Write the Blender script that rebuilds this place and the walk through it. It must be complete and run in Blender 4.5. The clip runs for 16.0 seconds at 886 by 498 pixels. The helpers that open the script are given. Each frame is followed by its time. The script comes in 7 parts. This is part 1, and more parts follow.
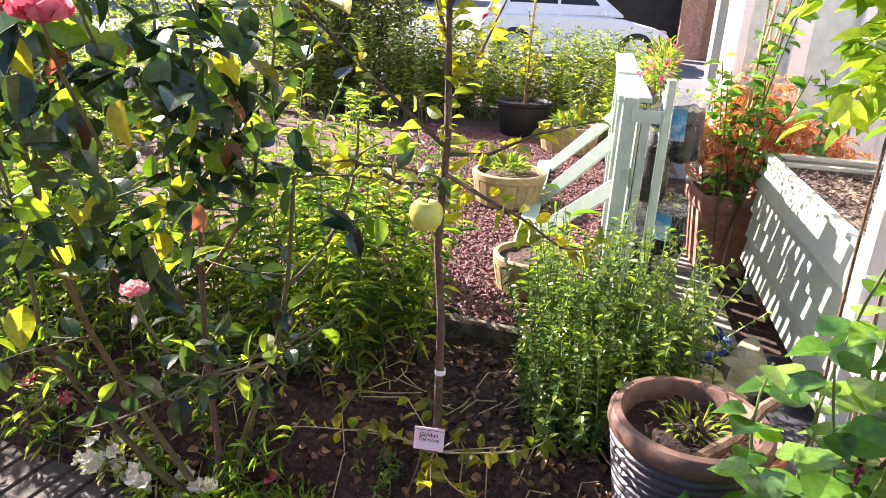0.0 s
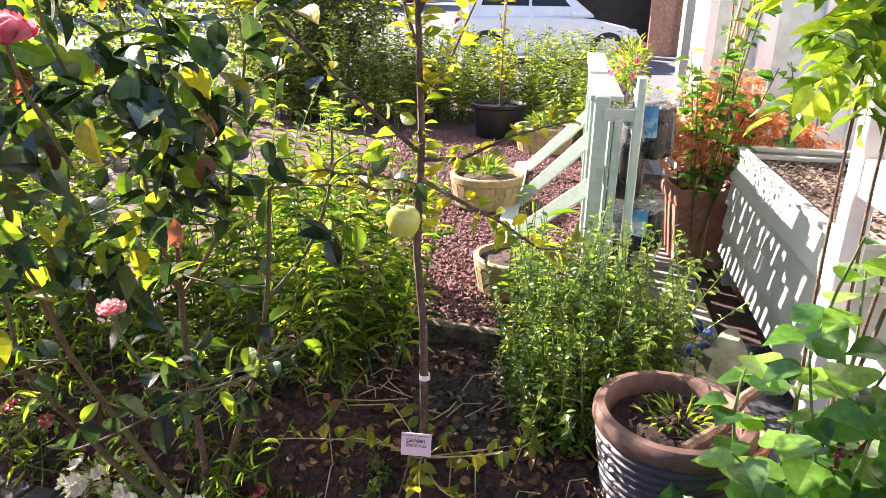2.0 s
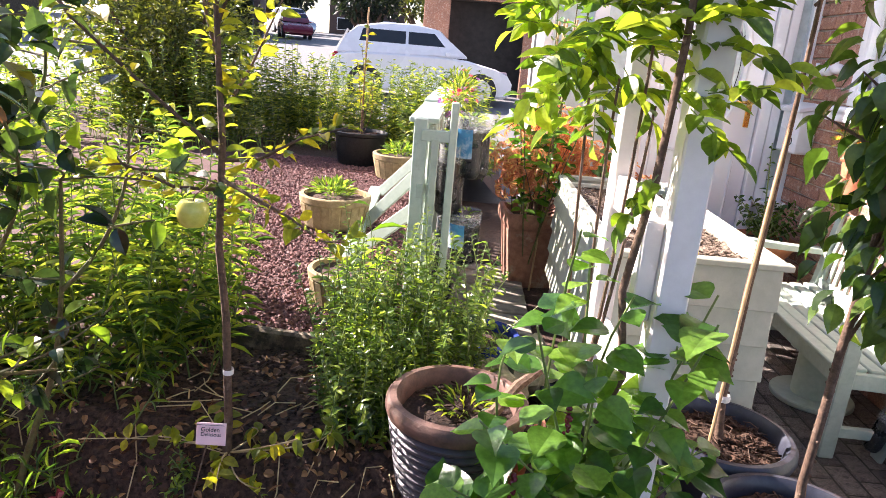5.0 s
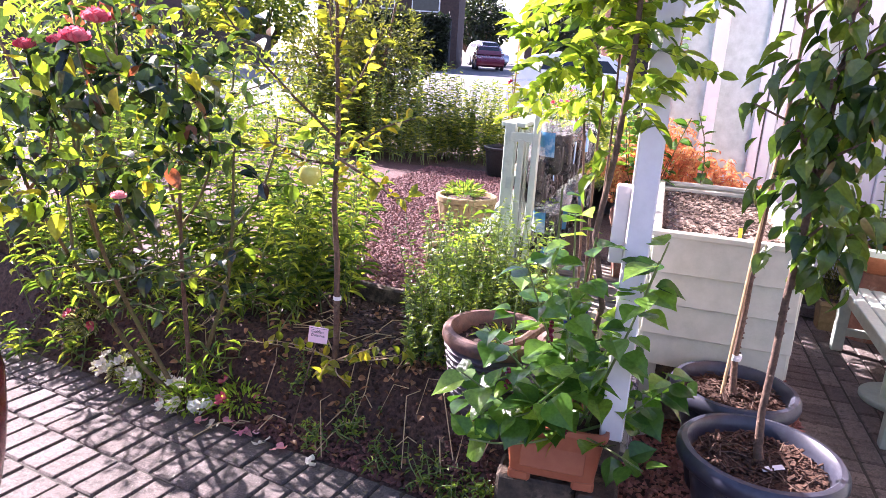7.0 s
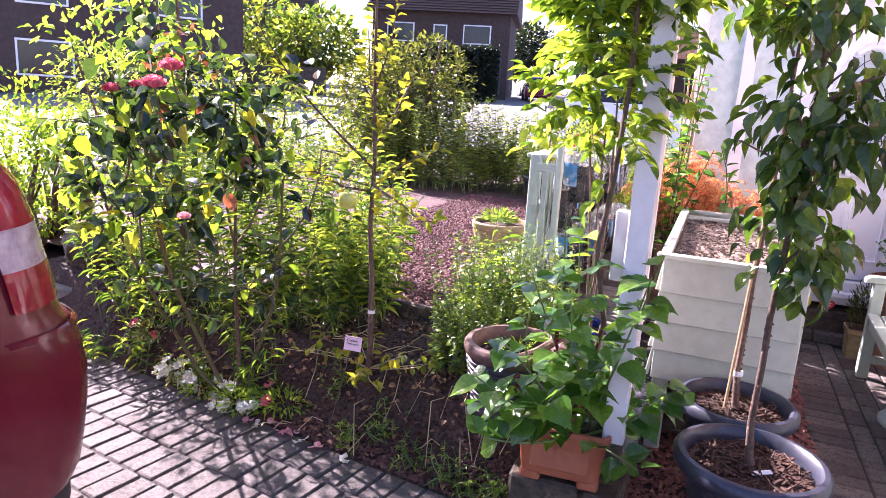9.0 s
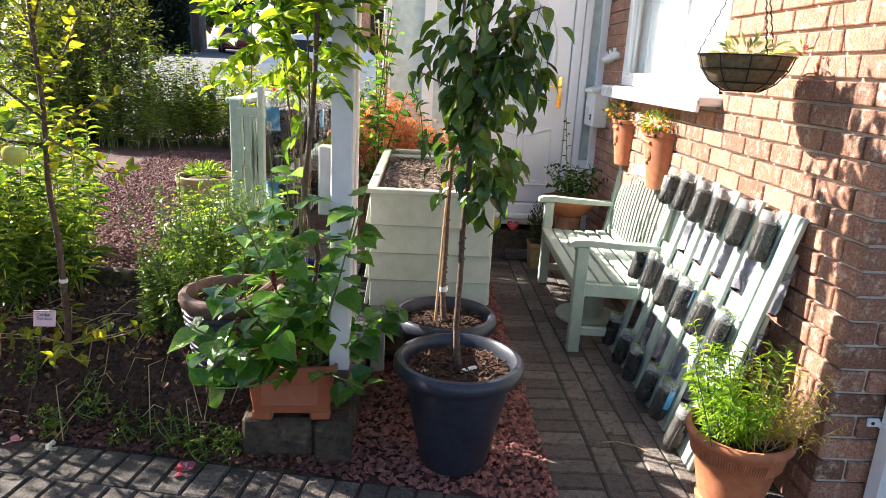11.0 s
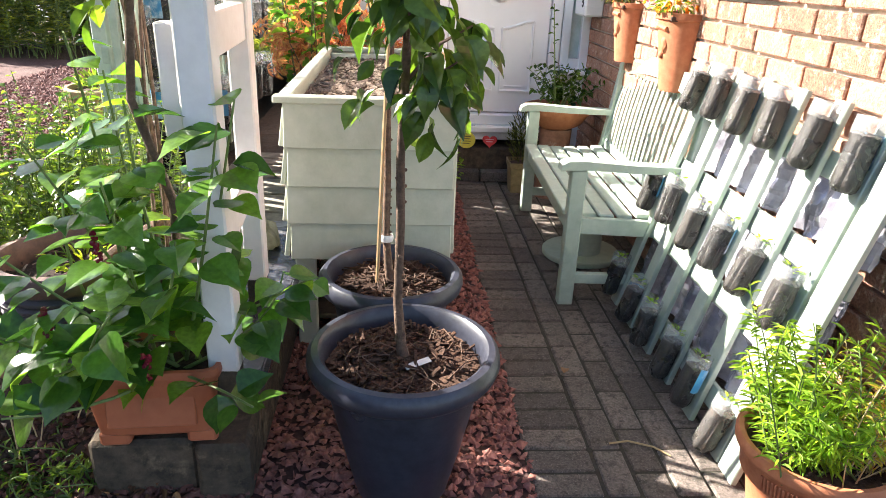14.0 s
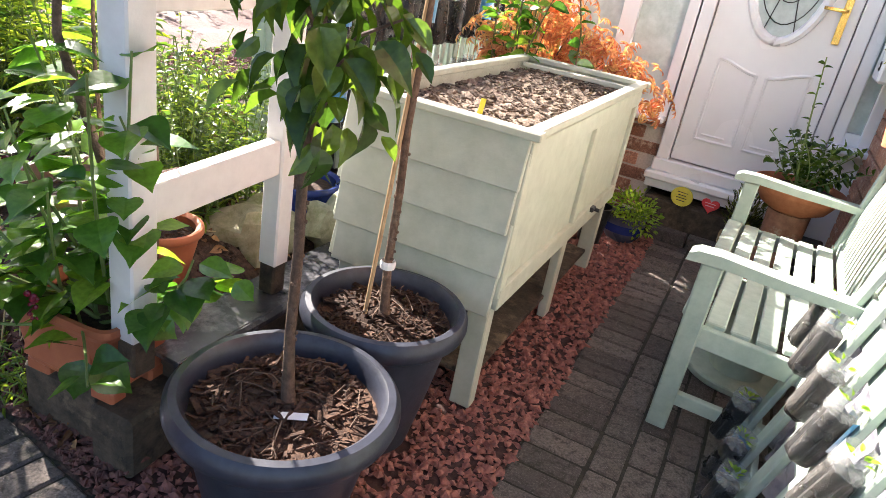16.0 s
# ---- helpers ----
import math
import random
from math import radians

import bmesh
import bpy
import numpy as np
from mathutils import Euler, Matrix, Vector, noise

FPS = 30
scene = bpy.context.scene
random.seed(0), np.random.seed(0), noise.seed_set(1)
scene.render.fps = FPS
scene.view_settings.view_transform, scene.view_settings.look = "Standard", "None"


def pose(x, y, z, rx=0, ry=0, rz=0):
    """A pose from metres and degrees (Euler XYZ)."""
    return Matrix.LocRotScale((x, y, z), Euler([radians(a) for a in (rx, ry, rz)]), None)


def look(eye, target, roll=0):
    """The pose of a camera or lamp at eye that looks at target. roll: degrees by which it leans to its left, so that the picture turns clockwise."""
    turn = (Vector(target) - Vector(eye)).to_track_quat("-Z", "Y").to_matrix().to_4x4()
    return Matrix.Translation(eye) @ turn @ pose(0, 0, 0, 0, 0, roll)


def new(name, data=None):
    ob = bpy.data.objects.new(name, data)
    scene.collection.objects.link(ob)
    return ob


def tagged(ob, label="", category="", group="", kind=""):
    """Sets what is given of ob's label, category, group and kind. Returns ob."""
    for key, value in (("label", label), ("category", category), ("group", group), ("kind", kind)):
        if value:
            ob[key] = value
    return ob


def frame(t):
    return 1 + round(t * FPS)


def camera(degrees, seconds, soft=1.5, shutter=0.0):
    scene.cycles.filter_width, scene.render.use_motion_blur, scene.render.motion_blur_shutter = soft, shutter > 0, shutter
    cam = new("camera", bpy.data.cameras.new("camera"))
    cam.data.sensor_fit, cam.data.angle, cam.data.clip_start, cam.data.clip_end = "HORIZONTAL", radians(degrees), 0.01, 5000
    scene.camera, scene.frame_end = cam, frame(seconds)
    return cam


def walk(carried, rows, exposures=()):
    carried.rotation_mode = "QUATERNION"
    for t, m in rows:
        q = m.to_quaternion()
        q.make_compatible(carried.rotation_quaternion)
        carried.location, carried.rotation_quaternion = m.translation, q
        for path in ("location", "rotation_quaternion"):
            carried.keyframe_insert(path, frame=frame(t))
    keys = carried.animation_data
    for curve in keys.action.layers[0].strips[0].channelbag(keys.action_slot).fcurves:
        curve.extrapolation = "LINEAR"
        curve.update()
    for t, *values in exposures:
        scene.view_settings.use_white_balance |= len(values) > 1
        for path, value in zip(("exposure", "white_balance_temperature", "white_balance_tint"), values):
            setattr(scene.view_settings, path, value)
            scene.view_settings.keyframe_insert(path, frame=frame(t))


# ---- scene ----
cam = camera(66.4, 16.0, soft=0.35)
PATH = [
    (0, (-1.586, -1.097, 1.56), (-1.989, 0.737, 0.872), 2.9),
    (0.5, (-1.59, -1.112, 1.565), (-1.93, 0.74, 0.891), 3.6),
    (1, (-1.586, -1.104, 1.563), (-1.943, 0.752, 0.909), 3.1),
    (1.5, (-1.576, -1.111, 1.563), (-1.882, 0.752, 0.903), 2.4),
    (2, (-1.576, -1.1, 1.563), (-1.93, 0.75, 0.889), 1.0),
    (2.5, (-1.56, -1.101, 1.558), (-1.899, 0.736, 0.844), 0.6),
    (3, (-1.551, -1.11, 1.553), (-1.872, 0.717, 0.805), 0.4),
    (3.5, (-1.55, -1.121, 1.551), (-1.818, 0.711, 0.795), 1.1),
    (4, (-1.543, -1.132, 1.534), (-1.678, 0.732, 0.821), 1.0),
    (4.5, (-1.495, -1.128, 1.52), (-1.476, 0.76, 0.859), 1.2),
    (4.7, (-1.428, -1.16, 1.527), (-1.396, 0.76, 0.967), 3.4),
    (6.8, (-0.787, -1.748, 1.502), (-1.286, 0.1, 0.92), 3.8),
    (7, (-0.773, -1.804, 1.502), (-1.349, 0.041, 0.987), 3.7),
    (7.5, (-0.709, -1.913, 1.493), (-1.391, -0.095, 1.015), 3.4),
    (8, (-0.643, -1.981, 1.572), (-1.372, -0.182, 1.09), 4.2),
    (8.2, (-0.577, -1.988, 1.561), (-1.364, -0.208, 1.099), 3.2),
    (10.3, (-0.609, -2.086, 1.516), (-0.869, -0.154, 1.069), 3.8),
    (10.5, (-0.588, -2.074, 1.503), (-0.732, -0.138, 1.024), 3.7),
    (11, (-0.541, -2.072, 1.487), (-0.461, -0.143, 0.964), 3.1),
    (11.5, (-0.514, -2.044, 1.474), (-0.232, -0.149, 0.9), 3.0),
    (12, (-0.48, -2.028, 1.424), (-0.176, -0.164, 0.766), 2.5),
    (12.5, (-0.484, -1.956, 1.417), (-0.249, -0.113, 0.676), 5.2),
    (13, (-0.508, -1.751, 1.385), (-0.257, 0.082, 0.627), 3.8),
    (13.5, (-0.489, -1.51, 1.372), (-0.194, 0.297, 0.567), 1.8),
    (14, (-0.383, -1.228, 1.318), (-0.247, 0.617, 0.559), 2.3),
    (14.5, (-0.227, -1.045, 1.286), (-0.053, 0.792, 0.515), 7.2),
    (15, (0.01, -0.932, 1.315), (-0.296, 0.908, 0.593), 6.8),
    (15.5, (0.208, -0.833, 1.298), (-0.344, 0.889, 0.445), 7.7),
    (16, (0.332, -0.699, 1.327), (-0.372, 0.991, 0.523), 10.5),
]
EXPOSURE = [(0, 2.48, 6400, 23), (4.0, 2.45, 6400, 23), (4.7, 2.33, 6400, 24), (6.8, 2.65, 6000, 40), (8.2, 2.75, 5750, 45), (10.3, 2.14, 6200, 26), (11.0, 2.02, 6300, 13), (12.2, 2.19, 6350, 13), (13.0, 2.44, 6350, 13), (14.5, 2.52, 6400, 14), (16.0, 2.59, 6400, 16)]
walk(cam, [(t, look(eye, target, roll)) for t, eye, target, roll in PATH], EXPOSURE)
# ---- daylight ----
world = bpy.data.worlds.new("world")
scene.world = world
world.use_nodes = True
wn, wl = world.node_tree.nodes, world.node_tree.links
sky = wn.new("ShaderNodeTexSky")
sky.sky_type = "NISHITA"
sky.sun_disc = False
SUN_TO = Vector((-0.83, 0.40, 0.58)).normalized()
sky.sun_elevation = math.asin(SUN_TO.z)
sky.sun_rotation = math.atan2(SUN_TO.x, SUN_TO.y)
wl.new(sky.outputs[0], wn["Background"].inputs[0])
wn["Background"].inputs[1].default_value = 0.062
sun = new("sun", bpy.data.lights.new("sun", "SUN"))
sun.data.energy = 5.0
sun.data.angle = radians(0.6)
sun.data.color = (1.0, 0.93, 0.80)
sun.matrix_world = look(SUN_TO * 20, (0, 0, 0))

rng = np.random.default_rng(7)


# ---- materials ----
def node(nt, kind, **ins):
    n = nt.nodes.new(kind)
    for k, v in ins.items():
        n.inputs[k.replace("_", " ")].default_value = v
    return n


def mat(name, a, b, scale=30.0, rough=0.6, bump=0.3, bscale=None, metal=0.0, vary=0.25, big=1.5, stain=None, stain_at=0.62, spec=0.5, fleck=None):
    """A painted, earthen, wooden or mineral surface: two colours in a fine grain, broad patches, a shade of its own for each piece, relief and stains."""
    m = bpy.data.materials.new(name)
    m.use_nodes = True
    nt = m.node_tree
    p = nt.nodes["Principled BSDF"]
    geo = nt.nodes.new("ShaderNodeNewGeometry")
    info = nt.nodes.new("ShaderNodeObjectInfo")
    fine = node(nt, "ShaderNodeTexNoise", Scale=scale, Detail=6.0, Roughness=0.65)
    nt.links.new(geo.outputs["Position"], fine.inputs["Vector"])
    broad = node(nt, "ShaderNodeTexNoise", Scale=big, Detail=3.0)
    nt.links.new(geo.outputs["Position"], broad.inputs["Vector"])
    ramp = nt.nodes.new("ShaderNodeValToRGB")
    ramp.color_ramp.elements[0].position, ramp.color_ramp.elements[1].position = 0.32, 0.68
    ramp.color_ramp.elements[0].color, ramp.color_ramp.elements[1].color = (*a, 1), (*b, 1)
    nt.links.new(fine.outputs[0], ramp.inputs[0])
    tone = nt.nodes.new("ShaderNodeMath")
    tone.operation = "ADD"
    nt.links.new(info.outputs["Random"], tone.inputs[0])
    nt.links.new(broad.outputs[0], tone.inputs[1])
    shade = node(nt, "ShaderNodeMapRange", From_Min=0.2, From_Max=1.6, To_Min=1 - vary, To_Max=1 + vary)
    nt.links.new(tone.outputs[0], shade.inputs["Value"])
    mul = nt.nodes.new("ShaderNodeVectorMath")
    mul.operation = "SCALE"
    nt.links.new(ramp.outputs[0], mul.inputs[0])
    nt.links.new(shade.outputs[0], mul.inputs["Scale"])
    colour = mul.outputs[0]
    if stain:
        spots = node(nt, "ShaderNodeTexNoise", Scale=scale * 0.22, Detail=8.0, Roughness=0.75)
        nt.links.new(geo.outputs["Position"], spots.inputs["Vector"])
        mask = node(nt, "ShaderNodeMapRange", From_Min=stain_at - 0.06, From_Max=stain_at + 0.08, To_Min=0.0, To_Max=0.85)
        nt.links.new(spots.outputs[0], mask.inputs["Value"])
        mix = nt.nodes.new("ShaderNodeMix")
        mix.data_type = "RGBA"
        nt.links.new(mask.outputs[0], mix.inputs["Factor"])
        nt.links.new(colour, mix.inputs["A"])
        mix.inputs["B"].default_value = (*stain, 1)
        colour = mix.outputs["Result"]
    if fleck:
        grit = node(nt, "ShaderNodeTexNoise", Scale=fleck[1], Detail=2.0, Roughness=0.8)
        nt.links.new(geo.outputs["Position"], grit.inputs["Vector"])
        cut = node(nt, "ShaderNodeMapRange", From_Min=fleck[2], From_Max=fleck[2] + 0.07, To_Min=0.0, To_Max=0.8)
        nt.links.new(grit.outputs[0], cut.inputs["Value"])
        mix = nt.nodes.new("ShaderNodeMix")
        mix.data_type = "RGBA"
        nt.links.new(cut.outputs[0], mix.inputs["Factor"])
        nt.links.new(colour, mix.inputs["A"])
        mix.inputs["B"].default_value = (*fleck[0], 1)
        colour = mix.outputs["Result"]
    nt.links.new(colour, p.inputs["Base Color"])
    rr = node(nt, "ShaderNodeMapRange", From_Min=0.3, From_Max=0.7, To_Min=max(0.03, rough - 0.12), To_Max=min(1.0, rough + 0.12))
    nt.links.new(broad.outputs[0], rr.inputs["Value"])
    nt.links.new(rr.outputs[0], p.inputs["Roughness"])
    p.inputs["Metallic"].default_value = metal
    p.inputs["Specular IOR Level"].default_value = spec
    if bump:
        relief = node(nt, "ShaderNodeTexNoise", Scale=bscale or scale * 2.2, Detail=7.0, Roughness=0.7)
        nt.links.new(geo.outputs["Position"], relief.inputs["Vector"])
        bp = node(nt, "ShaderNodeBump", Strength=bump, Distance=0.006)
        nt.links.new(relief.outputs[0], bp.inputs["Height"])
        nt.links.new(bp.outputs[0], p.inputs["Normal"])
    return m


def leafy(name, dark, mid, light, glow=0.45, rough=0.38, spots=0.0, glow_tint=(1.25, 1.25, 0.45)):
    """Leaf tissue: each leaf has its own green; light passes through the blade."""
    m = bpy.data.materials.new(name)
    m.use_nodes = True
    nt = m.node_tree
    p, out = nt.nodes["Principled BSDF"], nt.nodes["Material Output"]
    geo = nt.nodes.new("ShaderNodeNewGeometry")
    info = nt.nodes.new("ShaderNodeObjectInfo")
    add = nt.nodes.new("ShaderNodeMath")
    add.operation = "ADD"
    nt.links.new(geo.outputs["Random Per Island"], add.inputs[0])
    nt.links.new(info.outputs["Random"], add.inputs[1])
    wrap = nt.nodes.new("ShaderNodeMath")
    wrap.operation = "FRACT"
    nt.links.new(add.outputs[0], wrap.inputs[0])
    ramp = nt.nodes.new("ShaderNodeValToRGB")
    cr = ramp.color_ramp
    cr.elements[0].color, cr.elements[0].position = (*dark, 1), 0.1
    cr.elements[1].color, cr.elements[1].position = (*light, 1), 0.95
    cr.elements.new(0.55).color = (*mid, 1)
    nt.links.new(wrap.outputs[0], ramp.inputs[0])
    mott = node(nt, "ShaderNodeTexNoise", Scale=90.0, Detail=4.0)
    nt.links.new(geo.outputs["Position"], mott.inputs["Vector"])
    sh = node(nt, "ShaderNodeMapRange", From_Min=0.3, From_Max=0.7, To_Min=0.8, To_Max=1.2)
    nt.links.new(mott.outputs[0], sh.inputs["Value"])
    col = nt.nodes.new("ShaderNodeVectorMath")
    col.operation = "SCALE"
    nt.links.new(ramp.outputs[0], col.inputs[0])
    nt.links.new(sh.outputs[0], col.inputs["Scale"])
    nt.links.new(col.outputs[0], p.inputs["Base Color"])
    p.inputs["Roughness"].default_value = rough
    bp = node(nt, "ShaderNodeBump", Strength=0.25, Distance=0.003)
    nt.links.new(mott.outputs[0], bp.inputs["Height"])
    nt.links.new(bp.outputs[0], p.inputs["Normal"])
    tr = nt.nodes.new("ShaderNodeBsdfTranslucent")
    tint = nt.nodes.new("ShaderNodeVectorMath")
    tint.operation = "MULTIPLY"
    tint.inputs[1].default_value = tuple(2.2 * g for g in glow_tint)
    nt.links.new(col.outputs[0], tint.inputs[0])
    nt.links.new(tint.outputs[0], tr.inputs["Color"])
    mixs = nt.nodes.new("ShaderNodeMixShader")
    mixs.inputs[0].default_value = glow
    nt.links.new(p.outputs[0], mixs.inputs[1])
    nt.links.new(tr.outputs[0], mixs.inputs[2])
    nt.links.new(mixs.outputs[0], out.inputs["Surface"])
    return m


def clear(name, tint=(0.95, 0.97, 0.97), rough=0.03):
    m = bpy.data.materials.new(name)
    m.use_nodes = True
    p = m.node_tree.nodes["Principled BSDF"]
    p.inputs["Base Color"].default_value = (*tint, 1)
    p.inputs["Transmission Weight"].default_value = 1.0
    p.inputs["Roughness"].default_value = rough
    p.inputs["IOR"].default_value = 1.2
    return m


M_PAVER = mat("brown grey concrete block paver", (0.062, 0.049, 0.042), (0.185, 0.153, 0.133), 130, 0.8, 1.0, 190, vary=0.6, big=5.5, stain=(0.036, 0.032, 0.024), stain_at=0.55, fleck=((0.46, 0.43, 0.39), 300, 0.64))
M_JOINT = mat("dark sandy joint", (0.016, 0.015, 0.011), (0.05, 0.045, 0.03), 80, 0.95, 0.5)
M_ASPHALT = mat("pale worn asphalt", (0.09, 0.089, 0.09), (0.155, 0.152, 0.15), 40, 0.85, 0.3, fleck=((0.45, 0.44, 0.42), 160, 0.66))
M_SOIL = mat("dark garden soil", (0.013, 0.008, 0.006), (0.078, 0.045, 0.033), 60, 0.95, 1.0, 80, vary=0.6, spec=0.35, fleck=((0.24, 0.15, 0.11), 240, 0.70))
M_COMPOST = mat("dry bark compost", (0.018, 0.010, 0.008), (0.095, 0.052, 0.033), 70, 0.95, 0.8, vary=0.9, spec=0.25)
M_TANMULCH = mat("pale dry compost", (0.035, 0.025, 0.019), (0.25, 0.19, 0.145), 90, 0.95, 1.0, vary=0.8, spec=0.2)
M_GRAVEL = mat("red stone chippings", (0.080, 0.028, 0.023), (0.28, 0.110, 0.084), 26, 0.7, 0.5, 160, vary=0.85, big=60)
M_GRAVEL_PINK = mat("faded red stone chippings", (0.085, 0.034, 0.031), (0.23, 0.108, 0.095), 26, 0.85, 0.3, 160, vary=0.65, big=60)
# Base under the chippings, darkened to paint the shade in their gaps.
M_GRAVELBED = mat("red grit darkened between stones", (0.045, 0.018, 0.016), (0.11, 0.05, 0.043), 60, 0.9, 0.8, 120, vary=0.4)
M_BRICK = mat("rustic red brick", (0.165, 0.070, 0.048), (0.46, 0.235, 0.148), 120, 0.85, 1.0, 170, vary=0.6, big=5, stain=(0.66, 0.53, 0.41), stain_at=0.59)
# Far fronts face away from the sun; their shade is in this colour.
M_FARBRICK = mat("shade darkened brick", (0.05, 0.034, 0.030), (0.095, 0.06, 0.05), 6, 0.9, 0.4, vary=0.2)
M_MORTAR = mat("pale lime mortar", (0.55, 0.50, 0.43), (0.72, 0.67, 0.60), 90, 0.9, 0.7)
M_SAGE = mat("sage green painted timber", (0.33, 0.40, 0.34), (0.42, 0.49, 0.42), 24, 0.55, 0.25, 60, vary=0.14, stain=(0.24, 0.27, 0.21), stain_at=0.68)
M_CREAM = mat("pale sage cream painted board", (0.40, 0.42, 0.335), (0.48, 0.50, 0.41), 16, 0.6, 0.25, 50, vary=0.12, stain=(0.40, 0.38, 0.28), stain_at=0.70)
M_WHITE = mat("white painted timber", (0.72, 0.67, 0.65), (0.80, 0.75, 0.73), 20, 0.5, 0.15, 60, vary=0.06, stain=(0.55, 0.52, 0.46), stain_at=0.72)
M_UPVC = mat("white plastic", (0.80, 0.80, 0.80), (0.84, 0.84, 0.84), 5, 0.25, 0.0, vary=0.03)
M_TERRA = mat("terracotta", (0.36, 0.115, 0.048), (0.47, 0.175, 0.082), 35, 0.8, 0.3, 90, vary=0.18, stain=(0.50, 0.30, 0.20), stain_at=0.72)
M_TERRA_DULL = mat("weathered terracotta", (0.19, 0.085, 0.055), (0.33, 0.16, 0.105), 28, 0.85, 0.4, 90, vary=0.25, stain=(0.42, 0.37, 0.30), stain_at=0.62)
M_TERRA_PL = mat("orange plastic terracotta", (0.36, 0.10, 0.045), (0.43, 0.135, 0.062), 18, 0.5, 0.1, vary=0.1)
M_BLACKPOT = mat("charcoal blue plastic", (0.018, 0.020, 0.031), (0.036, 0.040, 0.058), 30, 0.38, 0.10, 120, vary=0.15, stain=(0.06, 0.064, 0.078), stain_at=0.70)
M_RIBPOT = mat("slate grey glazed clay", (0.045, 0.04, 0.055), (0.085, 0.072, 0.09), 30, 0.5, 0.3, vary=0.2, stain=(0.22, 0.16, 0.13), stain_at=0.66)
M_STONEPOT = mat("buff reconstituted stone", (0.23, 0.165, 0.075), (0.36, 0.27, 0.14), 30, 0.85, 0.5, vary=0.2, stain=(0.16, 0.13, 0.06), stain_at=0.6)
M_SLEEPER = mat("dark weathered sleeper", (0.022, 0.017, 0.012), (0.105, 0.078, 0.052), 24, 0.8, 0.9, 60, vary=0.35, stain=(0.28, 0.21, 0.13), stain_at=0.60)
M_GREYWOOD = mat("grey weathered timber", (0.15, 0.135, 0.11), (0.28, 0.25, 0.20), 20, 0.85, 0.5, 60, vary=0.25)
M_BARK = mat("brown bark", (0.06, 0.034, 0.022), (0.165, 0.10, 0.064), 60, 0.85, 0.9, 90, vary=0.3, stain=(0.25, 0.19, 0.14), stain_at=0.64)
M_ROSEWOOD = mat("green brown stems", (0.055, 0.045, 0.016), (0.15, 0.115, 0.045), 50, 0.7, 0.6, vary=0.4, stain=(0.10, 0.15, 0.03), stain_at=0.55)
M_STEM = mat("fresh green stems", (0.09, 0.14, 0.03), (0.16, 0.22, 0.06), 30, 0.6, 0.1, vary=0.3)
M_DRYSTEM = mat("dry straw stems", (0.30, 0.22, 0.11), (0.48, 0.37, 0.20), 40, 0.85, 0.2, vary=0.3)
M_BAMBOO = mat("bamboo cane", (0.36, 0.22, 0.11), (0.50, 0.34, 0.18), 25, 0.6, 0.2, vary=0.2)
# The pale grey patches paint the sky's silvery reflection on the gloss.
M_CAPPING = mat("black plastic strip with painted sheen", (0.03, 0.03, 0.034), (0.07, 0.068, 0.075), 14, 0.2, 0.2, 40, vary=0.3, stain=(0.30, 0.29, 0.31), stain_at=0.56)
M_ROCK = mat("mossy sandstone", (0.22, 0.19, 0.12), (0.40, 0.36, 0.25), 22, 0.9, 0.9, 30, vary=0.3, stain=(0.14, 0.15, 0.05), stain_at=0.56)
M_BLUEPOT = mat("blue glaze", (0.02, 0.035, 0.15), (0.03, 0.05, 0.24), 12, 0.2, 0.0, vary=0.2)
M_BLUEBAND = mat("blue banded glaze", (0.05, 0.06, 0.10), (0.13, 0.13, 0.17), 15, 0.3, 0.1, vary=0.2)
M_TEAL = mat("dark teal plastic", (0.020, 0.075, 0.085), (0.035, 0.115, 0.125), 20, 0.4, 0.1, vary=0.15)
M_IRON = mat("black iron", (0.012, 0.012, 0.012), (0.03, 0.03, 0.03), 60, 0.5, 0.2, metal=0.4)
M_BRASS = mat("polished brass", (0.65, 0.45, 0.12), (0.78, 0.56, 0.18), 20, 0.25, 0.0, metal=1.0, vary=0.05)
M_COIR = mat("coir basket lining", (0.10, 0.07, 0.035), (0.22, 0.165, 0.09), 60, 0.95, 0.9, vary=0.3, stain=(0.10, 0.09, 0.04), stain_at=0.58)
M_CURTAIN = mat("white net curtain", (0.70, 0.74, 0.78), (0.82, 0.86, 0.90), 40, 0.9, 0.2, vary=0.05)
# Near black that puts the shade of unlit hollows into the colour.
M_DARK = mat("near black for unlit interiors", (0.010, 0.010, 0.011), (0.022, 0.022, 0.022), 8, 0.9, 0.0)
M_TILE = mat("weathered brown roof tile", (0.06, 0.042, 0.036), (0.13, 0.085, 0.07), 30, 0.85, 0.5, vary=0.3)
M_TYRE = mat("black rubber", (0.012, 0.012, 0.012), (0.025, 0.025, 0.025), 50, 0.7, 0.2)
M_RED = mat("dull red car paint", (0.125, 0.010, 0.018), (0.16, 0.016, 0.025), 6, 0.20, 0.0, vary=0.1, stain=(0.27, 0.13, 0.14), stain_at=0.74)
M_MAROON = mat("maroon car paint", (0.13, 0.008, 0.02), (0.16, 0.012, 0.028), 6, 0.2, 0.0, vary=0.05)
M_WCAR = mat("white car paint", (0.74, 0.75, 0.78), (0.80, 0.81, 0.84), 6, 0.25, 0.0, vary=0.03)
M_SILVER = mat("silver blue car paint", (0.34, 0.38, 0.44), (0.42, 0.46, 0.52), 6, 0.3, 0.0, metal=0.5, vary=0.05)
M_GLASS = mat("dark window glass", (0.012, 0.015, 0.018), (0.02, 0.024, 0.028), 4, 0.04, 0.0, vary=0.02)
M_TAIL = mat("red lamp lens", (0.24, 0.008, 0.02), (0.36, 0.015, 0.03), 40, 0.12, 0.0, vary=0.05)
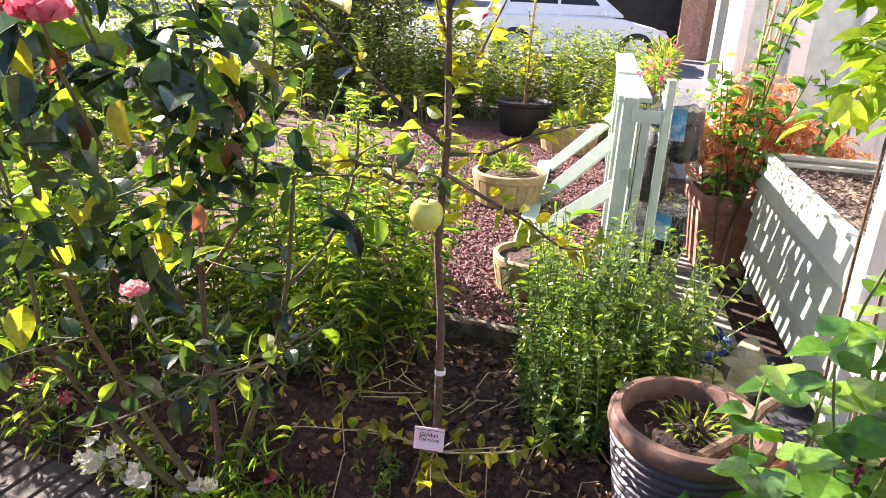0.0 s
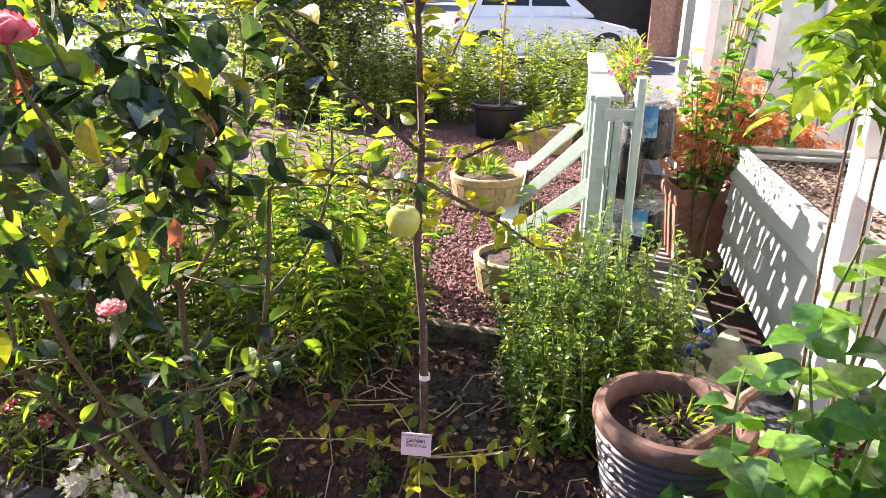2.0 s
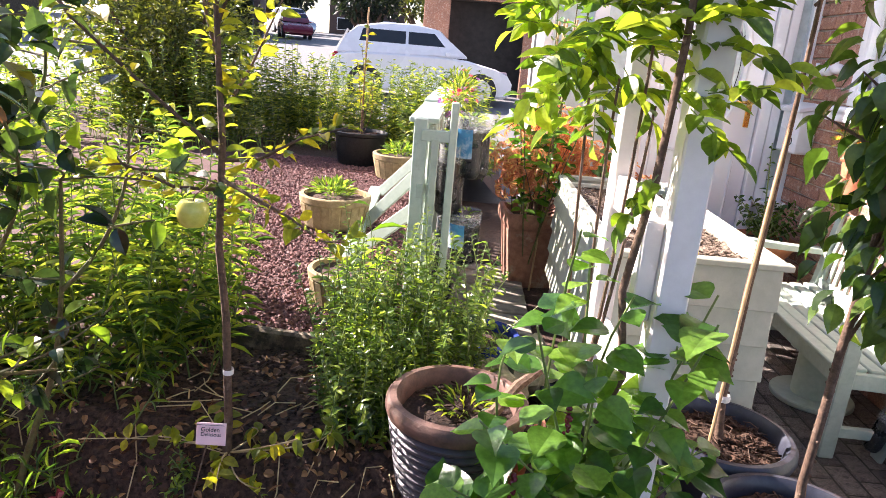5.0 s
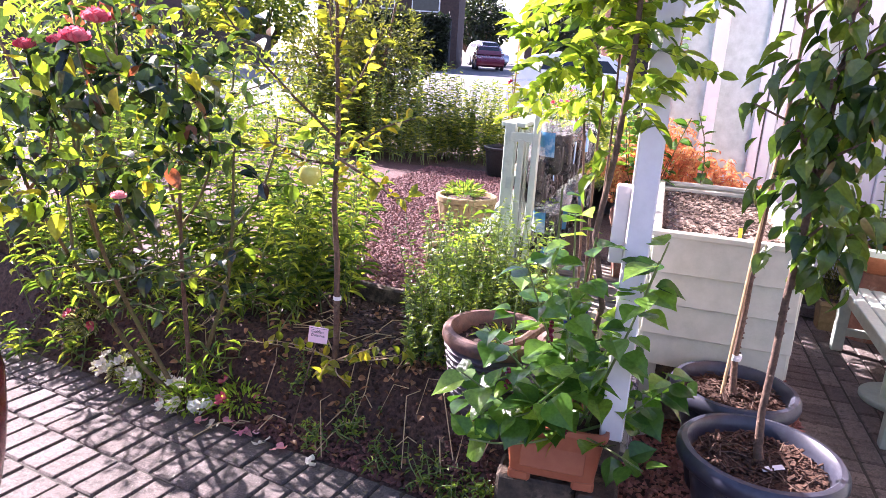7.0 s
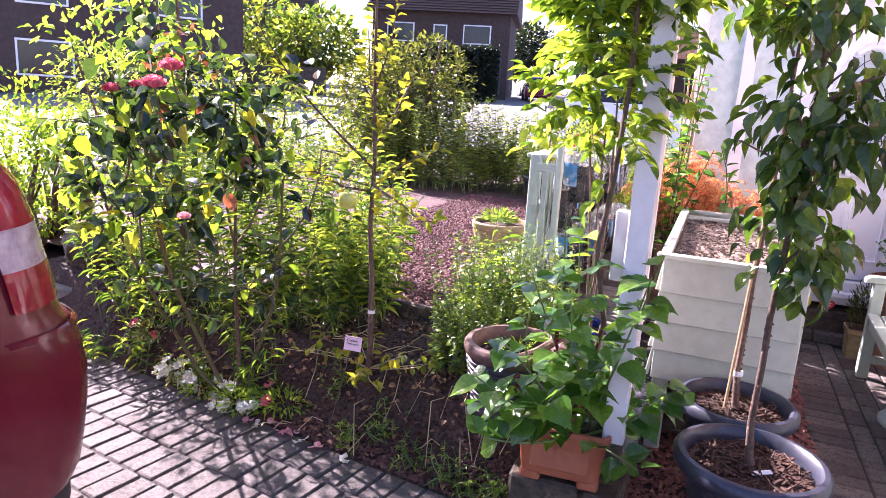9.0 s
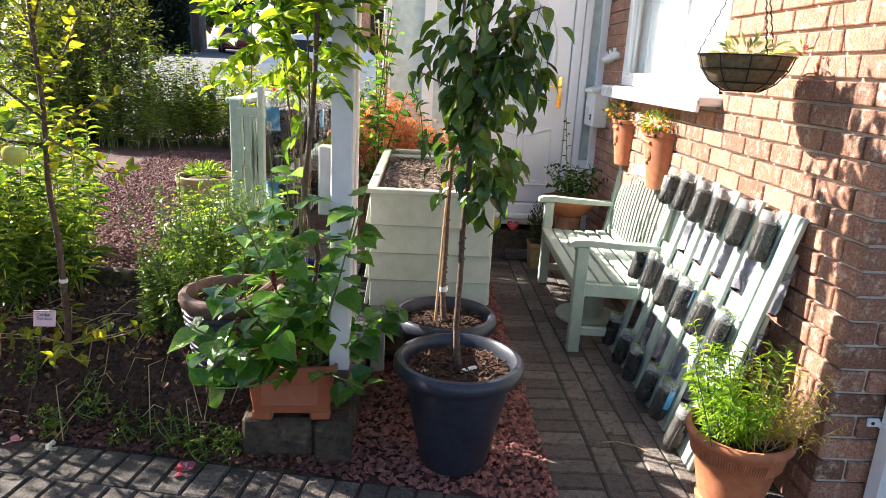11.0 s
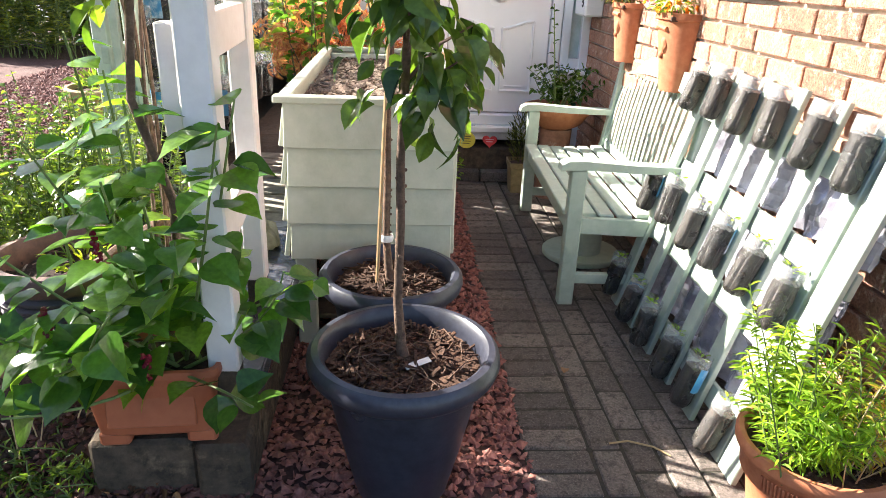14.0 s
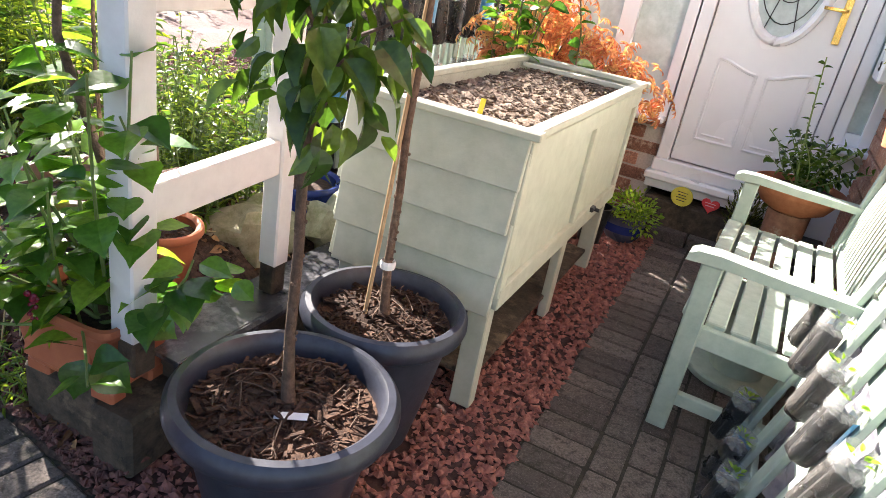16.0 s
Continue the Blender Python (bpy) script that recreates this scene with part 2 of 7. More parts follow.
M_TAILW = mat("frosted clear lamp lens", (0.34, 0.24, 0.26), (0.56, 0.46, 0.48), 25, 0.10, 0.3, vary=0.05)
M_APPLE = mat("yellow green apple skin", (0.50, 0.47, 0.07), (0.62, 0.58, 0.12), 60, 0.35, 0.05, vary=0.06, stain=(0.45, 0.30, 0.07), stain_at=0.74)
M_CARD = mat("pale pink label card", (0.84, 0.56, 0.58), (0.88, 0.62, 0.64), 40, 0.6, 0.05, vary=0.03)
M_INK = mat("black ink", (0.015, 0.015, 0.02), (0.03, 0.03, 0.04), 40, 0.7, 0.0)
M_BLUELABEL = mat("blue bottle label", (0.03, 0.17, 0.38), (0.07, 0.30, 0.50), 25, 0.4, 0.0, vary=0.2, stain=(0.70, 0.75, 0.78), stain_at=0.54)
M_YELLOWTAG = mat("yellow plastic tag", (0.75, 0.66, 0.03), (0.82, 0.74, 0.06), 20, 0.4, 0.0, vary=0.05)
M_PLAQUE_Y = mat("yellow painted plaque", (0.62, 0.52, 0.05), (0.72, 0.62, 0.09), 25, 0.5, 0.1, vary=0.08)
M_PLAQUE_R = mat("red painted plaque", (0.62, 0.03, 0.04), (0.74, 0.07, 0.07), 25, 0.5, 0.1, vary=0.08)
M_TAPE = mat("white tree tape", (0.74, 0.72, 0.70), (0.82, 0.80, 0.78), 40, 0.6, 0.1, vary=0.05)
def scuffed(name, alpha, rough):
    """Thin scuffed clear plastic: mostly see-through, with a milky sheen."""
    m = mat(name, (0.72, 0.74, 0.74), (0.86, 0.87, 0.86), 60, rough, 0.3, 90, vary=0.05)
    p = m.node_tree.nodes["Principled BSDF"]
    n = node(m.node_tree, "ShaderNodeTexNoise", Scale=45.0, Detail=4.0)
    r = node(m.node_tree, "ShaderNodeMapRange", From_Min=0.35, From_Max=0.7, To_Min=alpha * 0.4, To_Max=alpha * 1.6)
    m.node_tree.links.new(n.outputs[0], r.inputs["Value"])
    m.node_tree.links.new(r.outputs[0], p.inputs["Alpha"])
    return m


M_BOTTLE = scuffed("clear bottle plastic", 0.02, 0.05)
# Milkier than the shell: the white paints glare as well as dust.
M_BOTTLETOP = scuffed("cut bottle top with painted glare", 0.16, 0.08)
M_FOIL = mat("crumpled silvery plastic sheet", (0.34, 0.32, 0.40), (0.70, 0.68, 0.76), 9, 0.22, 0.4, 30, metal=0.55, vary=0.3, big=6, stain=(0.04, 0.04, 0.06), stain_at=0.55)
M_RIBRIM = mat("reddish brown clay rim", (0.075, 0.042, 0.034), (0.17, 0.088, 0.064), 30, 0.6, 0.4, 80, vary=0.25, stain=(0.30, 0.22, 0.18), stain_at=0.68)
M_PANE = clear("clear window glass", rough=0.0)
M_LEAD = mat("leaded glass", (0.42, 0.50, 0.48), (0.58, 0.66, 0.64), 18, 0.08, 0.1, vary=0.1)

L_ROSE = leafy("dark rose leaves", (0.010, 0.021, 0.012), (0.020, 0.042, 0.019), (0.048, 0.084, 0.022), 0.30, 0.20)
# Lit copy of the rose leaf: the sun's glow is put into its green.
L_ROSE_G = leafy("rose leaves tinted as sunlit", (0.055, 0.105, 0.012), (0.11, 0.18, 0.016), (0.20, 0.26, 0.02), 0.50, 0.30)
L_ROSE_B = leafy("bronze young rose leaves", (0.12, 0.05, 0.03), (0.20, 0.09, 0.05), (0.18, 0.14, 0.04), 0.40, 0.30, glow_tint=(1.0, 0.6, 0.4))
L_ROSE_Y = leafy("yellowing rose leaves", (0.20, 0.17, 0.015), (0.32, 0.27, 0.02), (0.15, 0.20, 0.02), 0.5, 0.45)
L_NARROW = leafy("narrow perennial leaves", (0.020, 0.050, 0.012), (0.085, 0.145, 0.025), (0.27, 0.31, 0.05), 0.44, 0.32)
L_BUSH = leafy("small evergreen leaves", (0.035, 0.07, 0.018), (0.085, 0.145, 0.026), (0.20, 0.26, 0.045), 0.42, 0.30)
L_APPLE = leafy("autumn apple leaves", (0.09, 0.12, 0.015), (0.20, 0.21, 0.02), (0.30, 0.25, 0.02), 0.50, 0.42)
L_HEART = leafy("fresh heart shaped leaves", (0.030, 0.085, 0.016), (0.066, 0.160, 0.026), (0.15, 0.26, 0.036), 0.38, 0.24)
L_PEAR = leafy("glossy pear leaves", (0.022, 0.050, 0.012), (0.042, 0.085, 0.016), (0.09, 0.145, 0.024), 0.36, 0.25)
L_WIST = leafy("yellow green climber leaves", (0.045, 0.09, 0.012), (0.13, 0.20, 0.018), (0.28, 0.34, 0.03), 0.48, 0.36)
L_LIME = leafy("lime feathery leaves", (0.10, 0.19, 0.02), (0.18, 0.28, 0.035), (0.28, 0.38, 0.06), 0.45, 0.45)
L_ACER = leafy("orange acer leaves", (0.46, 0.18, 0.09), (0.64, 0.36, 0.18), (0.65, 0.52, 0.22), 0.36, 0.5, glow_tint=(0.7, 0.5, 0.32))
L_BORDER = leafy("border foliage", (0.03, 0.06, 0.014), (0.10, 0.14, 0.024), (0.23, 0.25, 0.045), 0.45, 0.42)
L_OLIVE = leafy("olive shrub leaves", (0.022, 0.034, 0.008), (0.060, 0.072, 0.017), (0.15, 0.16, 0.034), 0.30, 0.30)
L_HEDGE = leafy("dark hedge leaves", (0.006, 0.012, 0.007), (0.012, 0.022, 0.011), (0.02, 0.035, 0.015), 0.2, 0.5)
L_LITTER = leafy("fallen brown leaves", (0.05, 0.022, 0.013), (0.13, 0.06, 0.03), (0.36, 0.20, 0.09), 0.2, 0.6, glow_tint=(0.7, 0.5, 0.3))
L_GREY = leafy("variegated grey leaves", (0.14, 0.17, 0.09), (0.26, 0.29, 0.17), (0.45, 0.45, 0.32), 0.35, 0.5)
F_PINK = leafy("pink petals", (0.55, 0.13, 0.22), (0.75, 0.30, 0.38), (0.85, 0.52, 0.56), 0.35, 0.5, glow_tint=(0.45, 0.42, 0.42))
F_RED = leafy("coral pink petals", (0.52, 0.06, 0.10), (0.70, 0.15, 0.19), (0.80, 0.30, 0.33), 0.35, 0.5, glow_tint=(0.46, 0.38, 0.38))
F_WHITE = leafy("cream white petals", (0.68, 0.66, 0.50), (0.78, 0.77, 0.66), (0.85, 0.85, 0.78), 0.35, 0.55, glow_tint=(0.44, 0.44, 0.4))
F_ORANGE = leafy("orange marigold petals", (0.60, 0.15, 0.01), (0.78, 0.30, 0.015), (0.85, 0.50, 0.03), 0.3, 0.5, glow_tint=(0.45, 0.42, 0.4))
F_PURPLE = leafy("mauve petals", (0.30, 0.12, 0.34), (0.48, 0.24, 0.50), (0.60, 0.38, 0.60), 0.35, 0.5, glow_tint=(0.45, 0.42, 0.45))

F_PALE = leafy("pale pink petals", (0.85, 0.38, 0.40), (0.90, 0.48, 0.48), (0.92, 0.60, 0.58), 0.35, 0.5, glow_tint=(0.46, 0.38, 0.34))


# ---- building helpers ----
class Shape:
    """Collects plain geometry for one mesh."""

    def __init__(self):
        self.v, self.f = [], []

    def add(self, verts, faces):
        n = len(self.v)
        self.v.extend(tuple(p) for p in verts)
        self.f.extend(tuple(i + n for i in face) for face in faces)
        return self

    def box(self, c, s, m=None, ch=0.004):
        """A box of size s round c with chamfered edges, turned by m."""
        hx, hy, hz = s[0] / 2, s[1] / 2, s[2] / 2
        ch = min(ch, hx * 0.45, hy * 0.45, hz * 0.45)
        ids, vs = {}, []
        for sx in (-1, 1):
            for sy in (-1, 1):
                for sz in (-1, 1):
                    for ax, p in ((0, (sx * hx, sy * (hy - ch), sz * (hz - ch))), (1, (sx * (hx - ch), sy * hy, sz * (hz - ch))), (2, (sx * (hx - ch), sy * (hy - ch), sz * hz))):
                        ids[sx, sy, sz, ax] = len(vs)
                        vs.append(Vector(p))
        fs = []
        for ax in range(3):
            o, q = (ax + 1) % 3, (ax + 2) % 3
            for sg in (-1, 1):
                ring = []
                for a, b in ((-1, -1), (1, -1), (1, 1), (-1, 1)):
                    k = [0, 0, 0]
                    k[ax], k[o], k[q] = sg, a, b
                    ring.append(ids[(*k, ax)])
                fs.append(tuple(ring if sg > 0 else ring[::-1]))
            for a in (-1, 1):
                for b in (-1, 1):
                    k0, k1 = [0, 0, 0], [0, 0, 0]
                    k0[ax], k1[ax] = -1, 1
                    k0[o] = k1[o] = a
                    k0[q] = k1[q] = b
                    e = [ids[(*k0, o)], ids[(*k1, o)], ids[(*k1, q)], ids[(*k0, q)]]
                    fs.append(tuple(e if a * b > 0 else e[::-1]))
        for sx in (-1, 1):
            for sy in (-1, 1):
                for sz in (-1, 1):
                    t = [ids[sx, sy, sz, 0], ids[sx, sy, sz, 1], ids[sx, sy, sz, 2]]
                    fs.append(tuple(t if sx * sy * sz > 0 else t[::-1]))
        m = m or Matrix.Identity(4)
        mm = Matrix.Translation(c) @ m
        return self.add([mm @ p for p in vs], fs)

    def beam(self, a, b, w, h, up=(0, 0, 1), ch=0.003):
        """A squared length of timber from a to b: w across, h along up."""
        a, b = Vector(a), Vector(b)
        d = b - a
        y = d.normalized()
        x = y.cross(Vector(up)).normalized()
        z = x.cross(y)
        m = Matrix((x, y, z)).transposed().to_4x4()
        return self.box((a + b) / 2, (w, d.length, h), m, ch)

    def tube(self, pts, radii, n=7, cap=True):
        pts = [Vector(p) for p in pts]
        if not hasattr(radii, "__len__"):
            radii = [radii] * len(pts)
        vs, fs = [], []
        ref = Vector((0.31, 0.17, 0.93))
        for i, p in enumerate(pts):
            d = (pts[min(i + 1, len(pts) - 1)] - pts[max(i - 1, 0)]).normalized()
            if abs(d.dot(ref)) > 0.95:
                ref = Vector((1, 0.1, 0))
            x = d.cross(ref).normalized()
            y = d.cross(x)
            for k in range(n):
                a = 2 * math.pi * k / n
                vs.append(p + (x * math.cos(a) + y * math.sin(a)) * radii[i])
        for i in range(len(pts) - 1):
            for k in range(n):
                fs.append((i * n + k, i * n + (k + 1) % n, (i + 1) * n + (k + 1) % n, (i + 1) * n + k))
        if cap:
            fs.append(tuple(range(n))[::-1])
            fs.append(tuple(range((len(pts) - 1) * n, len(pts) * n)))
        return self.add(vs, fs)

    def lathe(self, prof, n=40, c=(0, 0, 0), wob=0.0, square=None):
        """Turns the profile [(radius, height), ...] round the z axis."""
        vs, fs = [], []
        for r, z in prof:
            for k in range(n):
                a = 2 * math.pi * k / n
                rr = r * (1 + wob * math.sin(3 * a + z * 9))
                x, y = math.cos(a), math.sin(a)
                if square:
                    g = max(abs(x), abs(y)) ** -1
                    x, y = x * (1 + square * (g - 1)), y * (1 + square * (g - 1))
                vs.append((c[0] + rr * x, c[1] + rr * y, c[2] + z))
        for i in range(len(prof) - 1):
            for k in range(n):
                fs.append((i * n + k, i * n + (k + 1) % n, (i + 1) * n + (k + 1) % n, (i + 1) * n + k))
        return self.add(vs, fs)

    def disc(self, r, z, n=40, c=(0, 0), lump=0.0, rings=5):
        """A round surface with lumps."""
        vs, fs = [(c[0], c[1], z + lump * 0.6)], []
        for j in range(1, rings + 1):
            for k in range(n):
                a = 2 * math.pi * k / n
                q = r * j / rings
                x, y = c[0] + q * math.cos(a), c[1] + q * math.sin(a)
                vs.append((x, y, z + lump * noise.noise((x * 14, y * 14, 3.1 + z))))
        for k in range(n):
            fs.append((0, 1 + k, 1 + (k + 1) % n))
        for j in range(rings - 1):
            for k in range(n):
                a, b = 1 + j * n, 1 + (j + 1) * n
                fs.append((a + k, b + k, b + (k + 1) % n, a + (k + 1) % n))
        return self.add(vs, fs)

    def ball(self, c, r, n=10, m=7, squash=1.0, lump=0.0):
        prof = []
        vs, fs = [], []
        for i in range(m + 1):
            t = math.pi * i / m
            for k in range(n):
                a = 2 * math.pi * k / n
                p = Vector((math.sin(t) * math.cos(a), math.sin(t) * math.sin(a), -math.cos(t) * squash))
                q = 1 + lump * noise.noise(p * 1.7 + Vector(c) * 5)
                vs.append(Vector(c) + p * r * q)
        for i in range(m):
            for k in range(n):
                fs.append((i * n + k, i * n + (k + 1) % n, (i + 1) * n + (k + 1) % n, (i + 1) * n + k))
        return self.add(vs, fs)

    def sheet(self, x0, x1, y0, y1, nx, ny, height):
        vs = [(x0 + (x1 - x0) * i / nx, y0 + (y1 - y0) * j / ny, 0) for j in range(ny + 1) for i in range(nx + 1)]
        vs = [(x, y, height(x, y)) for x, y, _ in vs]
        fs = [(j * (nx + 1) + i, j * (nx + 1) + i + 1, (j + 1) * (nx + 1) + i + 1, (j + 1) * (nx + 1) + i) for j in range(ny) for i in range(nx)]
        return self.add(vs, fs)

    def mesh(self, name, material, smooth=False):
        me = bpy.data.meshes.new(name)
        me.from_pydata([tuple(p) for p in self.v], [], self.f)
        if smooth:
            me.shade_smooth()
            me.set_sharp_from_angle(angle=radians(40))
        me.materials.append(material)
        me.update()
        return me


def thing(name, label, category, loc=(0, 0, 0), rz=0.0, group="", kind=""):
    ob = new(name)
    ob.empty_display_size = 0.1
    ob.matrix_basis = pose(*loc, 0, 0, rz)
    return tagged(ob, label, category, group, kind)


MASSES = {"leaf_mass", "stem_mass", "bark_mulch", "twig_mass", "crown", "bloom_mass", "stalk_mass", "knot_mass", "sucker_mass", "stave_mass", "seedling_mass", "weed_mass"}


def part(name, shape, material, parent, label="", smooth=False):
    """Links a shape, or a ready mesh, as one mesh under its thing."""
    me = shape if isinstance(shape, bpy.types.Mesh) else shape.mesh(name, material, smooth)
    ob = new(name, me)
    ob.parent = parent
    if name in MASSES:
        ob["kind"] = "stuff"
    if label:
        ob["label"] = label
    return ob


def single(name, shape, material, label, category, loc=(0, 0, 0), rz=0.0, group="", kind="", smooth=False):
    me = shape if isinstance(shape, bpy.types.Mesh) else shape.mesh(name, material, smooth)
    ob = new(name, me)
    ob.matrix_basis = pose(*loc, 0, 0, rz)
    return tagged(ob, label, category, group, kind)


# A leaf in its own axes: along, across, up. Each row of three is left, rib, right.
def leaf_shape(widths, fold=0.25, droop=0.25, curl=0.0):
    """Rows of a blade from stalk to tip, with relative widths; length 1, width 1."""
    n = len(widths)
    vs, fs = [(0.0, 0.0, 0.0)], []
    for i, w in enumerate(widths):
        u = (i + 1) / (n + 1)
        z = -droop * u * u
        vs += [(u, -w / 2, z + fold * w / 2), (u, 0, z), (u, w / 2, z + fold * w / 2 + curl * w * 0.3)]
    vs.append((1.0, 0.0, -droop))
    fs += [(0, 2, 1), (0, 3, 2)]
    for i in range(n - 1):
        a = 1 + 3 * i
        fs += [(a, a + 1, a + 4, a + 3), (a + 1, a + 2, a + 5, a + 4)]
    a, t = 1 + 3 * (n - 1), 1 + 3 * n
    fs += [(a, a + 1, t), (a + 1, a + 2, t)]
    return np.array(vs), fs


BLADE = leaf_shape([0.85, 1.0, 0.6], 0.2, 0.25)
LANCE = leaf_shape([0.8, 0.9], 0.3, 0.35)
OVAL = leaf_shape([0.75, 1.0, 0.95, 0.6], 0.28, 0.22)
HEART = leaf_shape([1.0, 1.05, 0.85, 0.5, 0.2], 0.22, 0.3, 0.2)
SCRAP = leaf_shape([0.9], 0.4, 0.3)
PETAL = leaf_shape([0.7, 1.1, 1.0], -0.3, -0.25)


def unit(a):
    return a / np.maximum(np.linalg.norm(a, axis=1, keepdims=True), 1e-9)


def leaves(form, pos, way, length, width, up=None):
    """Vertices and faces of many blades at once: at pos, pointing along way, with their faces towards up, more or less."""
    tv, tf = form
    pos, way = np.asarray(pos, float), unit(np.asarray(way, float))
    n = len(pos)
    length, width = np.broadcast_to(length, n), np.broadcast_to(width, n)
    up = unit(np.array([0, 0, 1.0]) + rng.normal(0, 0.45, (n, 3))) if up is None else unit(np.asarray(up, float))
    side = unit(np.cross(up, way) + 1e-6)
    nrm = np.cross(way, side)
    v = pos[:, None, :] + way[:, None, :] * (tv[None, :, 0:1] * length[:, None, None]) + side[:, None, :] * (tv[None, :, 1:2] * width[:, None, None]) + nrm[:, None, :] * (tv[None, :, 2:3] * length[:, None, None])
    k = len(tv)
    faces = [tuple(i * k + q for q in f) for i in range(n) for f in tf]
    return v.reshape(-1, 3), faces


def foliage(sets):
    """One shape from several (form, pos, way, length, width[, up]) sets."""
    s = Shape()
    for q in sets:
        s.add(*(lambda vf: (vf[0].tolist(), vf[1]))(leaves(*q)))
    return s


def cloud(blobs, n, skin=0.55):
    """n points in a union of ellipsoids (x, y, z, rx, ry, rz), denser towards the outside, with the way out from the middle."""
    blobs = np.array(blobs, float)
    vol = blobs[:, 3] * blobs[:, 4] * blobs[:, 5]
    pick = rng.choice(len(blobs), n, p=vol / vol.sum())
    d = unit(rng.normal(0, 1, (n, 3)))
    r = (skin + (1 - skin) * rng.random(n)) * rng.choice([1.0, 1.0, 1.12, 0.6], n)
    b = blobs[pick]
    return b[:, :3] + d * b[:, 3:] * r[:, None], d


def shoots(base, tips, bend=0.1, steps=7):
    """Curved stems from base points to tips, as arrays of points."""
    base, tips = np.asarray(base, float), np.asarray(tips, float)
    t = np.linspace(0, 1, steps)[None, :, None]
    side = rng.normal(0, bend, (len(base), 1, 3)) * np.array([1, 1, 0.2])
    return base[:, None] * (1 - t) + tips[:, None] * t + side * (t * (1 - t) * 2)


def along(stems, per, start=0.2):
    """per points along each stem past start, with the stem's direction and a way outwards."""
    n, k, _ = stems.shape
    u = start + (1 - start) * (np.arange(per)[None, :] + rng.random((n, per))) / per
    x = u * (k - 1)
    i = np.minimum(x.astype(int), k - 2)
    f = (x - i)[..., None]
    rows = np.arange(n)[:, None]
    p = stems[rows, i] * (1 - f) + stems[rows, i + 1] * f
    d = unit((stems[rows, i + 1] - stems[rows, i]).reshape(-1, 3))
    return p.reshape(-1, 3), d, u.reshape(-1)


def ring_ways(d, spread=0.8):
    out = unit(np.cross(d, unit(rng.normal(0, 1, d.shape))))
    return unit(d * (1 - spread) + out * spread)


def stem_shape(stems, r0, r1, n=5, shape=None):
    s = shape or Shape()
    for st in stems:
        k = len(st)
        s.tube([tuple(p) for p in st], [r0 + (r1 - r0) * i / (k - 1) for i in range(k)], n)
    return s


def text_mesh(body, size, material, depth=0.0006):
    cu = bpy.data.curves.new("lettering", "FONT")
    cu.body, cu.size, cu.extrude, cu.align_x, cu.align_y = body, size, depth, "CENTER", "CENTER"
    ob = bpy.data.objects.new("lettering", cu)
    scene.collection.objects.link(ob)
    bpy.context.view_layer.update()
    me = bpy.data.meshes.new_from_object(ob.evaluated_get(bpy.context.evaluated_depsgraph_get()))
    bpy.data.objects.remove(ob)
    me.materials.clear()
    me.materials.append(material)
    return me


def stones(n, x0, x1, y0, y1, size, height, keep=None, layers=1.0):
    """Angular chippings lying on a ground height(x, y)."""
    base = np.array([(1, 0, 0), (-1, 0, 0), (0, 1, 0), (0, -1, 0), (0, 0, 1), (0, 0, -1)], float)
    tri = [(0, 2, 4), (2, 1, 4), (1, 3, 4), (3, 0, 4), (2, 0, 5), (1, 2, 5), (3, 1, 5), (0, 3, 5)]
    xy = np.column_stack([rng.uniform(x0, x1, n), rng.uniform(y0, y1, n)])
    if keep is not None:
        xy = xy[[keep(x, y) for x, y in xy]]
    n = len(xy)
    v = base[None] * rng.uniform(0.55, 1.25, (n, 6, 1)) + rng.normal(0, 0.22, (n, 6, 3))
    v *= (size * rng.uniform(0.6, 1.35, n))[:, None, None] * np.array([1, 0.85, 0.62])
    a = rng.uniform(0, 6.28, n)
    c, s = np.cos(a)[:, None], np.sin(a)[:, None]
    x, y = v[..., 0] * c - v[..., 1] * s, v[..., 0] * s + v[..., 1] * c
    z = np.array([height(p, q) for p, q in xy]) + rng.uniform(0.1, 0.9, n) * size * layers
    out = np.stack([x + xy[:, :1], y + xy[:, 1:], v[..., 2] + z[:, None]], -1)
    s_ = Shape()
    s_.add(out.reshape(-1, 3).tolist(), [tuple(i * 6 + k for k in t) for i in range(n) for t in tri])
    return s_


def chips(n, cx, cy, r, z, size=0.03, lump=0.015):
    """Bark chips strewn on a round bed."""
    s = Shape()
    for _ in range(n):
        a, q = rng.uniform(0, 6.28), r * math.sqrt(rng.random())
        m = pose(0, 0, 0, rng.uniform(-25, 25), rng.uniform(-25, 25), rng.uniform(0, 360))
        l = size * rng.uniform(0.25, 1.2)
        s.box((cx + q * math.cos(a), cy + q * math.sin(a), z + rng.uniform(0, lump)), (l, l * rng.uniform(0.12, 0.38), 0.002 + 0.004 * rng.random()), m, 0.001)
    return s


# ---- ground ----
def smooth(u):
    u = min(max(u, 0.0), 1.0)
    return u * u * (3 - 2 * u)


SKEW = 0.158


def bed_edge(x):
    """The drive's edge runs askew to the path, through the corner of the gravel strip."""
    return -SKEW * x


def gz(x, y):
    """Height of the planted bed and the gravel garden behind it."""
    e = bed_edge(x)
    rise = smooth((y - e) / (0.52 + 0.14 * max(0.0, -1.15 - x) - e))
    side = smooth((-0.86 - x) / 0.35)
    z = 0.33 * rise * (0.45 + 0.55 * side) + 0.055 * smooth((y - 0.8) / 1.5) + 0.10 * smooth((y - 1.6) / 2.5) * side
    return z


def bed_z(x, y):
    return gz(x, y) + 0.014 * noise.noise((x * 9, y * 9, 0)) + 0.007 * noise.noise((x * 31, y * 31, 2)) - 0.004


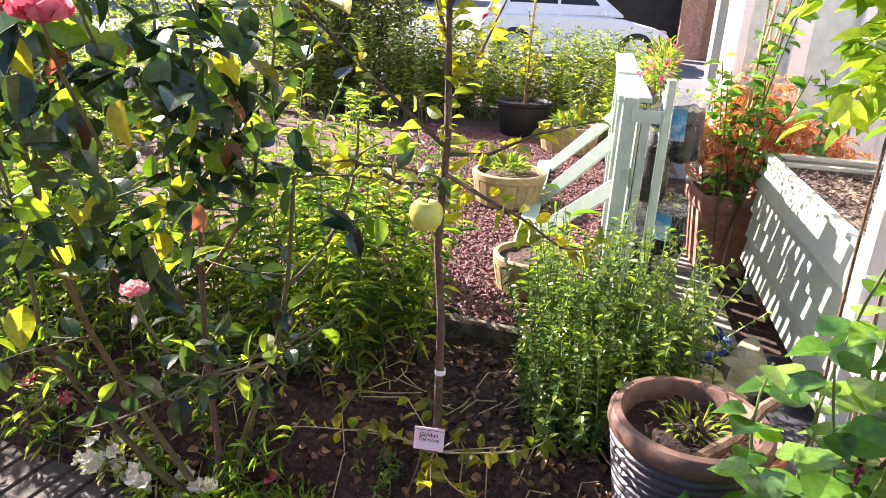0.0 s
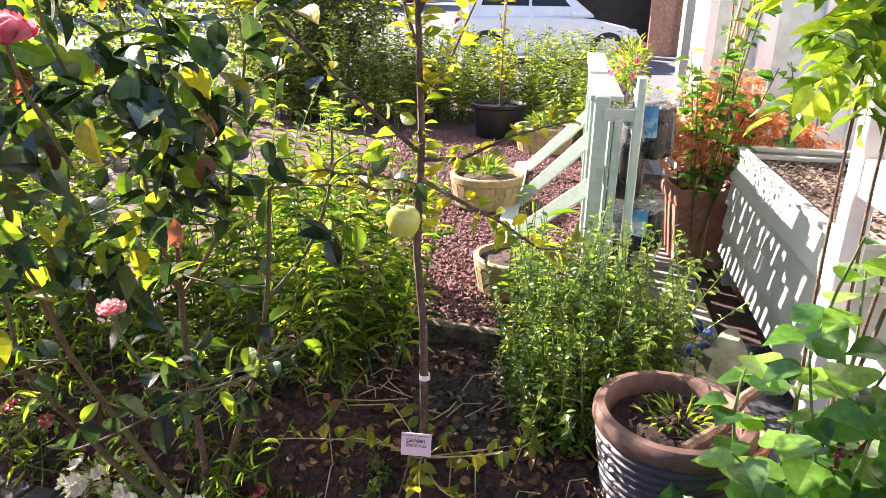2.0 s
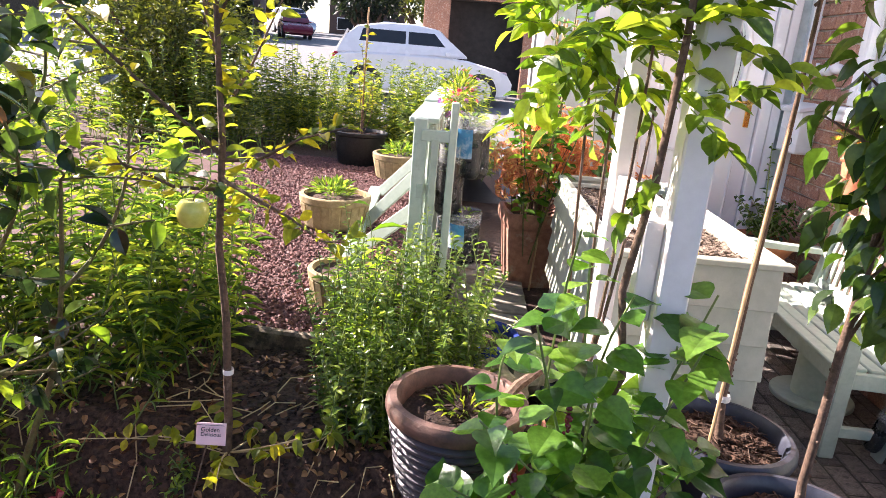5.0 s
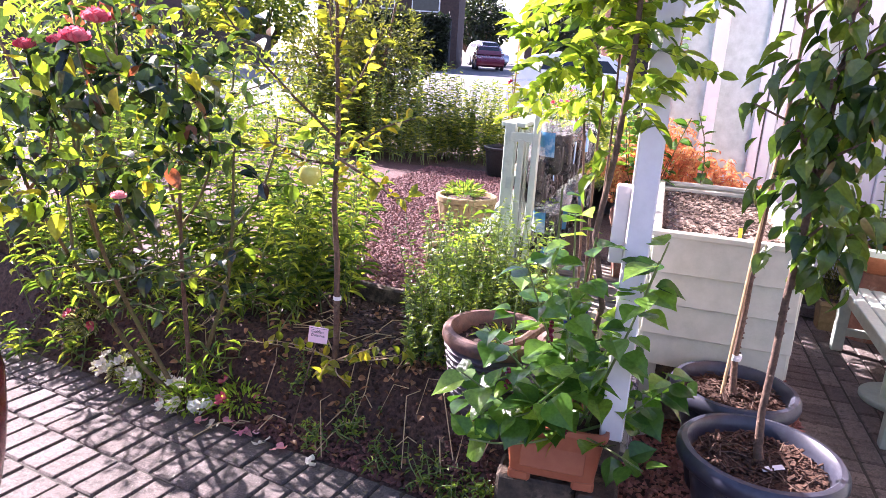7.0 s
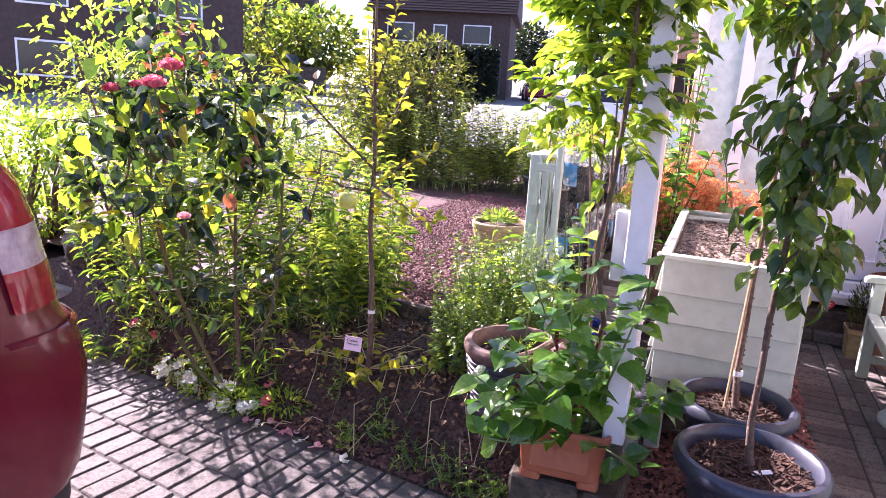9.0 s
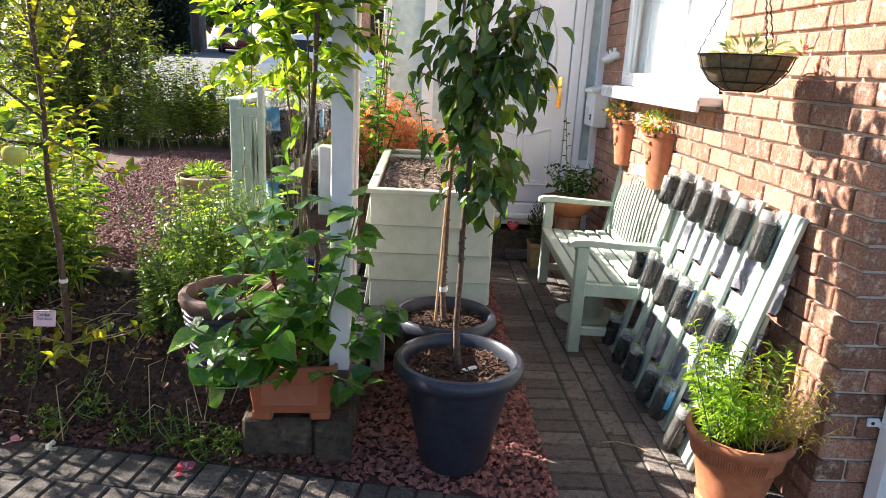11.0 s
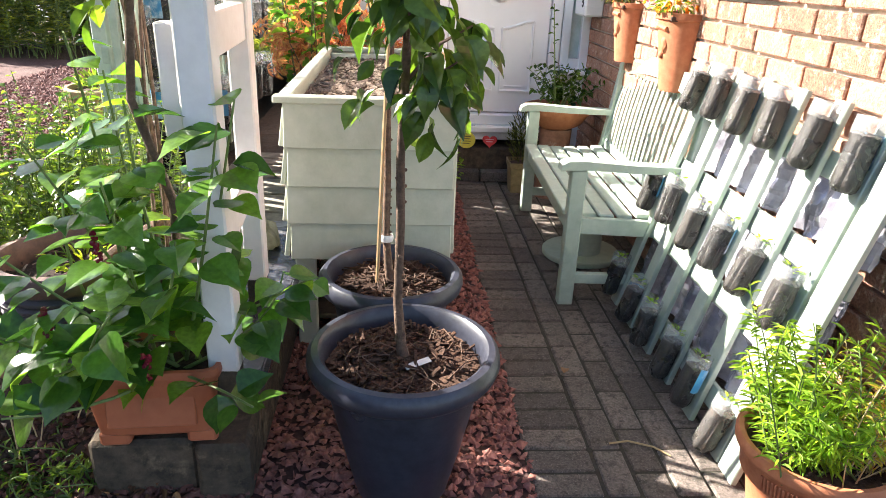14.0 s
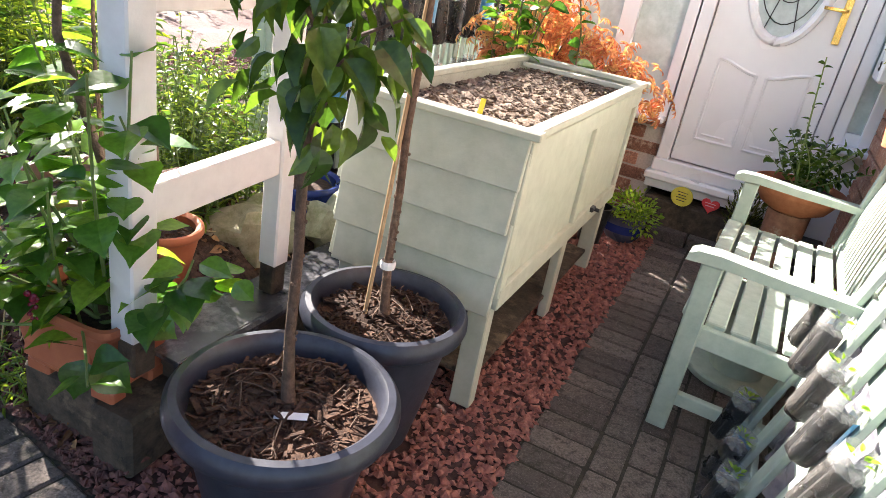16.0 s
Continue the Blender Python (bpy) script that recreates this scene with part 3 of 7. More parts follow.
def street_z(y):
    """The street lies above the drive and climbs away from it."""
    return -0.03 + 0.47 * min(max((y - 5) / 5, 0.0), 1.0) + 0.034 * min(max(y - 10, 0.0), 55.0)


ground = single("ground", Shape().sheet(-160, 160, -60, 260, 64, 64, lambda x, y: street_z(y)), M_ASPHALT, "", "", kind="structure")
bed = single("flower_bed", Shape().sheet(-4.6, -0.80, 0.06, 1.30, 200, 70, lambda x, y: bed_z(x, y) if y > bed_edge(x) else -0.02), M_SOIL, "", "", kind="structure")
garden = single("gravel_garden", Shape().sheet(-6.0, -1.44, 1.28, 5.0, 80, 70, lambda x, y: gz(x, y) + 0.01 * noise.noise((x * 4, y * 4, 7))), M_GRAVELBED, "", "", kind="structure")
border = single("border_soil", Shape().sheet(-9.0, -0.86, 4.98, 9.0, 60, 30, lambda x, y: gz(x, y) + 0.02 * noise.noise((x * 3, y * 3, 1))), M_SOIL, "", "", kind="structure")
side_soil = single("side_soil", Shape().sheet(-1.45, -0.70, 1.28, 5.0, 18, 50, lambda x, y: 0.20 + 0.012 * noise.noise((x * 9, y * 9, 4))), M_SOIL, "", "", kind="structure")
left_bed = single("left_bed", Shape().sheet(-9.0, -4.58, 0.9, 5.1, 40, 30, lambda x, y: 0.26 + 0.03 * noise.noise((x * 4, y * 4, 4))), M_SOIL, "", "", kind="structure")
strip = single("gravel_strip", Shape().sheet(-0.775, 0.0, 0.0, 3.22, 30, 80, lambda x, y: -0.006 + 0.006 * noise.noise((x * 12, y * 12, 9))), M_GRAVELBED, "", "", kind="structure")

tagged(single("red_chippings", stones(8600, -0.772, 0.012, 0.004, 3.2, 0.0150, lambda x, y: -0.008, keep=lambda x, y: y > bed_edge(x) + 0.005, layers=1.0), M_GRAVEL, "", ""), "loose dark red stone chippings beside the paved path", "gravel", kind="stuff")
tagged(single("pale_red_chippings", stones(30000, -3.1, -1.44, 1.3, 5.0, 0.0125, gz, layers=1.0), M_GRAVEL_PINK, "", ""), "loose faded red stone chippings in the gravel garden", "gravel", kind="stuff")
tagged(single("spilled_chippings", stones(9000, -2.6, -0.76, 0.06, 0.60, 0.0120, gz, keep=lambda x, y: bed_edge(x) + 0.008 < y < bed_edge(x) + (0.15 if x > -1.4 else 0.09) + 0.12 * noise.noise((x * 5, 0, 1)), layers=1.0), M_GRAVEL, "", ""), "spilled red chippings on the edge of the soil", "gravel", kind="stuff")
tagged(single("soil_clods", stones(5200, -4.0, -0.9, 0.12, 1.25, 0.009, bed_z, keep=lambda x, y: y > bed_edge(x) + 0.02, layers=0.4), M_SOIL, "", ""), "dark crumbly clods of garden soil", "soil", kind="stuff")

# ---- the house: one brick wall beside the path, one facing the drive, the door wall ----
WX, WY0, DY = 0.87, -0.06, 3.40
WALL_H = 4.8
single("wall_side", Shape().box((WX + 0.135, (WY0 + 1.20) / 2 + 0.004, 1.35), (0.24, 1.20 - WY0 - 0.016, 2.7), ch=0.001)
       .box((WX + 0.135, 2.02, 0.71), (0.24, 1.64, 1.42), ch=0.001)
       .box((WX + 0.135, (2.84 + DY) / 2, 1.35), (0.24, DY - 2.84, 2.7), ch=0.001)
       .box((WX + 0.135, (WY0 + DY) / 2 + 0.004, 3.75), (0.24, DY - WY0 - 0.016, 2.1), ch=0.001)
       .box((WX + 0.135, 2.02, 2.62), (0.24, 1.64, 0.16), ch=0.001), M_MORTAR, "", "", kind="structure")
single("wall_front", Shape().box((2.66, WY0 + 0.135, 2.4), (3.3, 0.24, 4.8), ch=0.001), M_MORTAR, "", "", kind="structure")
single("wall_east", Shape().box((4.30, 2.42, 2.4), (0.2, 4.7, 4.8), ch=0.001), M_MORTAR, "", "", kind="structure")
single("wall_north", Shape().box((1.70, 4.86, 2.4), (5.0, 0.2, 4.8), ch=0.001), M_MORTAR, "", "", kind="structure")
single("roof", Shape().box((2.62, 1.66, 4.87), (3.62, 3.56, 0.12), ch=0.01).box((1.77, 4.21, 4.88), (5.3, 1.5, 0.12), ch=0.01), M_TILE, "", "", kind="structure")
# Added near-black sheet; its colour stands for the unlit room.
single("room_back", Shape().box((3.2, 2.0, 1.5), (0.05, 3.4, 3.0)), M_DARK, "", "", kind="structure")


# ---- window over the bench ----
def casement():
    w = thing("window_1", "white plastic casement window with net curtain", "window", kind="structure")
    y0, y1, z0, z1, x = 1.20, 2.84, 1.42, 2.54, WX + 0.03
    s = Shape()
    for a, b in (((x, y0, z0 + .03), (x, y1, z0 + .03)), ((x, y0, z1 - .03), (x, y1, z1 - .03))):
        s.beam(a, b, 0.07, 0.06)
    for y in (y0 + .03, y1 - .03, (y0 + y1) / 2):
        s.beam((x - .002, y, z0), (x - .002, y, z1), 0.07, 0.06, up=(0, 1, 0))
    s.beam((x - .004, y0, 2.05), (x - .004, y1, 2.05), 0.075, 0.055)
    part("window_frame", s, M_UPVC, w)
    s = Shape()
    for ya, yb in ((y0 + .06, 1.99), (2.05, y1 - .06)):
        for za, zb in ((z0 + .06, 2.02), (2.08, z1 - .06)):
            s2 = Shape()
            for a, b in (((x - .02, ya, za + .012), (x - .02, yb, za + .012)), ((x - .02, ya, zb - .012), (x - .02, yb, zb - .012))):
                s2.beam(a, b, 0.03, 0.024)
            for y in (ya + .012, yb - .012):
                s2.beam((x - .021, y, za), (x - .021, y, zb), 0.03, 0.024, up=(0, 1, 0))
            part("sash", s2, M_UPVC, w)
            pn = part("pane", Shape().box((x, (ya + yb) / 2, (za + zb) / 2), (0.006, yb - ya, zb - za), ch=0.001), M_PANE, w)
            pn.visible_shadow = False
    part("window_sill", Shape().box((WX - 0.045, (y0 + y1) / 2, z0 - 0.03), (0.17, y1 - y0 + 0.12, 0.05), ch=0.012).box((WX - 0.118, (y0 + y1) / 2, z0 - 0.055), (0.024, y1 - y0 + 0.12, 0.06), ch=0.006), M_UPVC, w)
    s = Shape()
    n = 160
    vs, fs = [], []
    for j in range(n + 1):
        y = y0 + (y1 - y0) * j / n
        xx = x + 0.09 + 0.018 * math.sin(j * 0.9) + 0.008 * math.sin(j * 2.3)
        vs += [(xx, y, z0), (xx, y, z1)]
    for j in range(n):
        fs.append((2 * j, 2 * j + 2, 2 * j + 3, 2 * j + 1))
    s.add(vs, fs)
    part("net_curtain", s, M_CURTAIN, w, "white net curtain hanging in folds", smooth=True)


casement()


# ---- door wall ----
def door_wall():
    single("wall_door_low", Shape().box((-0.50, DY + 0.10, 0.33), (0.72, 0.2, 0.66), ch=0.001), M_MORTAR, "", "", kind="structure")
    single("wall_door_side", Shape().box((-0.80, DY + 0.30, 2.4), (0.10, 0.5, 4.8), ch=0.001), M_UPVC, "", "", kind="structure")
    d = thing("door_1", "white panelled front door with oval leaded glass", "door", kind="structure")
    s = Shape()
    for x in (-0.105, 0.64):
        s.beam((x, DY, 0.36), (x, DY, 2.55), 0.07, 0.09, up=(0, 1, 0), ch=0.006)
    s.beam((-0.14, DY, 2.58), (0.675, DY, 2.58), 0.07, 0.09)
    s.box((0.26, DY - 0.012, 0.395), (0.82, 0.10, 0.075), ch=0.008).box((0.26, DY - 0.035, 0.335), (0.86, 0.15, 0.045), ch=0.008).box((0.26, DY - 0.02, 0.285), (0.84, 0.11, 0.05), ch=0.006)
    part("door_frame", s, M_UPVC, d)
    leaf = part("door_leaf", Shape().box((0.268, DY + 0.012, 1.49), (0.665, 0.05, 2.10), ch=0.006), M_UPVC, d)
    # raised mouldings
    s = Shape()
    cx, cz, rx, rz = 0.262, 1.60, 0.205, 0.43
    pts = [(cx + rx * math.cos(a), DY - 0.016, cz + rz * math.sin(a)) for a in np.linspace(0, 2 * math.pi, 49)]
    s.tube(pts, 0.026, 8, cap=False)
    part("oval_moulding", s, M_UPVC, d, smooth=True)
    o = Shape()
    vs = [(cx, DY - 0.018, cz)] + [(cx + rx * math.cos(a), DY - 0.018, cz + rz * math.sin(a)) for a in np.linspace(0, 2 * math.pi, 48, endpoint=False)]
    o.add(vs, [(0, 1 + k, 1 + (k + 1) % 48) for k in range(48)])
    part("oval_glass", o, M_LEAD, d, "leaded oval glass")
    s = Shape()
    for k in (0.55, 0.8):
        s.tube([(cx + rx * k * math.cos(a), DY - 0.021, cz + rz * k * math.sin(a)) for a in np.linspace(0, 2 * math.pi, 33)], 0.0028, 5, cap=False)
    for a in (0.5, 1.2, 1.94, 2.64, 3.64, 4.34, 5.1, 5.8):
        s.tube([(cx + rx * .25 * math.cos(a), DY - 0.021, cz + rz * .25 * math.sin(a)), (cx + rx * math.cos(a), DY - 0.021, cz + rz * math.sin(a))], 0.0028, 5)
    part("lead_strips", s, M_IRON, d)
    for xa, xb, lift in ((0.03, 0.235, 1), (0.29, 0.495, -1)):
        s = Shape()
        n = 14
        top = [(xa + (xb - xa) * i / n, DY - 0.016, 1.035 - 0.05 * (1 - math.cos(math.pi * (i / n if lift > 0 else 1 - i / n))) / 2) for i in range(n + 1)]
        s.tube(top, 0.011, 6)
        s.tube([(xa, DY - 0.016, top[0][2]), (xa, DY - 0.016, 0.585)], 0.008, 6).tube([(xb, DY - 0.016, top[-1][2]), (xb, DY - 0.016, 0.585)], 0.008, 6)
        s.tube([(xa, DY - 0.016, 0.585), (xb, DY - 0.016, 0.585)], 0.011, 6).tube([(xa + .03, DY - 0.016, 0.615), (xb - .05, DY - 0.016, 0.615)], 0.008, 6)
        part("raised_panel", s, M_UPVC, d, smooth=True)
    h = part("handle_plate", Shape().box((0.535, DY - 0.022, 1.33), (0.035, 0.014, 0.24), ch=0.004), M_BRASS, d, "polished brass plate")
    part("lever", Shape().tube([(0.535, DY - 0.03, 1.37), (0.535, DY - 0.065, 1.37), (0.52, DY - 0.07, 1.37), (0.43, DY - 0.068, 1.372)], [0.011, 0.010, 0.010, 0.008], 8), M_BRASS, h, "brass lever handle", smooth=True)
    # side lights
    for name, x0, x1, z0 in (("window_2", 0.68, 0.87, 0.74), ("window_3", -0.86, -0.15, 0.66)):
        w = thing(name, "white plastic side window beside the front door", "window", kind="structure")
        s = Shape()
        for x in (x0 + .03, x1 - .03):
            s.beam((x, DY, z0), (x, DY, 2.55), 0.06, 0.08, up=(0, 1, 0), ch=0.006)
        for z in (z0 + .03, 2.55):
            s.beam((x0, DY - .002, z), (x1, DY - .002, z), 0.06, 0.08)
        if x1 - x0 > 0.4:
            s.beam(((x0 + x1) / 2, DY - .003, z0), ((x0 + x1) / 2, DY - .003, 2.55), 0.09, 0.08, up=(0, 1, 0))
        part("window_frame", s, M_UPVC, w)
        part("pane", Shape().box(((x0 + x1) / 2, DY + 0.01, (z0 + 2.55) / 2), (x1 - x0 - 0.05, 0.008, 2.55 - z0 - 0.05), ch=0.001), M_LEAD, w)
        part("window_sill", Shape().box(((x0 + x1) / 2, DY - 0.06, z0 - 0.012), (x1 - x0, 0.13, 0.035), ch=0.008), M_UPVC, w)
        part("lower_panel", Shape().box(((x0 + x1) / 2, DY + 0.02, z0 / 2 - 0.01), (x1 - x0, 0.03, z0 - 0.04), ch=0.004), M_UPVC if x0 > 0 else M_MORTAR, w)
    # Added near-black sheet for the shade inside the porch.
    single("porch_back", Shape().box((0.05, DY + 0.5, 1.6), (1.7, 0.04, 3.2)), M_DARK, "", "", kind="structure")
    single("wall_above_door", Shape().box((0.05, DY + 0.05, 3.72), (1.76, 0.16, 2.2)), M_UPVC, "", "", kind="structure")
    st = thing("door_step", "dark brick step below the front door", "step", kind="structure")
    part("slab", Shape().box((0.36, DY - 0.02, 0.105), (0.98, 0.20, 0.21), ch=0.006), M_SLEEPER, st)
    for i in range(5):
        part("edging_brick", Shape().box((0.07 + 0.21 * i, DY - 0.17, 0.035), (0.20, 0.09, 0.07), ch=0.006), M_PAVER, st)


door_wall()


# ---- pots and planters ----
def pot_profile(rb, rt, h, rim, rh, wall=0.012, deep=0.05):
    """Outside from the foot up, over a rounded rim, and down inside."""
    return [(0.0, 0.0), (rb * 0.96, 0.0), (rb, 0.008), (rb + (rt - rb) * 0.5, h * 0.48), (rt, h - rh), (rt + rim * 0.8, h - rh + 0.006), (rt + rim, h - rh * 0.6), (rt + rim, h - rh * 0.25),
            (rt + rim * 0.75, h), (rt + rim * 0.2, h + 0.002), (rt - wall, h - 0.008), (rt - wall * 1.2, h - deep), (rt - wall * 1.5 - 0.01, h - deep - 0.05)]


def round_pot(name, label, loc, prof, material, soil_r, soil_z, soil_mat=None, nchips=260, wob=0.0, chip=0.03, group=""):
    t = thing(name, label, "plant pot", loc, group=group)
    part("body", Shape().lathe(prof, 56, wob=wob), material, t, smooth=True)
    part("compost", Shape().disc(soil_r, soil_z, 40, lump=0.012), soil_mat or M_SOIL, t, smooth=True)
    if nchips:
        part("bark_mulch", chips(nchips, 0, 0, soil_r * 0.93, soil_z + 0.004, chip), M_COMPOST, t)
    return t


POT1, POT2 = (-0.362, 0.268), (-0.400, 0.735)
tub_prof = [(0.0, 0.0), (0.118, 0.0), (0.126, 0.012), (0.160, 0.16), (0.195, 0.33), (0.204, 0.375), (0.228, 0.376), (0.240, 0.388), (0.246, 0.405), (0.244, 0.424), (0.232, 0.438), (0.216, 0.440), (0.206, 0.430), (0.200, 0.40), (0.192, 0.33)]
p1 = round_pot("plant_tub", "charcoal plastic tub with bark mulch on red gravel", (*POT1, 0), tub_prof, M_BLACKPOT, 0.198, 0.385, M_COMPOST, 520, chip=0.036, group="charcoal tubs")
p2 = round_pot("plant_tub", "charcoal plastic tub holding a young staked tree", (*POT2, 0), [(r * 0.93, z) for r, z in tub_prof], M_BLACKPOT, 0.184, 0.385, M_COMPOST, 460, chip=0.036, group="charcoal tubs")
for p in (p1, p2):
    s = Shape()
    for _ in range(30):
        a, q, w = rng.uniform(0, 6.28), 0.17 * math.sqrt(rng.random()), rng.uniform(0, 6.28)
        l = rng.uniform(0.03, 0.10)
        x, y = q * math.cos(a), q * math.sin(a)
        z = 0.398 + rng.uniform(0, 0.012)
        e = 0.17 / max(0.17, math.hypot(x + l * math.cos(w), y + l * math.sin(w)))
        s.tube([(x, y, z), ((x + l * .5 * math.cos(w)) * e, (y + l * .5 * math.sin(w)) * e, z + rng.uniform(0, .02)), ((x + l * math.cos(w)) * e, (y + l * math.sin(w)) * e, z + rng.uniform(0, .012))], 0.0016, 4)
    part("twig_mass", s, M_BARK, p)

# big slate-grey ribbed pot in the bed
rib = [(0.0, 0.0), (0.150, 0.0)]
for i in range(9):
    z = 0.02 + i * 0.026
    r = 0.160 + 0.0042 * i
    rib += [(r - 0.005, z), (r + 0.004, z + 0.008), (r + 0.005, z + 0.016), (r - 0.005, z + 0.025)]
BZ = 0.27
rp = thing("ribbed_pot", "large slate grey ribbed clay pot, rim worn brown", "plant pot", (-1.262, 0.52, BZ))
part("body", Shape().lathe(rib + [(0.192, 0.262)], 56), M_RIBPOT, rp, smooth=True)
part("rim", Shape().lathe([(0.190, 0.258), (0.203, 0.264), (0.209, 0.280), (0.207, 0.300), (0.198, 0.312), (0.178, 0.314), (0.170, 0.304), (0.166, 0.24)], 56, wob=0.004), M_RIBRIM, rp, "worn brown rim", smooth=True)
part("compost", Shape().disc(0.170, 0.255, 36, lump=0.018), M_SOIL, rp)
part("bark_mulch", chips(110, 0, 0, 0.155, 0.262, 0.03), M_COMPOST, rp)
s = Shape()
s.tube([(0.02, -0.12, 0.27), (0.10, -0.06, 0.30), (0.17, 0.03, 0.345), (0.25, 0.08, 0.39)], [0.02, 0.018, 0.017, 0.012], 8)
part("cut_branch", s, M_BARK, rp, "bare cut branch lying across the pot", smooth=True)
gp, gd = cloud([(0.02, 0.02, 0.27, 0.10, 0.08, 0.012)], 60)
part("weed_mass", foliage([(LANCE, gp, gd * [1, 1, .3] + [0, 0, .7], 0.045, 0.006)]), L_NARROW, rp)

# terracotta flower pot by the corner of the house
tp = thing("flower_pot", "round terracotta pot on the pavers by the wall", "plant pot", (0.640, 0.055, 0))
part("body", Shape().lathe([(0, 0), (0.108, 0), (0.116, 0.006), (0.117, 0.022), (0.110, 0.03), (0.128, 0.11), (0.142, 0.185), (0.150, 0.192), (0.158, 0.197), (0.168, 0.255), (0.176, 0.262), (0.183, 0.272), (0.184, 0.290), (0.178, 0.300), (0.166, 0.300), (0.160, 0.29), (0.150, 0.22)], 64), M_TERRA, tp, smooth=True)
s = Shape()
for k in range(26):
    a = 3.5 + k * 0.055
    s.beam((0.1605 * math.cos(a), 0.1605 * math.sin(a), 0.203), (0.170 * math.cos(a), 0.170 * math.sin(a), 0.247), 0.005, 0.005, up=(math.cos(a), math.sin(a), 0))
part("reeded_band", s, M_TERRA, tp)
part("compost", Shape().disc(0.158, 0.262, 32, lump=0.01), M_SOIL, tp)

# orange trough on the sleepers
tr = thing("trough_planter", "orange terracotta coloured trough on dark sleepers", "plant pot", (-0.985, 0.300, 0.178), rz=4)
s = Shape()
prof = [(0.134, 0.085, 0.03), (0.142, 0.093, 0.04), (0.160, 0.115, 0.20), (0.168, 0.122, 0.202), (0.172, 0.126, 0.215), (0.170, 0.124, 0.232), (0.160, 0.114, 0.234), (0.150, 0.104, 0.20)]
n = 40
vs, fs = [], []
for rx, ry, z in prof:
    for k in range(n):
        a = 2 * math.pi * k / n
        c_, s_ = math.cos(a), math.sin(a)
        e = 0.22
        vs.append((rx * math.copysign(abs(c_) ** e, c_), ry * math.copysign(abs(s_) ** e, s_), z))
for i in range(len(prof) - 1):
    for k in range(n):
        fs.append((i * n + k, i * n + (k + 1) % n, (i + 1) * n + (k + 1) % n, (i + 1) * n + k))
fs.append(tuple(range(n))[::-1])
s.add(vs, fs)
part("body", s, M_TERRA_PL, tr)
for sx in (-1, 1):
    for sy in (-1, 1):
        part("foot", Shape().box((sx * 0.106, sy * 0.062, 0.02), (0.075, 0.05, 0.042), ch=0.008), M_TERRA_PL, tr)
part("front_panel", Shape().box((0, -0.1065, 0.125), (0.21, 0.012, 0.10), pose(0, 0, 0, -8), ch=0.004), M_TERRA_PL, tr)
part("compost", Shape().box((0, 0, 0.19), (0.295, 0.20, 0.02), ch=0.006), M_SOIL, tr)

# terracotta pot behind, on the sleeper beside the post
round_pot("flower_pot", "rounded terracotta pot on the soil behind the sleepers", (-1.10, 0.62, gz(-1.10, 0.62) - .01), pot_profile(0.07, 0.105, 0.19, 0.012, 0.03), M_TERRA_PL, 0.096, 0.16, nchips=30)

# sleepers
sl = thing("timber_sleeper", "short dark weathered sleeper blocks edging the bed", "sleeper")
part("block", Shape().box((-1.035, 0.335, 0.088), (0.27, 0.22, 0.176), pose(0, 0, 0, 0, 0, 3), ch=0.012), M_SLEEPER, sl)
part("block", Shape().box((-0.828, 0.335, 0.090), (0.135, 0.27, 0.18), pose(0, 0, 0, 0, 0, 2), ch=0.012), M_SLEEPER, sl)
bm_ = thing("timber_beam", "long dark stained beam under the white posts", "sleeper")
part("beam", Shape().box((-0.835, 0.99, 0.135), (0.15, 1.20, 0.27), ch=0.012), M_SLEEPER, bm_)
part("capping", Shape().box((-0.835, 0.965, 0.277), (0.17, 1.24, 0.014), ch=0.006).tube([(-0.752, 0.35, 0.265), (-0.752, 1.58, 0.265)], 0.018, 8), M_CAPPING, bm_, "black plastic capping strip")
tagged(single("edging_board", Shape().box((-2.3, 1.27, 0.355), (1.55, 0.045, 0.12), pose(0, 0, 0, 0, 0, -7), ch=0.01), M_SLEEPER, "", ""), "weathered timber edging between soil and gravel", "edging")

# white posts with rails
fr = thing("white_post_frame", "white painted timber posts joined by two rails", "post", (0, 0, 0))
for x, y, w in ((-0.806, 0.268, 0.074), (-0.832, 0.795, 0.064)):
    sh = part("post_shoe", Shape().box((x, y, 0.335), (w * 0.9, w * 0.9, 0.105), ch=0.006), M_SLEEPER, fr, "black post foot")
    part("post", Shape().box((x, y, 1.43), (w, w, 2.1), ch=0.005), M_WHITE, fr)
part("rail", Shape().beam((-0.812, 0.303, 0.70), (-0.830, 0.765, 0.722), 0.04, 0.10), M_WHITE, fr)
part("rail", Shape().beam((-0.812, 0.303, 1.165), (-0.830, 0.765, 1.17), 0.04, 0.10), M_WHITE, fr)
part("short_board", Shape().box((-0.866, 0.285, 1.08), (0.045, 0.05, 0.24), ch=0.004), M_WHITE, fr)


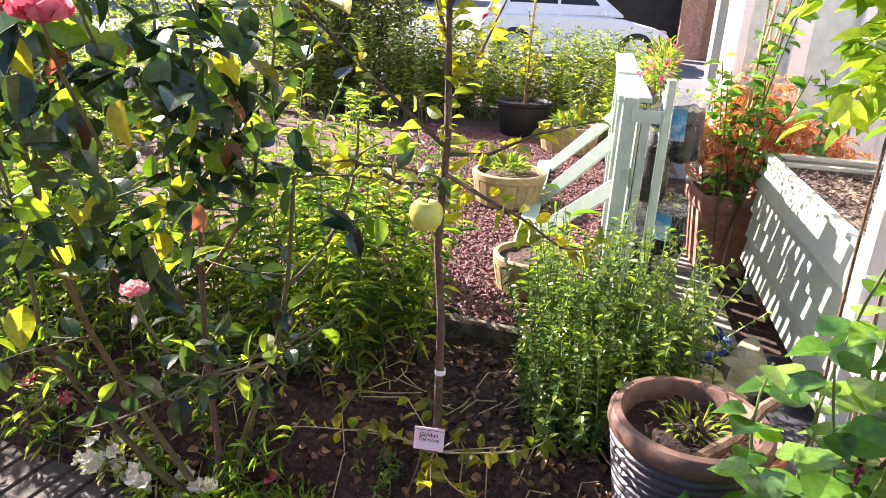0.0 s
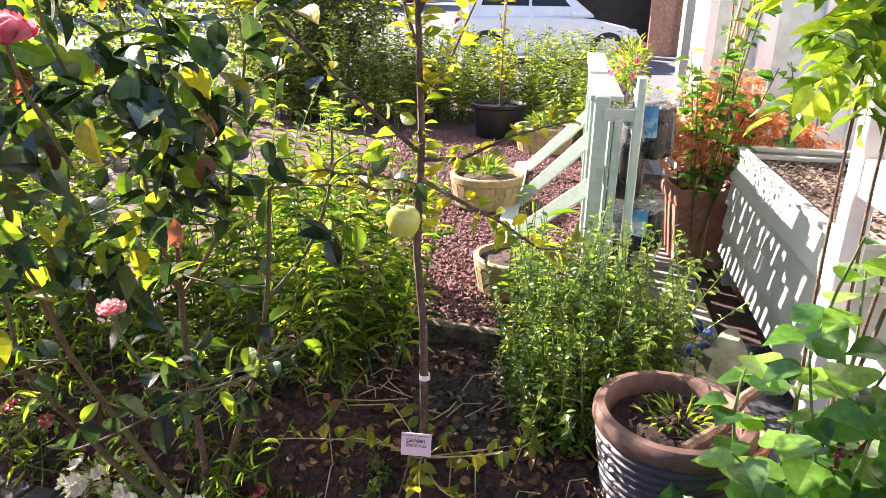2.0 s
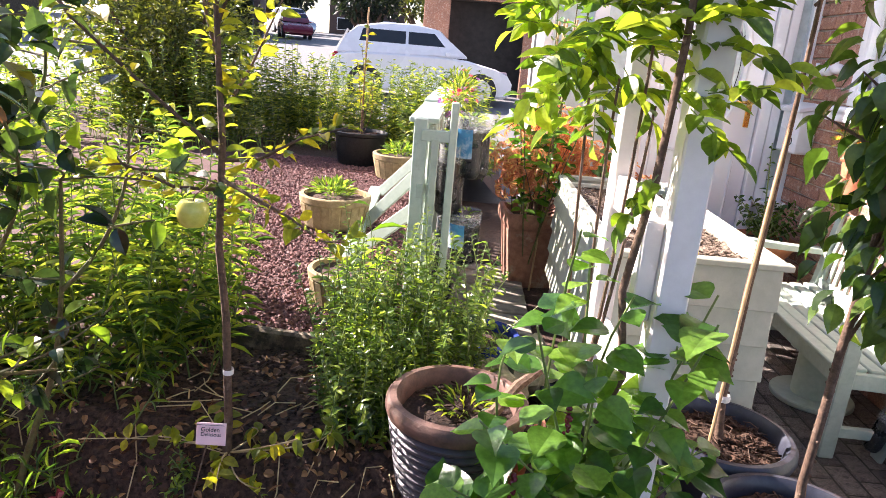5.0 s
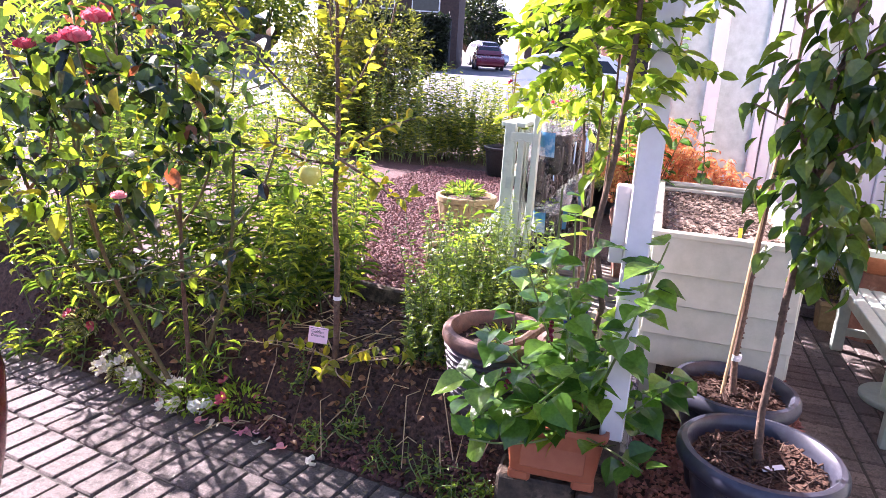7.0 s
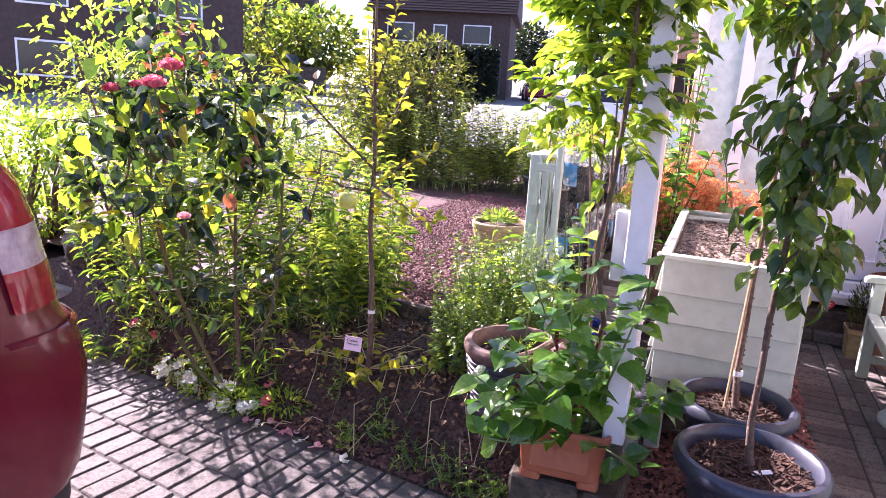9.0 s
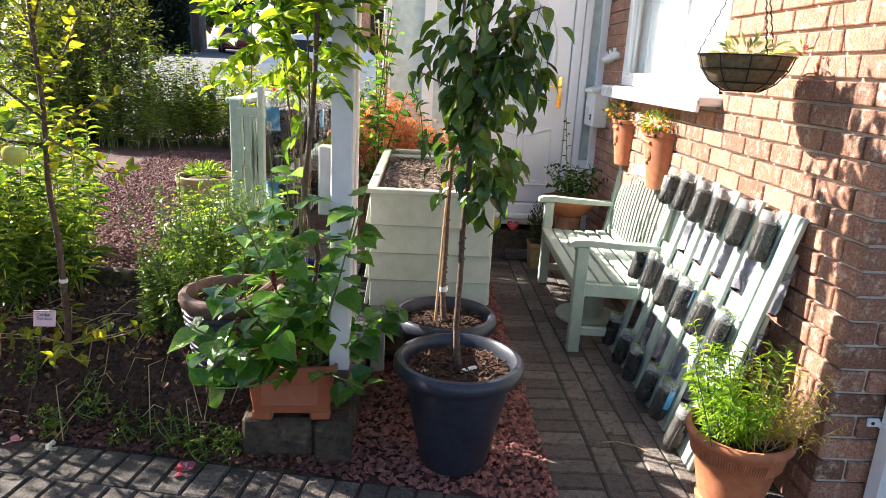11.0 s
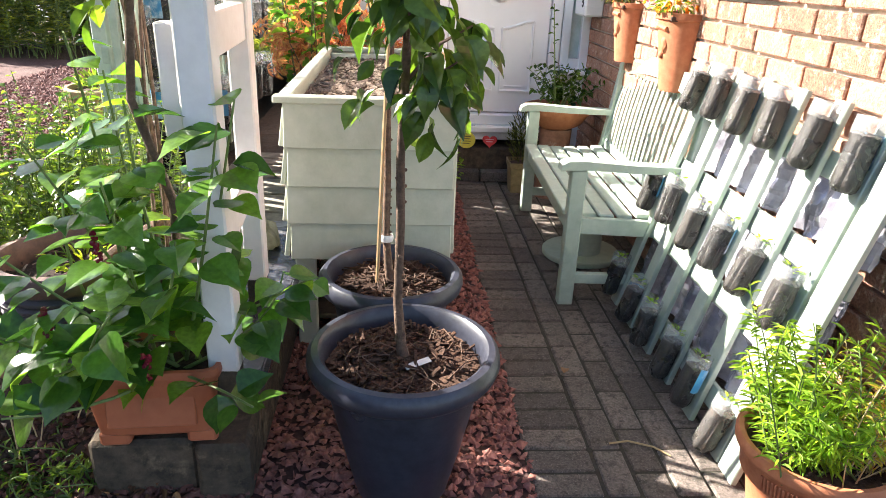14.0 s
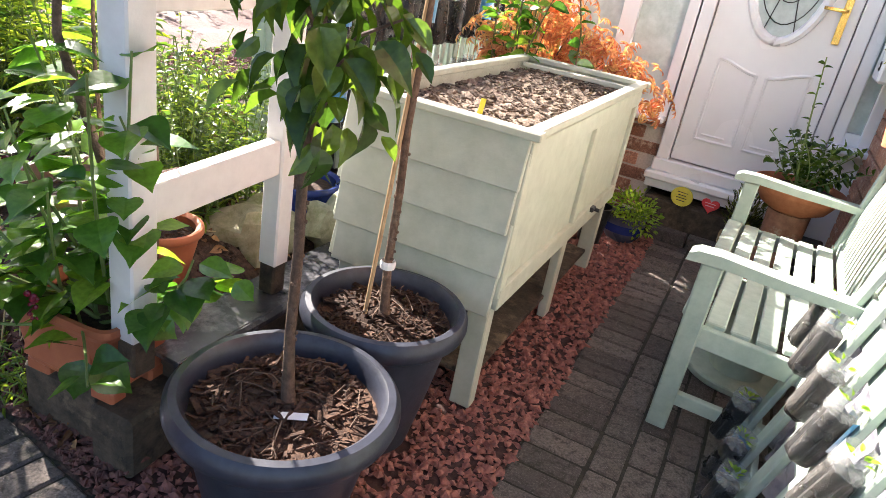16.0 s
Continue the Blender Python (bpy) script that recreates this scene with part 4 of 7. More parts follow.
# ---- raised planter box ----
def planter_box():
    t = thing("raised_planter", "pale sage lapped timber planter box on legs", "planter")
    x0, x1, y0, y1, z0, z1 = -0.745, -0.200, 1.02, 2.50, 0.375, 0.905
    n = 4
    h = (z1 - z0) / n
    for i in range(n):
        z = z0 + h * (i + 0.5)
        m = pose(0, 0, 0, -8, 0, 0)
        part("lap_board", Shape().box(((x0 + x1) / 2, y0 - 0.016, z), (x1 - x0 + 0.015 * (1 + i % 2), 0.018, h + 0.030), m, 0.003), M_CREAM, t)
        m = pose(0, 0, 0, 0, 8, 0)
        part("lap_board", Shape().box((x0 - 0.016, (y0 + y1) / 2, z), (0.018, y1 - y0 + 0.02, h + 0.028), m, 0.003), M_CREAM, t)
    part("back_board", Shape().box(((x0 + x1) / 2, y1 + 0.008, (z0 + z1) / 2), (x1 - x0, 0.016, z1 - z0), ch=0.003), M_CREAM, t)
    part("side_panel", Shape().box((x1 - 0.004, (y0 + y1) / 2, (z0 + z1) / 2), (0.014, y1 - y0, z1 - z0), ch=0.003), M_CREAM, t)
    for y in (y0 + 0.02, 1.79, y1 - 0.02):
        part("stile", Shape().box((x1 + 0.010, y, (z0 + z1) / 2), (0.018, 0.05, z1 - z0 - 0.08), ch=0.003), M_CREAM, t)
    for z in (z0 + 0.035, z1 - 0.045):
        part("side_rail", Shape().box((x1 + 0.011, (y0 + y1) / 2, z), (0.020, y1 - y0, 0.07), ch=0.003), M_CREAM, t)
    part("latch", Shape().box((x1 + 0.026, 2.05, z0 + 0.06), (0.02, 0.05, 0.02), ch=0.004).tube([(x1 + .03, 2.05, z0 + .06), (x1 + .055, 2.05, z0 + .06)], 0.008, 8), M_IRON, t, "rusty metal latch")
    rim = 0.045
    for c, s_ in ((((x0 + x1) / 2, y0 - 0.008, z1 + 0.012), (x1 - x0 + 0.09, rim, 0.024)), (((x0 + x1) / 2, y1 + 0.008, z1 + 0.012), (x1 - x0 + 0.09, rim, 0.024)),
                  ((x0 - 0.010, (y0 + y1) / 2, z1 + 0.013), (rim, y1 - y0 - 0.03, 0.024)), ((x1 + 0.012, (y0 + y1) / 2, z1 + 0.013), (rim, y1 - y0 - 0.03, 0.024))):
        part("rim_board", Shape().box(c, s_, ch=0.004), M_CREAM, t)
    for x in (x0 + 0.035, x1 - 0.035):
        for y in (y0 + 0.03, y1 - 0.04):
            part("leg", Shape().box((x, y, 0.20), (0.07, 0.05, 0.40), ch=0.004), M_CREAM, t)
    part("middle_leg", Shape().box((x1 - 0.02, 1.83, 0.20), (0.035, 0.07, 0.40), ch=0.004), M_CREAM, t)
    part("under_shelf", Shape().box(((x0 + x1) / 2, (y0 + y1) / 2, 0.09), (x1 - x0 - 0.05, y1 - y0 - 0.1, 0.02), ch=0.004), M_SLEEPER, t, "dark shelf under the box")
    part("floor_board", Shape().box(((x0 + x1) / 2, (y0 + y1) / 2, z0 + 0.02), (x1 - x0 - 0.03, y1 - y0 - 0.03, 0.03), ch=0.003), M_SLEEPER, t)
    part("compost", Shape().sheet(x0 + 0.005, x1 - 0.012, y0 + 0.002, y1 - 0.002, 40, 90, lambda x, y: 0.868 + 0.016 * noise.noise((x * 14, y * 14, 5)) + 0.012 * noise.noise((x * 45, y * 45, 5))), M_TANMULCH, t, smooth=True)
    s = Shape()
    for _ in range(700):
        m = pose(0, 0, 0, rng.uniform(-30, 30), rng.uniform(-30, 30), rng.uniform(0, 360))
        l = rng.uniform(0.008, 0.035)
        s.box((rng.uniform(x0 + .03, x1 - .04), rng.uniform(y0 + .03, y1 - .03), 0.874 + rng.uniform(0, .014)), (l, l * 0.5, 0.005), m, 0.001)
    part("bark_mulch", s, M_TANMULCH, t)
    part("cross_batten", Shape().box(((x0 + x1) / 2, 2.42, 0.895), (x1 - x0 - 0.02, 0.03, 0.02), ch=0.003), M_CREAM, t)
    s = Shape()
    s.box((-0.42, 1.20, 0.91), (0.016, 0.003, 0.055), pose(0, 0, 0, -15, 6, 20), 0.0005)
    part("yellow_tag", s, M_YELLOWTAG, t, "small yellow plastic plant tag")


planter_box()
# cloches of cut clear bottles along the planter's edge
cl_mesh = Shape().lathe([(0.020, 0.0), (0.024, 0.02), (0.022, 0.05), (0.012, 0.062)], 12).mesh("cloche", M_BOTTLE, True)
for i in range(7):
    single("bottle_cloche", cl_mesh, M_BOTTLE, "small clear plastic cloche on the compost", "cloche", (-0.69, 1.12 + 0.19 * i, 0.872), group="clear cloches")


# ---- bench ----
def bench():
    t = thing("garden_bench", "sage green painted slatted timber bench against the wall", "bench", (0.30, 1.355, 0), rz=-2.0)
    L = 1.29
    seat_z, back_x = 0.405, 0.50
    for y in (0.03, L - 0.03):
        part("front_leg", Shape().box((0.045, y, 0.30), (0.065, 0.055, 0.60), ch=0.005), M_SAGE, t)
        part("rear_leg", Shape().beam((0.455, y, 0.0), (0.475, y, 0.42), 0.06, 0.055, up=(0, 1, 0)).beam((0.475, y, 0.40), (0.545, y, 0.90), 0.055, 0.055, up=(0, 1, 0)), M_SAGE, t)
        s = Shape()
        prof = [(-0.035, 0.598), (-0.03, 0.622), (-0.005, 0.636), (0.06, 0.640), (0.25, 0.628), (0.50, 0.622), (0.50, 0.592), (0.25, 0.596), (0.06, 0.604), (0.0, 0.600)]
        vs = [(x, y - 0.035, z) for x, z in prof] + [(x, y + 0.035, z) for x, z in prof]
        k = len(prof)
        fs = [tuple(range(k)), tuple(range(k, 2 * k))[::-1]] + [(i, i + k, (i + 1) % k + k, (i + 1) % k) for i in range(k)]
        s.add(vs, fs)
        part("armrest", s, M_SAGE, t)
        part("side_rail", Shape().beam((0.05, y, seat_z - 0.045), (0.46, y, seat_z - 0.055), 0.03, 0.07), M_SAGE, t)
        part("stretcher", Shape().beam((0.05, y, 0.12), (0.45, y, 0.12), 0.03, 0.045), M_SAGE, t)
    part("seat_rail", Shape().beam((0.045, 0.03, seat_z - 0.05), (0.045, L - 0.03, seat_z - 0.05), 0.035, 0.075), M_SAGE, t)
    for i in range(6):
        x = 0.035 + i * 0.077
        part("seat_slat", Shape().box((x, L / 2, seat_z - 0.012 * math.sin(i / 5 * math.pi)), (0.062, L - 0.09 if i else L - 0.12, 0.02), ch=0.005), M_SAGE, t)
    # back: curved slats under an arched top rail
    n = 19
    for i in range(n):
        y = 0.085 + (L - 0.17) * i / (n - 1)
        arch = 0.06 * math.sin(math.pi * i / (n - 1))
        pts = []
        for j in range(7):
            u = j / 6
            z = 0.44 + (0.40 + arch * 0.9) * u
            pts.append((0.475 + 0.075 * u + 0.022 * math.sin(u * math.pi) - 0.03 * math.sin(math.pi * u), y, z))
        s = Shape()
        for a, b in zip(pts, pts[1:]):
            s.beam(a, b, 0.030, 0.012, up=(1, 0, 0), ch=0.001)
        part("back_slat", s, M_SAGE, t)
    s = Shape()
    m = 16
    vs, fs = [], []
    for i in range(m + 1):
        y = 0.05 + (L - 0.10) * i / m
        a = 0.06 * math.sin(math.pi * i / m)
        for dx, dz in ((-0.018, -0.05), (0.018, -0.05), (0.026, 0.035), (-0.01, 0.035)):
            vs.append((0.545 + dx, y, 0.875 + dz + a))
    for i in range(m):
        for k in range(4):
            fs.append((4 * i + k, 4 * i + (k + 1) % 4, 4 * i + 4 + (k + 1) % 4, 4 * i + 4 + k))
    fs += [(0, 1, 2, 3), (4 * m + 3, 4 * m + 2, 4 * m + 1, 4 * m)]
    part("top_rail", s.add(vs, fs), M_SAGE, t)
    part("lower_back_rail", Shape().beam((0.48, 0.04, 0.43), (0.48, L - 0.04, 0.43), 0.03, 0.05), M_SAGE, t)


bench()
sp = thing("cable_drum", "sage painted wooden cable drum under the bench", "cable drum", (0.555, 1.93, 0))
part("base_disc", Shape().lathe([(0, 0), (0.19, 0), (0.195, 0.006), (0.195, 0.022), (0.19, 0.028), (0, 0.028)], 40), M_SAGE, sp)
part("column", Shape().lathe([(0.10, 0.025), (0.098, 0.2), (0.10, 0.30)], 32), M_SAGE, sp, smooth=True)
part("top_disc", Shape().lathe([(0, 0.295), (0.165, 0.295), (0.17, 0.30), (0.17, 0.315), (0.165, 0.32), (0, 0.32)], 40), M_SAGE, sp)


# ---- cut plastic bottles used as planters ----
def bottle_meshes():
    prof = [(0.016, 0.004), (0.036, 0.0), (0.046, 0.010), (0.048, 0.028), (0.047, 0.11), (0.048, 0.2), (0.047, 0.245), (0.046, 0.245), (0.046, 0.03)]
    n = 20
    vs, fs = [], []
    for i, (r, z) in enumerate(prof):
        for k in range(n):
            a = 2 * math.pi * k / n
            q = r * (1 - (0.10 * (1 + math.cos(5 * a)) if z < 0.03 else 0.0))
            vs.append((q * math.cos(a), q * math.sin(a), z))
    for i in range(len(prof) - 1):
        for k in range(n):
            fs.append((i * n + k, i * n + (k + 1) % n, (i + 1) * n + (k + 1) % n, (i + 1) * n + k))
    shell = Shape().add(vs, fs).mesh("bottle_shell", M_BOTTLE, True)
    n = 30
    vs, fs = [], []
    rows = [(0.0, 0.010), (0.030, 0.004), (0.0425, 0.014), (0.0448, 0.032), (0.0445, 0.08), (0.0450, 0.13), (0.0440, 0.17), (0.0430, 0.188), (0.030, 0.193), (0.0, 0.19)]
    for i, (r, z) in enumerate(rows):
        for k in range(n):
            a = 2 * math.pi * k / n
            q = r * (1 - (0.13 * (1 + math.cos(5 * a)) if z < 0.03 else 0.0) - 0.10 * abs(noise.noise((4 * math.cos(a) * 2, 4 * math.sin(a) * 2, z * 9))) - (0.16 if k % 6 == 0 and 0.03 < z < .18 else 0))
            vs.append((q * math.cos(a), q * math.sin(a), z + 0.012 * noise.noise((3 * math.cos(a), 3 * math.sin(a), 8)) * (z > .15)))
    for i in range(len(rows) - 1):
        for k in range(n):
            fs.append((i * n + k, i * n + (k + 1) % n, (i + 1) * n + (k + 1) % n, (i + 1) * n + k))
    soil = Shape().add(vs, fs).mesh("soil_fill", M_BOTTLESOIL, True)
    lab = Shape()
    vs, fs = [], []
    for k in range(9):
        a = -1.0 + 2.0 * k / 8
        vs += [(0.0488 * math.cos(a), 0.0488 * math.sin(a), 0.09), (0.0488 * math.cos(a), 0.0488 * math.sin(a), 0.20)]
    fs = [(2 * k, 2 * k + 2, 2 * k + 3, 2 * k + 1) for k in range(8)]
    return shell, soil, lab.add(vs, fs).mesh("label_band", M_BLUELABEL, True)


M_BOTTLESOIL = mat("soil behind scuffed plastic", (0.003, 0.0025, 0.002), (0.022, 0.016, 0.011), 75, 0.32, 0.8, 120, vary=0.8, big=22, stain=(0.13, 0.105, 0.08), stain_at=0.63)
B_SHELL, B_SOIL, B_LABEL = bottle_meshes()
# whitish ring added for the glare and dust at the bottle's top
B_TOP = Shape().lathe([(0.0482, 0.186), (0.0486, 0.215), (0.0478, 0.246), (0.0468, 0.246), (0.047, 0.20)], 20, wob=0.02).mesh("cut_top", M_BOTTLETOP, True)
g1, g2 = cloud([(0, 0, 0.235, 0.03, 0.03, 0.02)], 12)
B_SPROUT = foliage([(OVAL, g1, g2 * [1, 1, .4] + [0, 0, .7], 0.024, 0.012)]).mesh("seedlings", L_LIME)


def bottle(m, label_turn=None, sprout=False, label="cut clear plastic bottle filled with soil", group="bottle planters"):
    t = thing("bottle_planter", label, "bottle planter", group=group)
    t.matrix_basis = m
    part("shell", B_SHELL, None, t)
    part("soil_fill", B_SOIL, None, t)
    part("cut_top", B_TOP, None, t)
    if label_turn is not None:
        o = part("label_band", B_LABEL, None, t)
        o.matrix_basis = pose(0, 0, 0, 0, 0, label_turn)
    if sprout:
        o = part("seedling_mass", B_SPROUT, None, t)
        o.matrix_basis = pose(0, 0, 0, 0, 0, rng.uniform(0, 360))
    return t


def bottle_rack():
    t = thing("bottle_rack", "sage slatted frame leaning on the brick wall", "rack")
    lean = math.degrees(math.atan2(0.27, 1.06))
    xa = lambda z: 0.575 + 0.27 * z / 1.06
    ys = [0.365 + 0.204 * k for k in range(6)]
    for y in ys:
        part("slat", Shape().beam((xa(0.0), y, 0.0), (xa(1.03), y, 1.03), 0.066, 0.02, up=(-1, 0, 0.25)), M_SAGE, t)
    part("slat", Shape().beam((xa(0.0), ys[0] - 0.085, 0.0), (xa(1.03), ys[0] - 0.095, 1.03), 0.085, 0.02, up=(-1, 0, 0.25)), M_SAGE, t)
    for z in (0.10, 0.36, 0.62, 0.86):
        part("cross_rail", Shape().beam((xa(z) + 0.026, ys[0] - 0.13, z), (xa(z) + 0.026, ys[-1] + 0.05, z), 0.075, 0.02, up=(-1, 0, 0.25)), M_SAGE, t)
    for z in (0.23, 0.49, 0.75):
        s = Shape()
        nu, nv = 90, 12
        vs = []
        for a in range(nu + 1):
            y = ys[0] - 0.11 + (ys[-1] - ys[0] + 0.12) * a / nu
            for b in range(nv + 1):
                zz = z - 0.10 + 0.20 * b / nv
                o = 0.016 * math.sin(y * 70 + 2.5 * noise.noise((y * 5, zz * 6, 1))) + 0.012 * noise.noise((y * 24, zz * 30, 3))
                vs.append((xa(zz) + 0.062 + o * 0.7, y, zz))
        s.add(vs, [(a * (nv + 1) + b, (a + 1) * (nv + 1) + b, (a + 1) * (nv + 1) + b + 1, a * (nv + 1) + b + 1) for a in range(nu) for b in range(nv)])
        part("backing_sheet", s, M_FOIL, t, "crumpled silvery plastic sheet")
    for r, z in enumerate((0.845, 0.435, 0.030)):
        for k, y in enumerate(ys):
            m = pose(xa(z) - 0.050, y + rng.uniform(-.012, .012), z + rng.uniform(-.015, .015), rng.uniform(-4, 4), lean + rng.uniform(-3, 3)) @ pose(0, 0, 0, 0, 0, rng.uniform(0, 72)) @ Matrix.Diagonal((.80, .80, .80, 1))
            bottle(m, rng.choice([250, 300, 20]) if (k + r) % 3 == 0 else None, r > 0)


bottle_rack()


# ---- picket fence with bottles ----
def fence():
    t = thing("picket_fence", "sage green picket fence with braces on the gravel", "fence")
    fx = -1.485
    for y in (1.47, 2.30, 3.15, 4.0):
        part("post", Shape().box((fx, y, 0.78), (0.055, 0.055, 0.98), ch=0.004), M_SAGE, t)
    for k in range(30):
        y = 1.52 + k * 0.083
        part("picket", Shape().box((fx + 0.04 + rng.uniform(-.004, .004), y, 0.74 + rng.uniform(-.01, .01)), (0.014, 0.045, 0.98), ch=0.003), M_SAGE, t)
    for z in (0.46, 0.98):
        part("rail", Shape().beam((fx + 0.012, 1.44, z), (fx + 0.012, 4.03, z), 0.028, 0.06), M_SAGE, t)
    part("top_cap", Shape().box((fx + 0.012, 1.88, 1.262), (0.12, 0.86, 0.022), ch=0.004), M_SAGE, t)
    part("top_cap", Shape().box((fx + 0.012, 2.74, 1.274), (0.12, 0.84, 0.022), ch=0.004), M_SAGE, t)
    part("top_cap", Shape().box((fx + 0.012, 3.60, 1.262), (0.12, 0.86, 0.022), ch=0.004), M_SAGE, t)
    part("end_rail", Shape().box((fx + 0.065, 1.447, 1.205), (0.12, 0.025, 0.045), ch=0.003), M_SAGE, t)
    part("end_picket", Shape().box((fx + 0.062, 1.435, 0.72), (0.03, 0.014, 0.95), ch=0.003), M_SAGE, t)
    part("corner_post", Shape().box((fx + 0.130, 1.45, 0.81), (0.032, 0.045, 1.06), ch=0.004), M_SAGE, t)
    part("base_board", Shape().beam((-1.89, 2.02, gz(-1.9, 2.02) + 0.025), (-1.93, 3.75, gz(-1.9, 3.75) + 0.025), 0.09, 0.03), M_SAGE, t)
    for y, z in ((1.93, 0.82), (2.55, 0.93), (3.3, 0.95)):
        part("brace", Shape().beam((-1.88, y + 0.28, gz(-1.9, y) + 0.05), (fx, y, z), 0.025, 0.07), M_SAGE, t)


fence()
# two large cut water bottles hung on the near end of the fence
for x, y, z, q in ((-1.275, 1.62, 1.02, 1.75), (-1.275, 1.55, 0.66, 1.55)):
    bottle(pose(x, y, z, 2, -3, 25) @ Matrix.Diagonal((q, q, q * .62, 1)), 190, True, "large cut water bottle with blue label on the fence", "large fence bottles")
for r, z in enumerate((0.86, 0.45)):
    for k in range(13):
        y = 1.54 + 0.186 * k
        if r == 1 and k % 4 == 3:
            continue
        m = pose(-1.36 + rng.uniform(-.006, .006), y + .06, z + rng.uniform(-.02, .02), rng.uniform(-3, 3), rng.uniform(-4, 4), rng.uniform(0, 72)) @ Matrix.Diagonal((1.3, 1.3, 1.25, 1))
        bottle(m, rng.choice([200, 260, 330]) if k % 4 == 1 else None, r == 0 and k % 3 == 0, "soil filled clear bottle hung on the picket fence", "fence bottles")


# ---- garden pots on the gravel ----
def half_barrel(x, y, r, h, plant):
    z = gz(x, y)
    t = thing("half_barrel_planter", "round buff stone planter with carved staves", "planter", (x, y, z), rz=20, group="stone planters")
    part("body", Shape().lathe([(0, 0), (r * 0.80, 0), (r * 0.84, 0.008), (r * 0.93, h * 0.4), (r * 0.98, h * 0.78), (r * 1.02, h * 0.80), (r * 1.03, h * 0.97), (r, h), (r * 0.9, h), (r * 0.88, h * 0.8)], 48), M_STONEPOT, t, smooth=True)
    for k in range(22):
        a = 2 * math.pi * k / 22
        c_, s_ = math.cos(a), math.sin(a)
        part("stave", Shape().beam((r * 0.835 * c_, r * 0.835 * s_, 0.012), (r * 0.972 * c_, r * 0.972 * s_, h * 0.76), r * 0.24, 0.012, up=(c_, s_, 0), ch=0.004), M_STONEPOT, t)
    part("compost", Shape().disc(r * 0.9, h * 0.86, 32, lump=0.012), M_SOIL, t)
    if plant:
        p, d = cloud([(-0.02, 0, h + 0.02, r * 0.6, r * 0.6, 0.05)], 160)
        pl = single("low_plant", foliage([(BLADE, p, d * [1, 1, .5] + [0, 0, .6], 0.06, 0.018)]), L_BUSH, "low green leafy plant in a stone planter", "plant", (x, y, z))


half_barrel(-2.07, 2.84, 0.215, 0.20, True)
half_barrel(-1.81, 4.33, 0.235, 0.21, True)
half_barrel(-1.80, 1.72, 0.17, 0.17, False)
z = gz(-2.24, 4.86)
tb = round_pot("black_tub", "wide black plastic tub with a young staked tree", (-2.24, 4.86, z), [(0, 0), (0.19, 0), (0.195, .01), (0.225, 0.26), (0.242, 0.27), (0.245, 0.295), (0.232, 0.30), (0.22, 0.27)], M_IRON, 0.22, 0.26, nchips=40)

sp_ = thing("staked_sapling", "young sapling with yellow leaves tied to a cane", "tree")
part("cane", Shape().tube([(-2.24, 4.86, z + .24), (-2.22, 4.85, z + 1.35)], .008, 7), M_BAMBOO, sp_)
st = shoots(np.tile([[-2.23, 4.85, z + .26]], (5, 1)), [[-2.20, 4.80, z + 1.2], [-2.30, 4.85, z + .9], [-2.12, 4.82, z + .85], [-2.26, 4.80, z + 1.05], [-2.18, 4.9, z + .7]], .06)
part("stem_mass", stem_shape(st, .005, .002), M_BARK, sp_)
p, d, _ = along(st, 14, .35)
L = rng.uniform(.05, .085, len(p))
part("leaf_mass", foliage([(OVAL, p, ring_ways(d, .8), L, L * .55)]), L_APPLE, sp_)

# square terracotta pot with the acer, the blue pot beside the gravel
AC = (-0.86, 2.78)
ac = thing("square_pot", "tall square terracotta pot beside the planter box", "plant pot", (*AC, 0.2), rz=8)
part("body", Shape().lathe([(0, 0), (0.13, 0), (0.135, 0.01), (0.165, 0.36), (0.18, 0.37), (0.19, 0.40), (0.19, 0.44), (0.18, 0.46), (0.16, 0.46), (0.15, 0.40)], 64, square=0.8), M_TERRA_DULL, ac, smooth=True)
part("compost", Shape().disc(0.17, 0.40, 32, lump=0.01), M_SOIL, ac)
bp = thing("blue_bowl_pot", "blue banded glazed bowl pot on red gravel", "plant pot", (-0.165, 3.03, 0))
part("body", Shape().lathe([(0, 0), (0.075, 0), (0.09, 0.015), (0.118, 0.06), (0.122, 0.10), (0.112, 0.135), (0.118, 0.15), (0.108, 0.152), (0.10, 0.12)], 40), M_BLUEBAND, bp, smooth=True)
part("glaze_band", Shape().lathe([(0.1195, 0.062), (0.1235, 0.085), (0.1225, 0.108)], 40), M_BLUEPOT, bp, "deep blue glaze band", smooth=True)
part("compost", Shape().disc(0.105, 0.125, 28, lump=0.01), M_SOIL, bp)
p, d = cloud([(0.02, -0.02, 0.20, 0.15, 0.12, 0.09), (0.08, -0.05, 0.15, 0.12, 0.10, 0.09)], 620)
single("herb_plant", foliage([(OVAL, p, d + [0, 0, .3], rng.uniform(.018, .032, 620), 0.016)]), L_LIME, "bright green small leaved herb in a blue pot", "plant", (-0.165, 3.03, 0))
s = Shape().ball((-0.30, 2.86, 0.20), 0.055, 12, 8, 0.9)
single("black_pot", Shape().lathe([(0, 0), (0.06, 0), (0.085, 0.20), (0.09, 0.21), (0.08, 0.21)], 28), M_IRON, "small black plastic pot beside the planter box", "plant pot", (-0.30, 2.84, 0), smooth=True)
